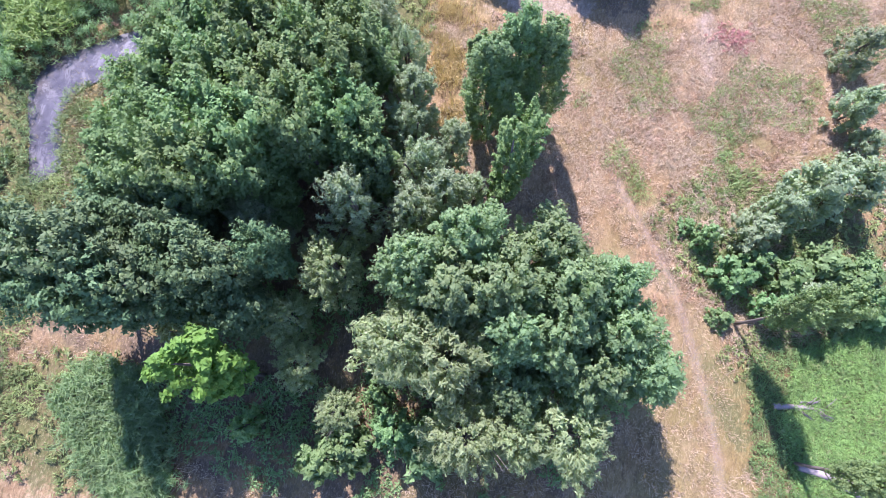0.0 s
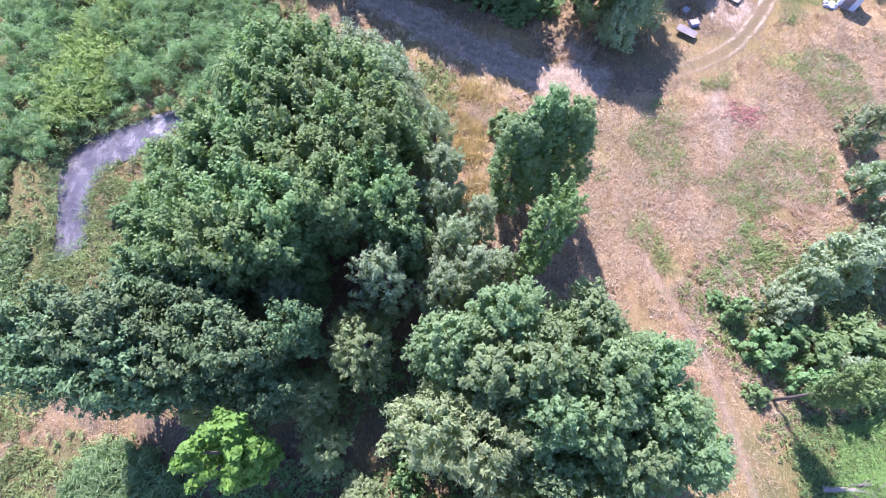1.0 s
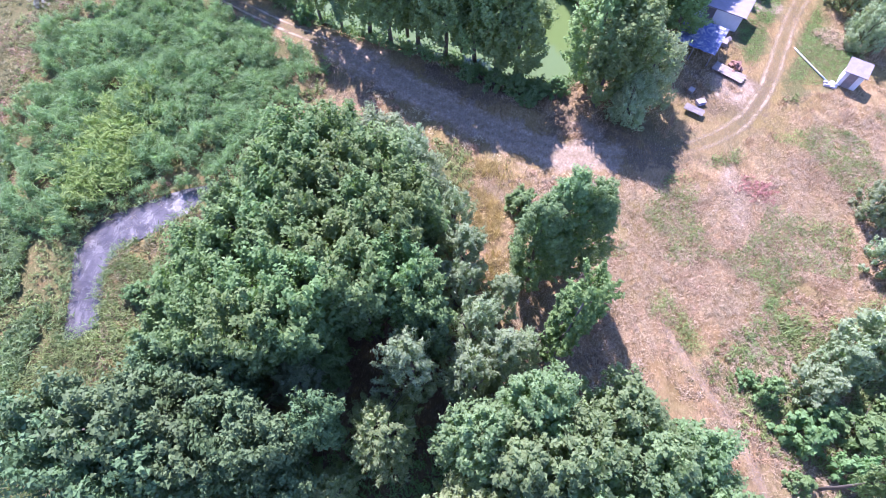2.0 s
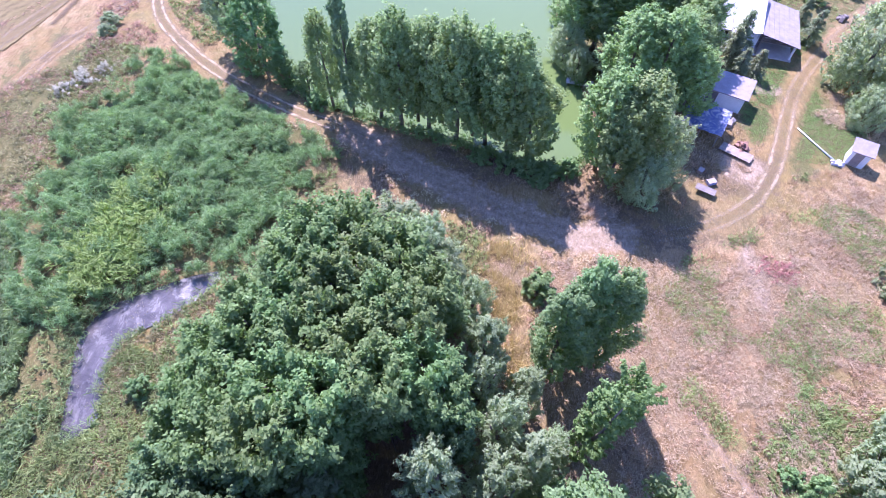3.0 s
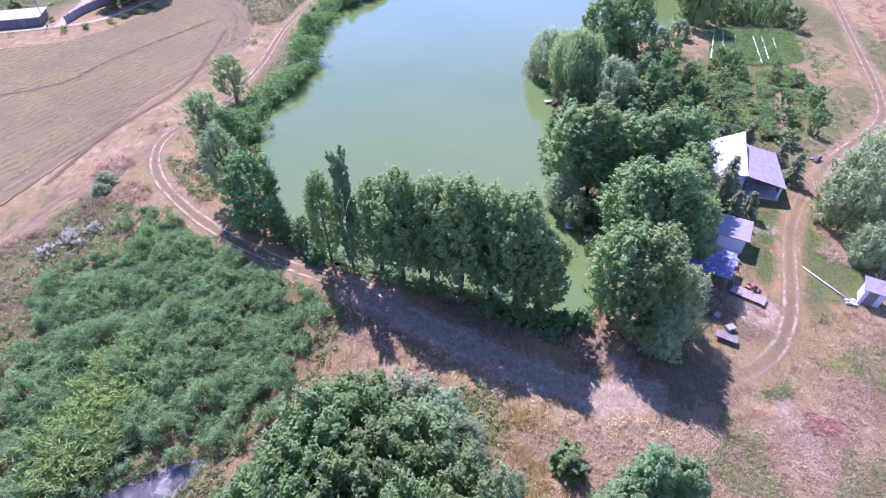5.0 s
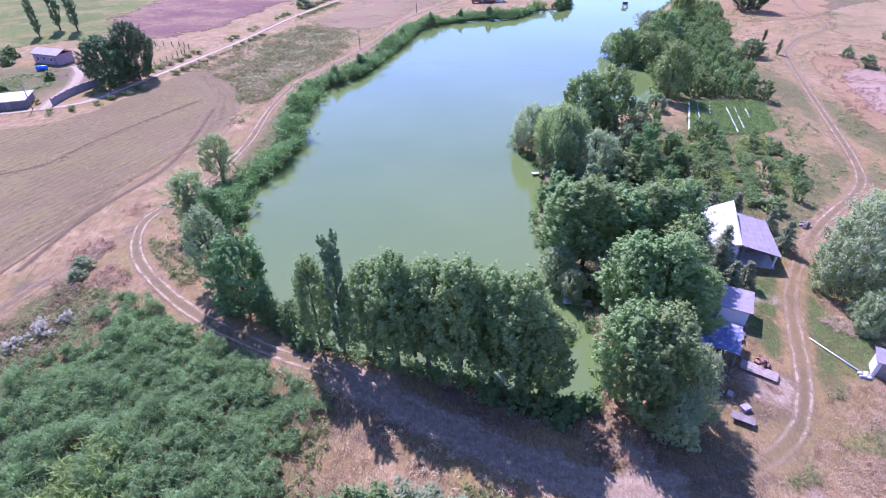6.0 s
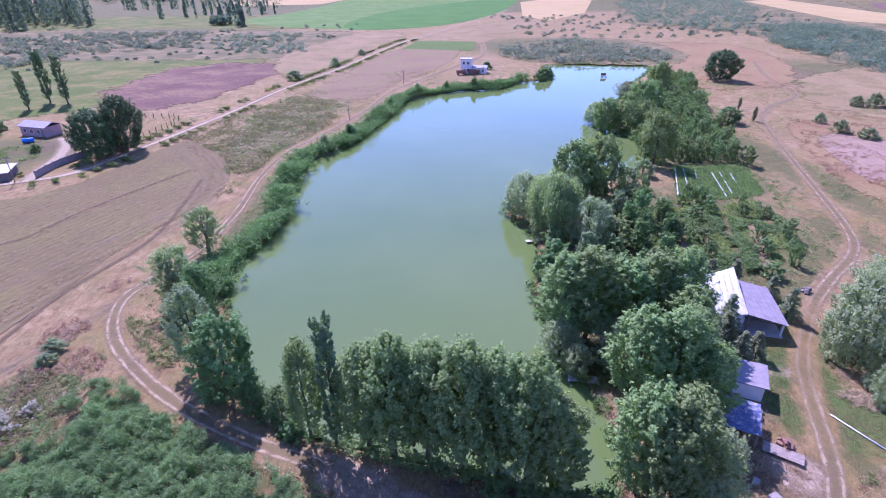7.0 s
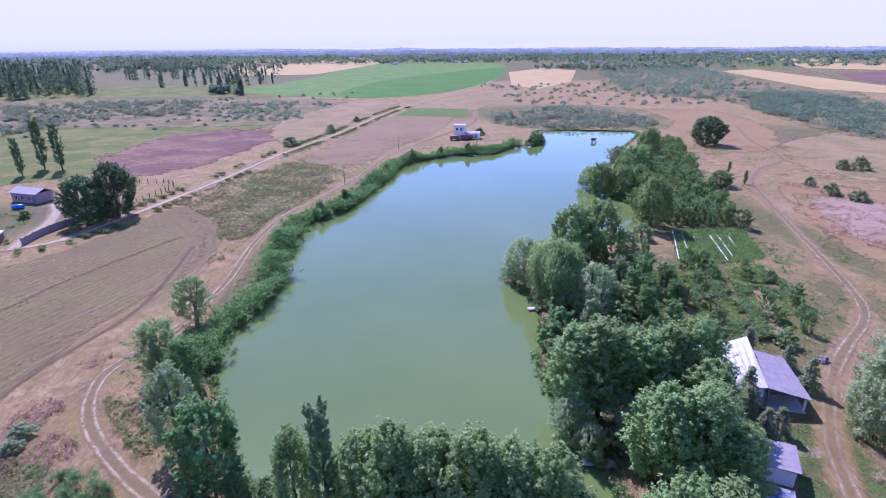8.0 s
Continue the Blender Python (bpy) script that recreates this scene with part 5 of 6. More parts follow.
pipe = new("white_pipe", mesh_of("white_pipe", *tube([(35.4, 54.5, 0.12), (36.6, 51.9, 0.12), (37.9, 49.2, 0.12)], [0.085, 0.085, 0.085], 8), WHITE_PAINT, True))
tagged(pipe, "long white pipe lying on the grass", "pipe")
for x, y, h in ((-35.4, 194, 6.5), (-18, 254.5, 6.5), (18.7, 262, 6.5), (-110.4, 137.4, 6.5)):
    build_pole(x, y, h)
def build_heap(name, x, y, r, z, mat, label, category, seed):
    """An uneven heap of broken pieces."""
    g = np.random.default_rng(seed)
    e = thing(name, pose(x, y, -0.02), label, category)
    for k in range(9):
        a, d = g.uniform(0, 6.28), r * g.uniform(0, 0.75) ** 0.6
        s = r * g.uniform(0.22, 0.42)
        bm = boxed(-s, -s * 0.7, -s * 0.5, s, s * 0.7, s * 0.5, bevel=s * 0.2)
        bm.transform(Matrix.Translation((math.cos(a) * d, math.sin(a) * d, max(0.1, z * (1 - d / r)) * 0.8)) @ Euler((g.normal() * 0.5, g.normal() * 0.5, g.uniform(0, 3))).to_matrix().to_4x4())
        part("piece", bm, mat, e)
    return e


def build_crate(x, y, turn, s, mat, label):
    c = thing("crate", pose(x, y, 0, 0, 0, turn), label, "crate", "crates in the yard")
    part("body", boxed(-s, -s * 0.7, 0, s, s * 0.7, s * 0.8, bevel=0.02), mat, c)
    part("lid", boxed(-s * 1.04, -s * 0.74, s * 0.8 + 0.002, s * 1.04, s * 0.74, s * 0.8 + 0.05, bevel=0.01), PLANKS, c)
    return c


build_heap("brush_heap", 27.5, 50.3, 0.95, 1.3, RUSTED, "dark heap of scrap beside the planks", "heap", 3)
build_heap("stone_heap", 38.3, 48.6, 0.8, 0.2, CONCRETE, "pile of pale stones by the hut", "heap", 4)
build_heap("timber_heap", 26.8, 55.2, 1.1, 0.7, PLANKS, "tangle of grey boards between the sheds", "heap", 6)
build_heap("trailer_load", 49.8, 79.6, 1.0, 0.8, DARK_WALL, "dark scrap heap beside the track", "heap", 8)
build_crate(26.6, 54.6, -28, 0.62, PLANKS, "grey box on the ground beside the tarpaulin shelter")
build_crate(22.6, 44.4, 20, 0.5, BLUE_TARP, "blue-grey crate under the trees")
build_crate(21.8, 46.2, 50, 0.4, PLANKS, "grey wooden crate under the trees")
build_tower()
build_farm()


def build_yard_wall():
    w = thing("yard_wall", pose(0, 0, 0), "grey concrete panel wall along the farmyard", "wall")
    line = smooth_line([(-106.9, 140), (-106.6, 150), (-103, 159), (-96.8, 165)], 2.2)
    for a, b in zip(line, line[1:]):
        d = b - a
        bm = boxed(0, -0.08, -0.1, float(np.linalg.norm(d)) - 0.12, 0.08, 1.7)
        bm.transform(pose(a[0], a[1], 0, 0, 0, math.degrees(math.atan2(d[1], d[0]))))
        part("panel", bm, PANEL, w)
        bm = boxed(-0.12, -0.14, -0.1, -0.005, 0.14, 1.95)
        bm.transform(pose(a[0], a[1], 0, 0, 0, math.degrees(math.atan2(d[1], d[0]))))
        part("post", bm, PANEL, w)
    f = thing("paddock_fence", pose(0, 0, 0), "row of dark stakes round the paddock", "fence")
    for p in smooth_line([(-98, 169), (-93.7, 191), (-97, 199), (-112, 201)], 2.4):
        part_of("stake", mesh_of("stake", *tube([(p[0], p[1], -0.1), (p[0] + 0.05, p[1], 1.6)], [0.14, 0.11], 6), BARK), f)


build_yard_wall()


def build_platform():
    f = thing("fishing_platform", pose(77, 266.6, -0.5), "small dark fishing stand in the water", "platform")
    for x in (-0.9, 0.9):
        for y in (-0.7, 0.7):
            part("post", boxed(x - 0.1, y - 0.1, -1.2, x + 0.1, y + 0.1, 0.7), BARK, f)
    part("deck", boxed(-1.3, -1.0, 0.7, 1.3, 1.0, 0.85), PLANKS, f)
    part("screen", boxed(-1.2, 0.8, 0.85, 1.2, 0.9, 1.9), BARK, f)


def build_wagon(x, y, turn, length):
    w = thing("rusty_trailer", pose(x, y, 0, 0, 0, turn), "rusty box trailer parked by the white house", "trailer", "trailers by the far shore")
    part("body", boxed(-length / 2, -1.1, 0.7, length / 2, 1.1, 2.3, bevel=0.06), RUSTED, w)
    for sx in (-length / 2 + 0.7, length / 2 - 0.7):
        for sy in (-1.0, 1.0):
            part_of("wheel", mesh_of("wheel", *tube([(sx, sy - 0.1, 0.4), (sx, sy + 0.1, 0.4)], [0.42, 0.42], 12), BARK), w)
    part("drawbar", boxed(length / 2, -0.06, 0.6, length / 2 + 1.3, 0.06, 0.7), RUSTED, w)


def build_far_house(x, y, turn, length, roof):
    o = thing("far_house", pose(x, y, 0, 0, 0, turn), "small distant village house among trees", "house", "houses of the far village")
    w = length * 0.3
    part("wall", boxed(-length / 2, -w, -0.2, length / 2, w, 3.4), WHITEWASH, o)
    slab(o, [(-length / 2 - 0.4, -w - 0.5, 3.2), (length / 2 + 0.4, -w - 0.5, 3.2), (length / 2 + 0.4, 0, 5.6), (-length / 2 - 0.4, 0, 5.6)], 0.15, roof, "roof_slope")
    slab(o, [(-length / 2 - 0.4, 0.005, 5.6), (length / 2 + 0.4, 0.005, 5.6), (length / 2 + 0.4, w + 0.5, 3.2), (-length / 2 - 0.4, w + 0.5, 3.2)], 0.15, roof, "roof_slope")


build_platform()
build_wagon(9.5, 276.5, 8, 4.6)
build_wagon(15.8, 277.5, 12, 5.2)
for k in range(34):
    a, b = RNG.uniform(-0.1, 0.62), RNG.uniform(1150, 2300)
    build_far_house(float(math.tan(a) * b), float(b), float(RNG.uniform(0, 90)), float(RNG.uniform(9, 16)), (WHITE_ROOF, GREY_ROOF, RUSTED)[k % 3])


# ---- grass, reeds, scrub ----
def blades(pts, height, spread, count, width, rng, lean=0.45):
    """Tufts of single-triangle blades."""
    n = len(pts)
    base = np.repeat(pts, count, axis=0) + np.concatenate([rng.normal(size=(n * count, 2)) * spread, np.zeros((n * count, 1))], 1)
    h = np.repeat(height * rng.uniform(0.6, 1.3, n), count) * rng.uniform(0.7, 1.2, n * count)
    a = rng.uniform(0, 2 * math.pi, n * count)
    tip = base + np.stack([np.cos(a) * h * lean * rng.uniform(0.2, 1.3, n * count), np.sin(a) * h * lean * rng.uniform(0.2, 1.3, n * count), h], 1)
    b = a + rng.uniform(0.6, 2.4, n * count)
    s = np.stack([np.cos(b), np.sin(b), np.zeros_like(b)], 1) * width * 0.5
    v = np.stack([base - s, base + s, tip], 1).reshape(-1, 3)
    return v, np.arange(len(v)).reshape(-1, 3)


def sprays(pts, height, spread, count, leaf, rng, flat=0.25):
    """Leafy stalks: narrow leaves at all heights of each tuft, pointing up and outwards."""
    n = len(pts)
    tall = np.repeat(np.asarray(height) * rng.uniform(0.75, 1.25, n), count)
    c = np.repeat(pts, count, axis=0)
    a = rng.uniform(0, 2 * math.pi, n * count)
    out = rng.uniform(0, 1, n * count) ** 0.5 * spread
    c = c + np.stack([np.cos(a) * out, np.sin(a) * out, tall * rng.uniform(0.25, 1.0, n * count) ** 0.7], 1)
    return leaf_tris(c, leaf[0], leaf[1], rng, flat, np.stack([np.cos(a), np.sin(a), np.full(n * count, 0.9)], 1))


def stuff(name, v, f, mat, label, category="grass"):
    return tagged(new(name, mesh_of(name, v, f.tolist(), mat)), label, category, kind="stuff")


def scatter(x0, y0, x1, y1, n, rng):
    p = np.stack([rng.uniform(x0, x1, n), rng.uniform(y0, y1, n), np.full(n, -0.06)], 1)
    road = distance(DAM_TRACK[::2], p[:, 0], p[:, 1])
    keep = (road > 2.0) & (distance(FOOTPATH[::2], p[:, 0], p[:, 1]) > 0.4) & ~inside(POND, p[:, 0], p[:, 1]) & ~inside(POOL, p[:, 0], p[:, 1])
    return p[keep]


def in_ring(ring, n, rng):
    ring = np.array(ring, float)
    lo, hi = ring.min(0), ring.max(0)
    p = rng.uniform(lo, hi, (n * 5, 2))
    p = p[inside(ring, p[:, 0], p[:, 1])][:n]
    return np.concatenate([p, np.zeros((len(p), 1))], 1)


def clumpy(p, scale, cut, seed):
    """Keeps the points where a slow random pattern is high, so that plants stand in patches."""
    v = np.array([noise.noise(Vector((a * scale, b * scale, seed))) for a, b in p[:, :2]])
    return p[v > cut]


G = np.random.default_rng(5)
p = clumpy(scatter(-60, -14, 48, 62, 32000, G), 0.3, -0.3, 1.5)
g = spots(GREEN_SPOTS, p[:, 0], p[:, 1])
dam = (p[:, 0] > -24) & (p[:, 0] < 24) & (distance(DAM_TRACK[::2], p[:, 0], p[:, 1]) < 4.6)
p = p[(g < 0.5) & (spots([(-9, 3, 22, 18)], p[:, 0], p[:, 1]) < 0.6) & ~dam]
stuff("dry_grass", *blades(p, 0.42, 0.24, 10, 0.038, G, 1.2), STRAW, "dry straw-coloured grass tufts")
p = clumpy(scatter(-2, 4, 46, 48, 9000, G), 0.4, 0.22, 7.5)
stuff("rusty_weeds", *blades(p[p[:, 0] > 5], 0.5, 0.18, 9, 0.05, G, 1.0), RUST, "rust-brown dried weeds in the meadow", "weeds")
p = np.array([(26.7, 32.8, -0.05)]) + G.normal(size=(80, 3)) * np.array([0.9, 0.7, 0])
stuff("red_weeds", *sprays(p, 0.4, 0.25, 9, (0.25, 0.1), G, 0.4), leaf_material("red_weed_leaves", (0.24, 0.09, 0.09), (0.38, 0.17, 0.15)), "patch of crimson-leaved weeds in dry grass", "weeds")
p = scatter(-62, -16, 48, 66, 24000, G)
mown = (spots([(37, 54, 6, 5), (31, 55, 2.5, 4), (44, 71, 3.5, 6), (36, 62, 5, 6)], p[:, 0], p[:, 1]) > 0.25) | ((p[:, 0] > 27) & (p[:, 1] > 52))
p = clumpy(p[(spots(GREEN_SPOTS, p[:, 0], p[:, 1]) > 0.35) & ~inside(REEDBED, p[:, 0], p[:, 1]) & ~mown], 0.2, -0.25, 3.3)
stuff("green_herbs", *sprays(p, 0.45, 0.35, 9, (0.35, 0.13), G, 0.4), HERB, "green and yellowing herbs and grass", "herbs")
p = scatter(-58, 18, -18, 64, 15000, G)
rim = distance(REEDBED, p[:, 0], p[:, 1], True)
wild = np.array([noise.noise(Vector((a * 0.32, b * 0.32, 21.0))) + 0.5 * noise.noise(Vector((a * 0.9, b * 0.9, 5.0))) for a, b in p[:, :2]])
within = inside(REEDBED, p[:, 0], p[:, 1])
p = p[(within & (rim > 0.8 + 4.5 * wild) & (wild < 0.52)) | (~within & (rim < 3.5 * wild) & (p[:, 0] < -24))]
bumpy = np.array([noise.noise(Vector((a * 0.28, b * 0.28, 9.0))) + 0.5 * noise.noise(Vector((a * 0.7, b * 0.7, 3.0))) for a, b in p[:, :2]])
stuff("reed_bed", *sprays(p, 1.5 + 1.9 * np.clip(bumpy, -0.45, 0.6), 0.38, 28, (0.44, 0.075), G), REED, "dense blue-green reed bed with taller clumps", "reeds")
p = scatter(-63, -4, -40.5, 34, 7000, G)
p = clumpy(p[~inside(REEDBED, p[:, 0], p[:, 1])], 0.15, -0.28, 8.1)
stuff("marsh_herbs", *sprays(p, 0.8, 0.4, 13, (0.5, 0.13), G), REED, "lush green marsh plants beside the pool", "herbs")
p = np.array([(-41.5, 31.5, -0.05)]) + G.normal(size=(900, 3)) * np.array([1.8, 4.2, 0])
p = p[inside(REEDBED, p[:, 0], p[:, 1])]
stuff("yellow_reeds", *sprays(p, 2.1, 0.4, 14, (0.6, 0.12), G), YELLOW_REED, "yellow-green patch within the reeds", "reeds")
p = scatter(-4.5, 18, 3, 34, 1500, G)
p = clumpy(p[np.abs(p[:, 0] + 0.8 - (26 - p[:, 1]) * 0.12) < np.abs(G.normal(size=len(p))) * 1.6], 0.35, -0.2, 2.2)
stuff("golden_grass", *blades(p, 0.9, 0.22, 12, 0.06, G, 0.8), leaf_material("golden_blades", (0.34, 0.235, 0.11), (0.54, 0.40, 0.21), 0.35, 0.7, 0.9, 0.4), "tall golden dry grass between trees")
p = scatter(29, 48, 47, 79, 9000, G)
p = p[spots([(37, 54, 6, 5), (31, 55, 2.5, 4), (44, 71, 3.5, 6), (36, 62, 4, 5)], p[:, 0], p[:, 1]) > 0.4]
stuff("lawn_grass", *sprays(p, 0.09, 0.35, 9, (0.16, 0.05), G, 0.5), leaf_material("lawn_blades", (0.10, 0.175, 0.04), (0.20, 0.29, 0.085), 0.4, 0.6, 0.8, 0.4), "short bright green lawn by the huts")
p = scatter(-22, -13, 16, 8, 4200, G)
p = clumpy(p[spots([(-4, -3, 17, 9)], p[:, 0], p[:, 1]) > 0.3], 0.25, -0.1, 5.5)
stuff("undergrowth", *sprays(p, 0.6, 0.4, 10, (0.3, 0.12), G, 0.4), LEAF_SHRUB, "low green undergrowth on the wood floor", "herbs")
k = G.integers(0, len(POND), 3400)
p = np.concatenate([POND[k] + G.normal(size=(3400, 2)) * 0.55, np.full((3400, 1), -0.5)], 1)
stuff("shore_herbs", *sprays(p, 0.9, 0.45, 10, (0.45, 0.16), G), REED_BRIGHT, "green waterside plants along the pond's edge", "herbs")
q = np.concatenate([FURROW, HEADLAND + np.array([-2.6, 0.4])])
k = G.integers(0, len(q), 700)
p = np.concatenate([q[k] + G.normal(size=(700, 2)) * 0.8, np.zeros((700, 1))], 1)
stuff("field_weeds", *sprays(p, 0.2, 0.5, 6, (0.28, 0.1), G, 0.5), RUST, "dry brown weeds along the furrows", "weeds")
line = POND[(POND[:, 0] < 40) & (POND[:, 1] > 84) & ~((POND[:, 0] > 0) & (POND[:, 1] < 230))]
k = G.integers(0, len(line), 5200)
p = np.concatenate([line[k] + G.normal(size=(5200, 2)) * 1.5 + np.array([-1.6, 0.9]), np.full((5200, 1), -0.5)], 1)
bumpy = np.array([noise.noise(Vector((a * 0.12, b * 0.12, 4.0))) for a, b in p[:, :2]])
stuff("shore_reeds", *sprays(p, 2.6 + 2.4 * np.clip(bumpy, -0.5, 0.6), 0.7, 18, (0.6, 0.19), G), REED_BRIGHT, "tall green reeds along the pond's west shore", "reeds")
p = in_ring([(-30.2, -6.9), (-28.8, -4.9), (-26.3, -4.2), (-23.5, -4.8), (-21.0, -7.3), (-19.0, -14.1), (-18.7, -17.3), (-23.5, -17.8), (-24.6, -13.8), (-28.2, -10.7)], 1500, G) - np.array([0, 0, 0.06])
stuff("tall_reeds", *sprays(p + G.normal(size=p.shape) * np.array([0.5, 0.5, 0]), 1.4, 0.4, 18, (0.55, 0.09), G), REED, "tall pale-green reeds at the wood's edge", "reeds")

p = scatter(-130, 62, 165, 290, 30000, G)
p = p[~((p[:, 0] < -78) & (p[:, 1] > 203))]
p = clumpy(p[(distance(MAIN_ROAD[::2], p[:, 0], p[:, 1]) > 3)], 0.09, 0.0, 12.5)
g = (spots(GREEN_SPOTS, p[:, 0], p[:, 1]) > 0.3) | (G.uniform(size=len(p)) < 0.25)
stub = (p[:, 0] < -56) & (p[:, 1] < 168) & (p[:, 1] > 55)
stuff("dry_grass", *blades(p[~g & ~stub], 0.4, 0.4, 7, 0.10, G, 1.2), STRAW, "dry straw-coloured grass tufts")
stuff("green_herbs", *sprays(p[g & ~stub], 0.35, 0.55, 10, (0.34, 0.15), G, 0.5), HERB, "green and yellowing herbs and grass", "herbs")

def weedy(ring, n, cut, seed, size, mat, label, count=10, leaf=(0.4, 0.15), flat=0.3):
    """Weeds in patches within a ring of the plan, clear of the ways and the water."""
    ring = np.array(ring, float)
    p = scatter(*ring.min(0), *ring.max(0), n, G)
    p = p[inside(ring, p[:, 0], p[:, 1]) & ~inside(REEDBED, p[:, 0], p[:, 1]) & (distance(MAIN_ROAD[::2], p[:, 0], p[:, 1]) > 3)]
    p = clumpy(p, 0.16, cut, seed)
    return stuff("weeds", *sprays(p, size, 0.5, count, leaf, G, flat), mat, label, "weeds")


def tussocks(ring, n, h, r, count, leaf, mat, label, cut, seed, name="tussocks"):
    """Hummocks of grass or weeds: each a low dome of blades that lean outwards."""
    ring = np.array(ring, float)
    p = scatter(*ring.min(0), *ring.max(0), n, G)
    p = p[inside(ring, p[:, 0], p[:, 1]) & ~inside(REEDBED, p[:, 0], p[:, 1]) & (distance(MAIN_ROAD[::2], p[:, 0], p[:, 1]) > 3)]
    p = clumpy(p, 0.14, cut, seed)
    k = len(p)
    size = np.repeat(G.uniform(0.5, 1.5, k), count)
    a, u = G.uniform(0, 2 * math.pi, k * count), np.sqrt(G.uniform(0, 1, k * count))
    top = h * (1 - u ** 2) * G.uniform(0.35, 1.0, k * count) + 0.05
    c = np.repeat(p, count, axis=0) + np.stack([np.cos(a) * u * r * size, np.sin(a) * u * r * size, top * size], 1)
    way = np.stack([np.cos(a) * (0.3 + u), np.sin(a) * (0.3 + u), np.full(k * count, 0.7)], 1)
    return stuff(name, *leaf_tris(c, leaf[0], leaf[1], G, 0.3, way), mat, label, "weeds")


WEST = [(-80, 10), (-78, 30), (-73, 48), (-66, 60), (-60, 67), (-52, 65), (-55, 56), (-56, 46), (-52, 32), (-47, 20), (-58, 8)]
STRAW_HEAP = [(38.6, 57.4), (40.6, 58.2), (42.6, 56.6), (42.0, 54.6), (39.6, 55.2)]
VERGE = [(-88, 172), (-62, 234), (-45, 224), (-34, 206), (-44, 176), (-51, 158), (-53, 138), (-57, 122), (-60, 136), (-64, 152), (-78, 168)]
weedy(VERGE, 9000, -0.05, 31.5, 0.65, OLIVE_WEED, "knee-high olive-green weeds beside the lane", 9, (0.5, 0.18))
weedy(VERGE, 7000, -0.05, 37.5, 0.6, STRAW, "dry weeds standing among green ones", 8, (0.4, 0.12))
weedy([(27, -14), (27, 0), (30, 11), (40, 13), (46, 0), (44, -14)], 4200, -0.3, 61.5, 0.5, REED_BRIGHT, "fresh green grass of the damp hollow", 12, (0.32, 0.06))
weedy([(-40, -14), (-42, 6), (-36, 20), (-27, 17), (-22, 8), (-30, 2), (-32, -10)], 4200, -0.3, 63.5, 0.5, HERB, "olive grass round the pool", 11, (0.4, 0.09))
weedy([(31, 2.2), (29.5, -3.8), (31, -12), (44, -12), (45, 8), (38.8, 5.5)], 6500, -0.5, 67.5, 0.5, YELLOW_REED, "yellowing grass in the damp hollow", 11, (0.32, 0.05))
weedy(WEST, 6000, -0.1, 33.5, 0.5, OLIVE_WEED, "olive-green weeds on the dry slope", 12, (0.28, 0.075))
weedy(WEST, 5000, 0.05, 41.5, 0.45, RUST, "brown withered weeds on the dry slope", 9, (0.26, 0.07))
weedy([(-56, 58), (-50, 70), (-56, 82), (-60, 90), (-66, 84), (-64, 70), (-61, 62)], 1600, 0.0, 43.5, 0.5, RUST, "brown withered weeds by the track's bend", 9, (0.3, 0.1))
weedy([(-55, 70), (-47, 63), (-33, 55), (-35, 62), (-44, 76), (-52, 90), (-56, 86)], 2600, -0.1, 45.5, 0.5, HERB, "weeds between the track and the shore", 10, (0.34, 0.14))
weedy([(-31, 61), (-20, 54.5), (-6, 50.2), (2, 47), (8.5, 47), (7, 44), (-6, 47.2), (-20, 51.8), (-29, 56.5)], 3200, -0.5, 65.5, 0.8, LEAF_SHRUB, "rank growth at the foot of the dam trees", 10, (0.4, 0.16))
weedy([(-40, 61), (-20, 51), (-8, 44), (4, 38.5), (-8, 39), (-20, 44), (-34, 53)], 2400, 0.0, 47.5, 0.45, STRAW, "dry weeds on the dam's shoulder", 9, (0.3, 0.1))
weedy([(10, 22), (24, 8), (46, 12), (46, 46), (30, 40), (18, 34)], 9000, 0.05, 49.5, 0.4, HERB, "thin olive weeds in the dry meadow", 8, (0.28, 0.075))
weedy([(-6, 30), (6, 8), (18, 12), (27, 0), (46, 12), (46, 50), (38, 46), (24, 33), (8, 33)], 15000, -0.1, 71.5, 0.3, PALE_STRAW, "bleached straw lying in the meadow", 9, (0.32, 0.042), 0.7)
weedy([(-60, 62), (-45, 66), (-24, 47), (-20, 38), (-30, 46)], 3000, -0.1, 73.5, 0.4, PALE_STRAW, "bleached straw along the track", 7, (0.3, 0.06), 0.7)
weedy([(60, 92), (72, 118), (84, 160), (100, 205), (130, 240), (112, 262), (92, 200), (74, 140)], 6000, -0.1, 51.5, 0.5, HERB, "olive weeds between orchard and track", 8, (0.45, 0.16))
weedy([(84, 118), (98, 150), (120, 195), (140, 190), (120, 130)], 3500, -0.05, 53.5, 0.5, RUST, "brown weeds east of the track", 8, (0.4, 0.13))
weedy([(-160, 128), (-116, 140), (-119, 172), (-150, 165)], 3000, -0.15, 55.5, 0.6, HERB, "green weeds in the farmyard", 9, (0.45, 0.17))
MEADOW_RING = [(-4, 31), (2, 24), (10, 20), (16, 12), (22, 2), (28, 12), (42, 18), (46, 40), (38, 46), (27, 33), (14, 32), (6, 34)]
tussocks(WEST, 700, 0.75, 0.85, 46, (0.34, 0.09), OLIVE_WEED, "olive hummocks of weeds on the dry slope", -0.05, 81.5)
tussocks(WEST, 420, 0.55, 0.7, 40, (0.32, 0.07), STRAW, "straw-coloured hummocks of grass on the slope", -0.05, 82.5)
tussocks(MEADOW_RING, 1500, 0.32, 0.5, 34, (0.34, 0.05), STRAW, "straw tussocks in the dry meadow", -0.15, 83.5)
tussocks(MEADOW_RING, 700, 0.30, 0.45, 30, (0.32, 0.05), PALE_STRAW, "bleached tussocks in the dry meadow", -0.1, 84.5)
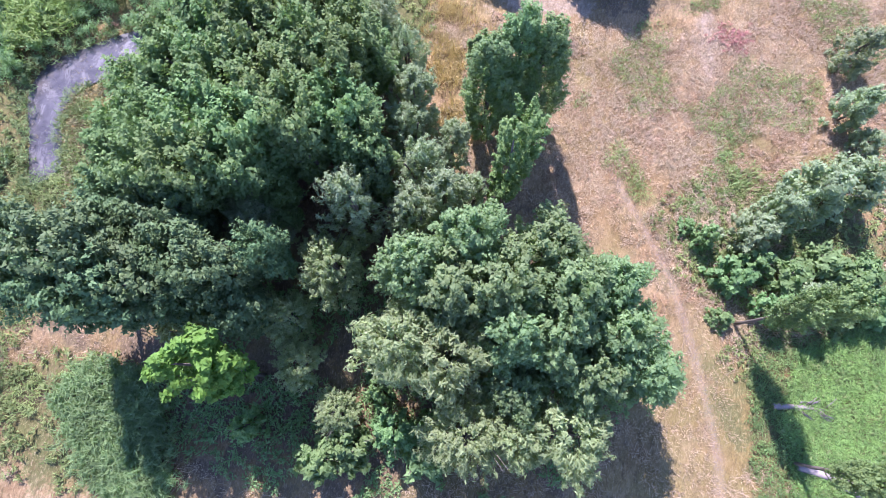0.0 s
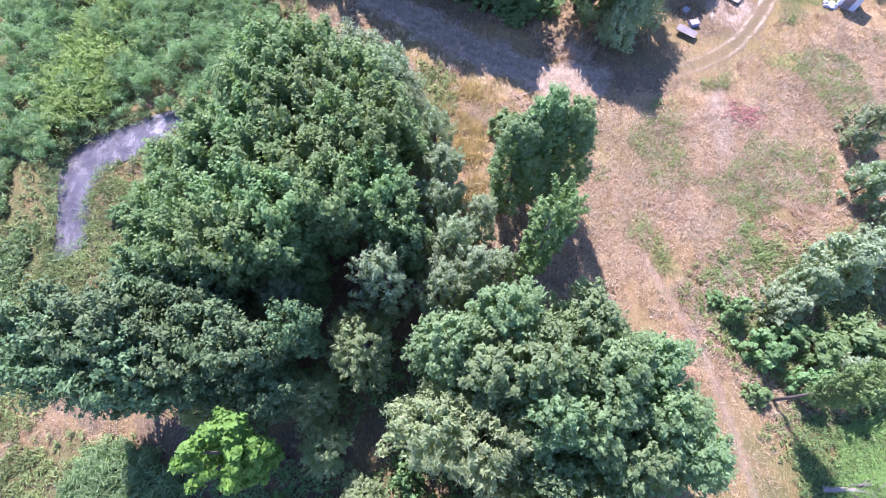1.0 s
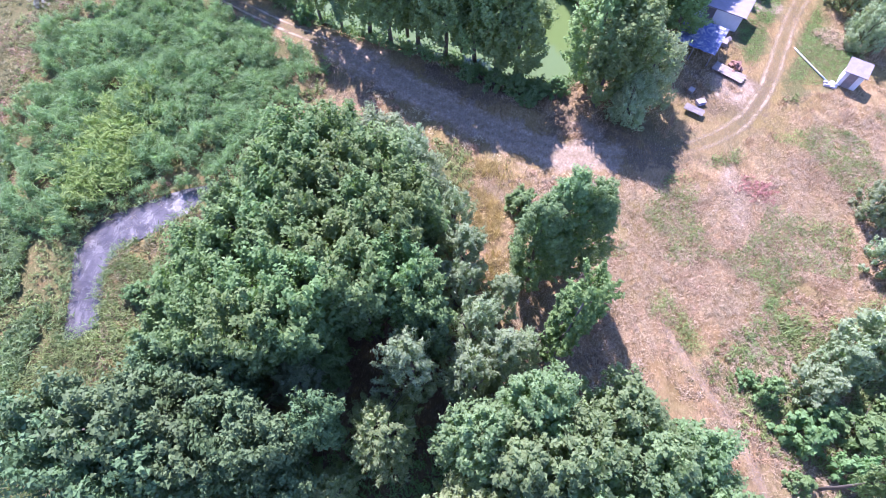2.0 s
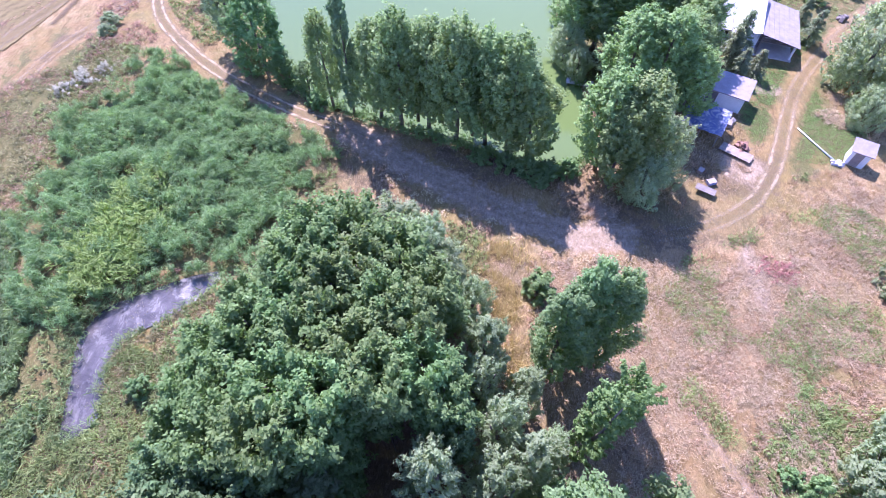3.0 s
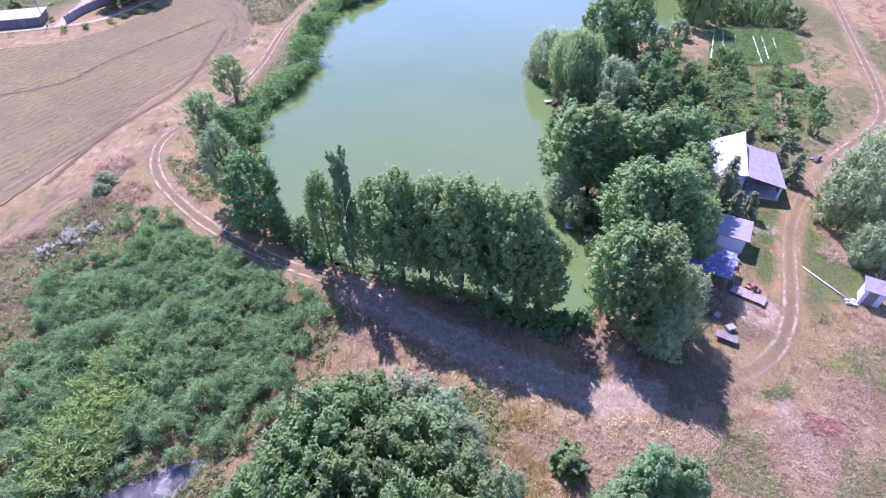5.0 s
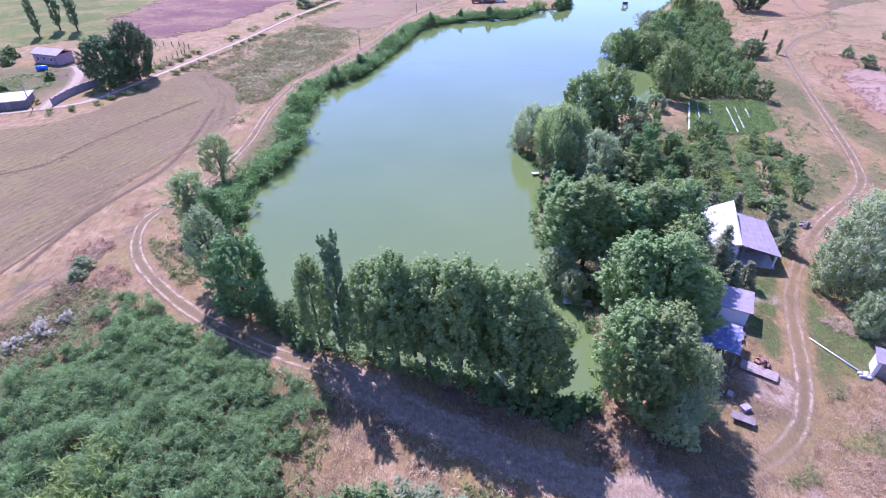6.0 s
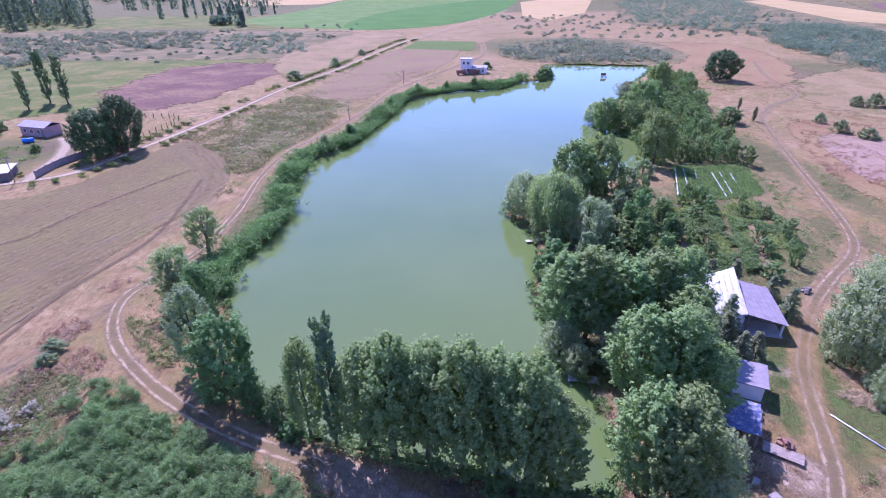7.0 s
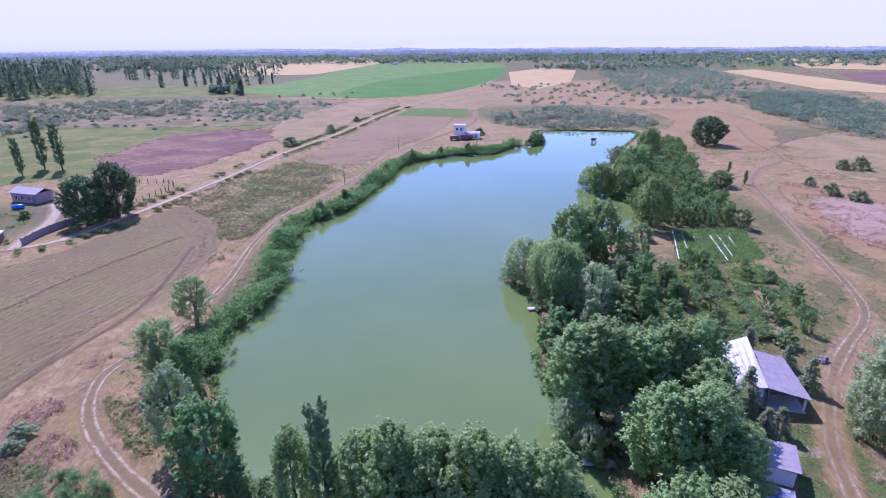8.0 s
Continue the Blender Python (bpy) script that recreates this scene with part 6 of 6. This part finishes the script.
tussocks(MEADOW_RING, 420, 0.32, 0.5, 30, (0.30, 0.06), RUST, "rust-brown tussocks in the dry meadow", 0.1, 85.5)
tussocks([(20, 16), (24, 6), (32, 12), (34, 20), (28, 26), (22, 22)], 260, 0.42, 0.55, 36, (0.32, 0.08), HERB, "green tussocks beside the footpath", -0.2, 86.5)
tussocks([(-32, 52), (-22, 47), (-14, 40), (-6, 33), (4, 33), (16, 29), (8, 34), (-4, 38.5), (-16, 45), (-28, 52.5)], 420, 0.55, 0.6, 38, (0.34, 0.07), STRAW, "dead weeds on the dam's dry foot", -0.3, 87.5)
tussocks([(-32, 52), (-22, 47), (-14, 40), (-6, 33), (4, 33), (8, 34), (-4, 38.5), (-16, 45), (-28, 52.5)], 260, 0.5, 0.55, 34, (0.32, 0.07), RUST, "rust-brown dead weeds on the dam's foot", -0.2, 88.5)
tussocks(STRAW_HEAP, 60, 0.6, 0.6, 46, (0.4, 0.06), STRAW, "heap of old straw beside the lawn", -0.9, 92.5, "straw_heap")
tussocks(VERGE, 800, 0.9, 1.1, 34, (0.5, 0.16), HERB, "olive hummocks of weeds beside the lane", -0.1, 89.5)
tussocks([(-44, 22), (-40, 26), (-31, 29), (-27, 32), (-31, 33), (-42, 28), (-46, 23)], 260, 0.8, 0.5, 40, (0.5, 0.06), RUST, "brown dead reeds above the pool", -0.9, 90.5, "dead_reeds")
tussocks([(-36, 12), (-30, 8), (-22, 10), (-20, 20), (-26, 29), (-31, 26), (-37, 20)], 420, 0.6, 0.6, 40, (0.4, 0.07), OLIVE_WEED, "olive grass hummocks between pool and wood", -0.4, 91.5)
k = G.integers(0, len(MAIN_ROAD), 5000)
d = np.gradient(MAIN_ROAD, axis=0)
d /= np.linalg.norm(d, axis=1)[:, None]
off = np.where(G.uniform(size=5000) < 0.5, -1, 1) * (3.2 + np.abs(G.normal(size=5000)) * 1.5)
p = np.concatenate([MAIN_ROAD[k] + np.stack([-d[k, 1], d[k, 0]], 1) * off[:, None], np.zeros((5000, 1))], 1)
p = clumpy(p[(p[:, 1] > 120) & (p[:, 1] < 430)], 0.1, -0.1, 57.5)
stuff("verge_weeds", *sprays(p, 0.9, 0.8, 14, (0.6, 0.24), G), HERB, "olive weeds along both sides of the gravel road", "weeds")
stand(DUSTY, [(-58.6, 57.2, 1.4, 1.8), (-60.6, 54.8, 1.1, 1.5), (-56.8, 59.6, 1.0, 1.3), (-59.8, 59.0, 0.8, 1.0)], "whitish shrubs on the slope")
stand(SHRUB, [(-148, 186, 3.6, 3.0), (-144, 178, 2.6, 2.4), (-138, 160, 2.2, 2.2), (-128, 152, 1.8, 2.0), (-121, 162, 2.4, 1.8), (-111, 203, 2, 1.8)], "farmyard bushes")

ring = np.array([(-75, 60), (-70.7, 82), (-66.5, 103), (-62, 116), (-59.5, 130), (-65, 150), (-76, 165), (-83, 165), (-90, 144), (-98, 129), (-120, 119), (-120, 60)])
a, b = np.meshgrid(np.arange(-60, 190, 0.9), np.arange(-140, 10, 1.15))
a, b = a.ravel() + G.normal(size=a.size) * 0.3, b.ravel() + G.normal(size=a.size) * 0.12
c, s = math.cos(radians(65)), math.sin(radians(65))
p = np.stack([a * c + b * s, a * s - b * c - 0.0, np.zeros(a.size)], 1)
p = p[inside(ring, p[:, 0], p[:, 1])]
p = clumpy(p, 0.08, -0.25, 15.5)
stuff("stubble_rows", *blades(p, 0.13, 0.3, 5, 0.09, G, 1.6), STRAW, "short cut straw standing in rows", "stubble")


def blobs(pts, h, r, count, leaf, rng):
    """Bushes of a few dozen leaf sprays each."""
    n = len(pts)
    off = rng.normal(size=(n, count, 3))
    off /= np.linalg.norm(off, axis=2)[..., None]
    off *= rng.uniform(0.5, 1, (n, count, 1))
    off[..., 2] = np.abs(off[..., 2])
    k = rng.uniform(0.6, 1.4, (n, 1, 1))
    c = (pts[:, None, :] + off * k * np.array([r, r, h])).reshape(-1, 3)
    return leaf_tris(c, leaf, leaf * 0.7, rng, 0.4)


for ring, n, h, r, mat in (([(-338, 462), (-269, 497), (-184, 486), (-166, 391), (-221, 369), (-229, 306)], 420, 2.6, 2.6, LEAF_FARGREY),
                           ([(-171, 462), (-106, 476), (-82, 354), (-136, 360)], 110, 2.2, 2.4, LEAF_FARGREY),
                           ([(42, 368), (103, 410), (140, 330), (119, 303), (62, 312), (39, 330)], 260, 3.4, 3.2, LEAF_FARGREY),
                           ([(200, 547), (281, 850), (621, 1285), (420, 720), (307, 532), (239, 434)], 900, 5.0, 4.5, LEAF_FAR_HAZE),
                           ([(216, 256), (330, 383), (350, 495), (290, 503), (227, 378), (212, 300)], 560, 4.6, 3.8, LEAF_FAR_HAZE),
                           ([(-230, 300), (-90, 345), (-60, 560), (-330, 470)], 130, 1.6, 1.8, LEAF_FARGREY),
                           ([(70, 420), (330, 420), (400, 640), (60, 640)], 220, 2.2, 2.3, LEAF_FAR_HAZE)):
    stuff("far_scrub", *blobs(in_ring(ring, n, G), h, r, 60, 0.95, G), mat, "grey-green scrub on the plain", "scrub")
stand(GREYSHRUB, [(155.7, 199, 4.5, 3.6), (150, 200, 3.6, 2.8), (119.3, 167, 3.6, 3.2), (120.5, 178, 3, 2.2), (123, 160, 3, 3.2), (-69.6, 270, 4, 4.5), (-56, 308, 4, 3.4),
                  (-46, 350, 3, 3), (-61, 71, 1.6, 1.8), (-60.4, 68.2, 1.4, 1.5)], "bushes on the dry land")


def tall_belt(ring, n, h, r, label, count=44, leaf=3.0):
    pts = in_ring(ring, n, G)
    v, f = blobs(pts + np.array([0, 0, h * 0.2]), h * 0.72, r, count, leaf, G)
    return stuff("far_trees", v, f, LEAF_FAR_HAZE, label, "trees")


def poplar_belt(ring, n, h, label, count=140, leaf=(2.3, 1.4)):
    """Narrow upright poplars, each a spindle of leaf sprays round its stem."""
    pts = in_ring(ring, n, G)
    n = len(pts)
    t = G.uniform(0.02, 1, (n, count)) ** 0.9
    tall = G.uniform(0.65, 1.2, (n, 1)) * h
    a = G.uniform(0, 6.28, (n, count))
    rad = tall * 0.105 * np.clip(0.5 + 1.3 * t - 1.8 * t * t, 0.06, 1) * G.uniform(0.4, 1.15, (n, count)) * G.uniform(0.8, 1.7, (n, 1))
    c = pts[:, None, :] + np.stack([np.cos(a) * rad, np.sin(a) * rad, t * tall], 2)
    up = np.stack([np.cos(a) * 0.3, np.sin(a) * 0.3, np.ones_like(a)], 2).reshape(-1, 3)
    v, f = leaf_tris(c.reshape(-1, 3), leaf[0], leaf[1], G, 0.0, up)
    return stuff("far_trees", v, f, LEAF_FAR_HAZE, label, "trees")


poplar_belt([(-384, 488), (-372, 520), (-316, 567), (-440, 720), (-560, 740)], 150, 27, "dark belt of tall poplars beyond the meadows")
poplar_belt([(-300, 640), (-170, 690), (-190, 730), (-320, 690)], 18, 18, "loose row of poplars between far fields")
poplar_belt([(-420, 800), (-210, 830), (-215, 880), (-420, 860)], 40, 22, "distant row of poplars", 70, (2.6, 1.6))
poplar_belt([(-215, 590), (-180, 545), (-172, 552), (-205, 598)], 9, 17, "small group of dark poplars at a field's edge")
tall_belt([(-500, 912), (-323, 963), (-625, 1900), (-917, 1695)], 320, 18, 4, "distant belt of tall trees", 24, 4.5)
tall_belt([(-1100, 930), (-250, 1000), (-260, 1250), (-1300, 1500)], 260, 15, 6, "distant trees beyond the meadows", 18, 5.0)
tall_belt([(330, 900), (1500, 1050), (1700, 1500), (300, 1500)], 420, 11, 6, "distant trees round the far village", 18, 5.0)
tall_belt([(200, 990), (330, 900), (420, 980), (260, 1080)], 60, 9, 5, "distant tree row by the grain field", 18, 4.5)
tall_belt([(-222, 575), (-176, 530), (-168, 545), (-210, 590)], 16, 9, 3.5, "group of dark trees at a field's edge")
tall_belt([(-1500, 1300), (1700, 1300), (2100, 1950), (-2100, 1950)], 1300, 13, 13, "woods on the horizon, haze tinted into their leaves", 20, 6.5)
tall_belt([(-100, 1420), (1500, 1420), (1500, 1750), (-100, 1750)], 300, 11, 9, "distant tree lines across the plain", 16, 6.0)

edge = np.repeat(POOL, 4, axis=0)
edge = edge + (edge - POOL.mean(0)) * 0.02 + G.normal(size=edge.shape) * 0.4
p = np.concatenate([edge, np.full((len(edge), 1), -0.35)], 1)
stuff("pool_reeds", *sprays(p, 0.75, 0.55, 16, (0.5, 0.07), G), REED, "short reeds fringing the muddy pool", "reeds")
p = np.concatenate([POOL[G.integers(0, len(POOL), 60)] * 0.6 + POOL[G.integers(0, len(POOL), 60)] * 0.4, np.full((60, 1), -0.42)], 1)
p = p[inside(POOL, p[:, 0], p[:, 1])]
stuff("pool_stalks", *blades(p, 0.35, 0.15, 5, 0.05, G), STRAW, "dead stalks standing in shallow water", "reeds")


def build_distance():
    """A glowing ring painted as the pale sky over the horizon, and a faint far ridge before it."""
    m = Nodes("pale_horizon_sky")
    z = m.node("ShaderNodeSeparateXYZ")
    m.link(m.position(), z.inputs[0])
    e = m.node("ShaderNodeEmission")
    # glow colour of the sky ring, with haze painted in towards its foot
    m.link(m.ramp(m.math("DIVIDE", z.outputs[2], 640.0), [(0.0, (0.30, 0.335, 0.38)), (0.03, (0.405, 0.425, 0.43)), (0.16, (0.445, 0.452, 0.435)), (1.0, (0.46, 0.465, 0.44))]), e.inputs[0])
    m.link(e.outputs[0], m.out.inputs[0])
    n = 96
    verts = [(4780 * math.sin(k / n * 2 * math.pi), 4780 * math.cos(k / n * 2 * math.pi), h) for h in (-5.0, 640.0) for k in range(n)]
    ob = new("backdrop", mesh_of("backdrop", verts, [(k, (k + 1) % n, n + (k + 1) % n, n + k) for k in range(n)], m.mat))
    tagged(ob, "pale lavender sky above the horizon", "backdrop", kind="structure")
    # woods and villages too far to shift, glowing with painted haze, paler each line
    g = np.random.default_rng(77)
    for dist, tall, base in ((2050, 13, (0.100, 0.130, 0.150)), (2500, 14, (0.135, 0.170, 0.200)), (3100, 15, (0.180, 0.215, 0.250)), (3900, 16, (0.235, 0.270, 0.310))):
        m = Nodes("haze_painted_treeline")
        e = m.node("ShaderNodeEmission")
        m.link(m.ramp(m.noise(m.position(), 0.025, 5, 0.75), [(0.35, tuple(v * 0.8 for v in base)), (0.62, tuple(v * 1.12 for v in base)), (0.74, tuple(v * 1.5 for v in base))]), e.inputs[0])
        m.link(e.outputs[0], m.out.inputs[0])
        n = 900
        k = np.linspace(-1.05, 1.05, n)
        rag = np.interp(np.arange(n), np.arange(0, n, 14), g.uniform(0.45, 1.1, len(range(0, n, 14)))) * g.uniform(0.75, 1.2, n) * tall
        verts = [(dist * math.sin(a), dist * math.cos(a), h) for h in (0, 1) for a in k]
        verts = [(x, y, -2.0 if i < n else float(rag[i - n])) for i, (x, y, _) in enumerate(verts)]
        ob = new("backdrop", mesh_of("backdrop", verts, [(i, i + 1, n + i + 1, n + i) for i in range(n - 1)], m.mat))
        tagged(ob, "line of distant woods with blue-grey haze in its glow", "backdrop", kind="structure")
    xs = np.linspace(-1500, 4200, 60)
    crest = 30 + 70 * np.exp(-((xs - 2300) / 1300) ** 2) + 14 * np.sin(xs * 0.006) + 8 * np.sin(xs * 0.017)
    verts = [(x, 4600 - abs(x) * 0.33, -5.0) for x in xs] + [(x, 4600 - abs(x) * 0.33, float(c)) for x, c in zip(xs, crest * np.clip((xs + 1500) / 1500, 0, 1))]
    n = len(xs)
    # the ridge is one flat glow, its haze put into the colour
    m = Nodes("haze_painted_ridge")
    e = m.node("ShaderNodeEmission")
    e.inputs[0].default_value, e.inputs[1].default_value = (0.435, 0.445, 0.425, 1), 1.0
    m.link(e.outputs[0], m.out.inputs[0])
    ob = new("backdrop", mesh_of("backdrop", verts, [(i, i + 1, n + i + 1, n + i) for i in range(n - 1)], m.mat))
    return tagged(ob, "faint mountain ridge glowing in a flat haze colour", "backdrop", kind="structure")


build_distance()

# ---- garden and orchard ----
thicket = np.array([(55, 143), (74, 139), (79, 160), (88, 190), (100, 222), (112, 254), (100, 262), (88, 236), (74, 206), (62, 182), (57, 160)], float)
grown = []
for q in FILL.uniform((54, 138), (113, 263), (6000, 2)):
    if len(grown) < 165 and inside(thicket, q[:1], q[1:])[0] and all(np.hypot(*(q - o)) > 2.9 for o in grown):
        grown.append(q)
for x, y in grown:
    FRUIT.plant(float(x), float(y), float(FILL.uniform(3.6, 6.4)), float(FILL.uniform(1.5, 2.4)), "orchard trees")
for x, y in [(30, 84), (32, 90), (29, 96), (34, 100), (31, 106), (40, 92), (41.5, 97), (43, 102), (45, 108), (50, 92), (52, 97), (55, 108), (57, 112), (60, 108), (50, 113), (53, 88),
             (56, 93), (27, 89), (25, 82), (28, 79), (34, 112), (36, 118), (40, 122), (47, 84.5), (58, 98)]:
    FRUIT.plant(x, y, RNG.uniform(2.4, 4.2), RNG.uniform(1.1, 1.9), "garden trees")
for k in range(30):
    x, y = RNG.uniform(24, 60), RNG.uniform(82, 124)
    if not inside(POND, np.array([x]), np.array([y]))[0] and not (44 < x < 75 and y > 116) and math.hypot(x - 51, y - 95) > 4 and x - 0.8 * (y - 82) < 30:
        FRUIT.plant(x, y, RNG.uniform(2.2, 4.6), RNG.uniform(1.2, 2.1), "garden trees")
p = G.uniform((27, 82, -0.05), (62, 120, -0.04), (12000, 3))
p = p[inside(np.array([(27, 86), (34, 83), (45, 86), (58, 92), (62, 104), (66, 118), (52, 112), (44, 117), (34, 110), (28, 100)]), p[:, 0], p[:, 1])]
row = (p[:, 0] * 0.93 - p[:, 1] * 0.37) % 4.2
p = p[(row < 3.1 + 1.4 * np.sin(p[:, 0] * 0.9) * np.sin(p[:, 1] * 0.7)) & (distance(np.linspace((54.5, 103.3), (48, 87), 3), p[:, 0], p[:, 1]) > 1.3)]
p = clumpy(p, 0.13, -0.45, 6.6)
tall = 0.5 + 1.0 * np.clip(np.array([noise.noise(Vector((a * 0.15, b * 0.15, 2.0))) for a, b in p[:, :2]]) + 0.3, 0, 1)
patchy = np.array([noise.noise(Vector((a * 0.12, b * 0.12, 7.0))) for a, b in p[:, :2]]) > 0.02
stuff("garden_crops", *sprays(p[patchy], tall[patchy], 0.45, 14, (0.42, 0.16), G, 0.5), REED_BRIGHT, "rows of tall leafy garden crops", "crops")
stuff("garden_grass", *sprays(p[~patchy], tall[~patchy] * 0.6, 0.5, 14, (0.36, 0.10), G, 0.5), YELLOW_REED, "yellow-green grass and herbs between the garden rows", "grass")
stand(GREENCOLUMN, [(27.5, 93, 7, 1.3), (29.2, 96.5, 7.6, 1.3), (28.4, 101, 6.8, 1.4), (31.8, 104, 7.4, 1.3), (33.6, 108, 7, 1.4), (30.4, 89, 6.2, 1.2), (36.5, 104.5, 5.6, 1.1), (35.6, 99, 5.2, 1.1)], "young poplars of the garden")
p = G.uniform((44, 117, -0.05), (74, 139, -0.04), (3000, 3))
p = p[inside(np.array([(55, 141), (73, 138), (67, 120), (52, 112), (46, 117)]), p[:, 0], p[:, 1])]
stuff("vegetable_bed", *blades(p, 0.5, 0.25, 10, 0.22, G, 0.9), LEAF_FRUIT, "leafy green vegetable beds", "vegetables")
FILM = plain_material("white_mulch_film", (0.55, 0.55, 0.53), 0.25, 2.0, 0.5)
for a, b in (((54.2, 137.6), (46.9, 119.5)), ((55.9, 136.6), (51.6, 125)), ((58.2, 135), (56, 129.5)), ((61.7, 133.6), (57.2, 118)), ((63.7, 133.5), (59.5, 120)), ((66, 133), (63.8, 126))):
    strip("mulch_film", np.linspace(a, b, 9), 0.14, 0.25, FILM, "strip of white mulch film between vegetable beds", "mulch film")
strip("bare_bed", np.linspace((54.5, 103.3), (48, 87), 9), 1.1, 0.03, BROWNFIELD, "bare reddish garden bed", "bed")
strip("bare_bed", np.linspace((38.5, 97.5), (35.5, 90.6), 6), 0.9, 0.03, BROWNFIELD, "bare reddish garden bed", "bed")
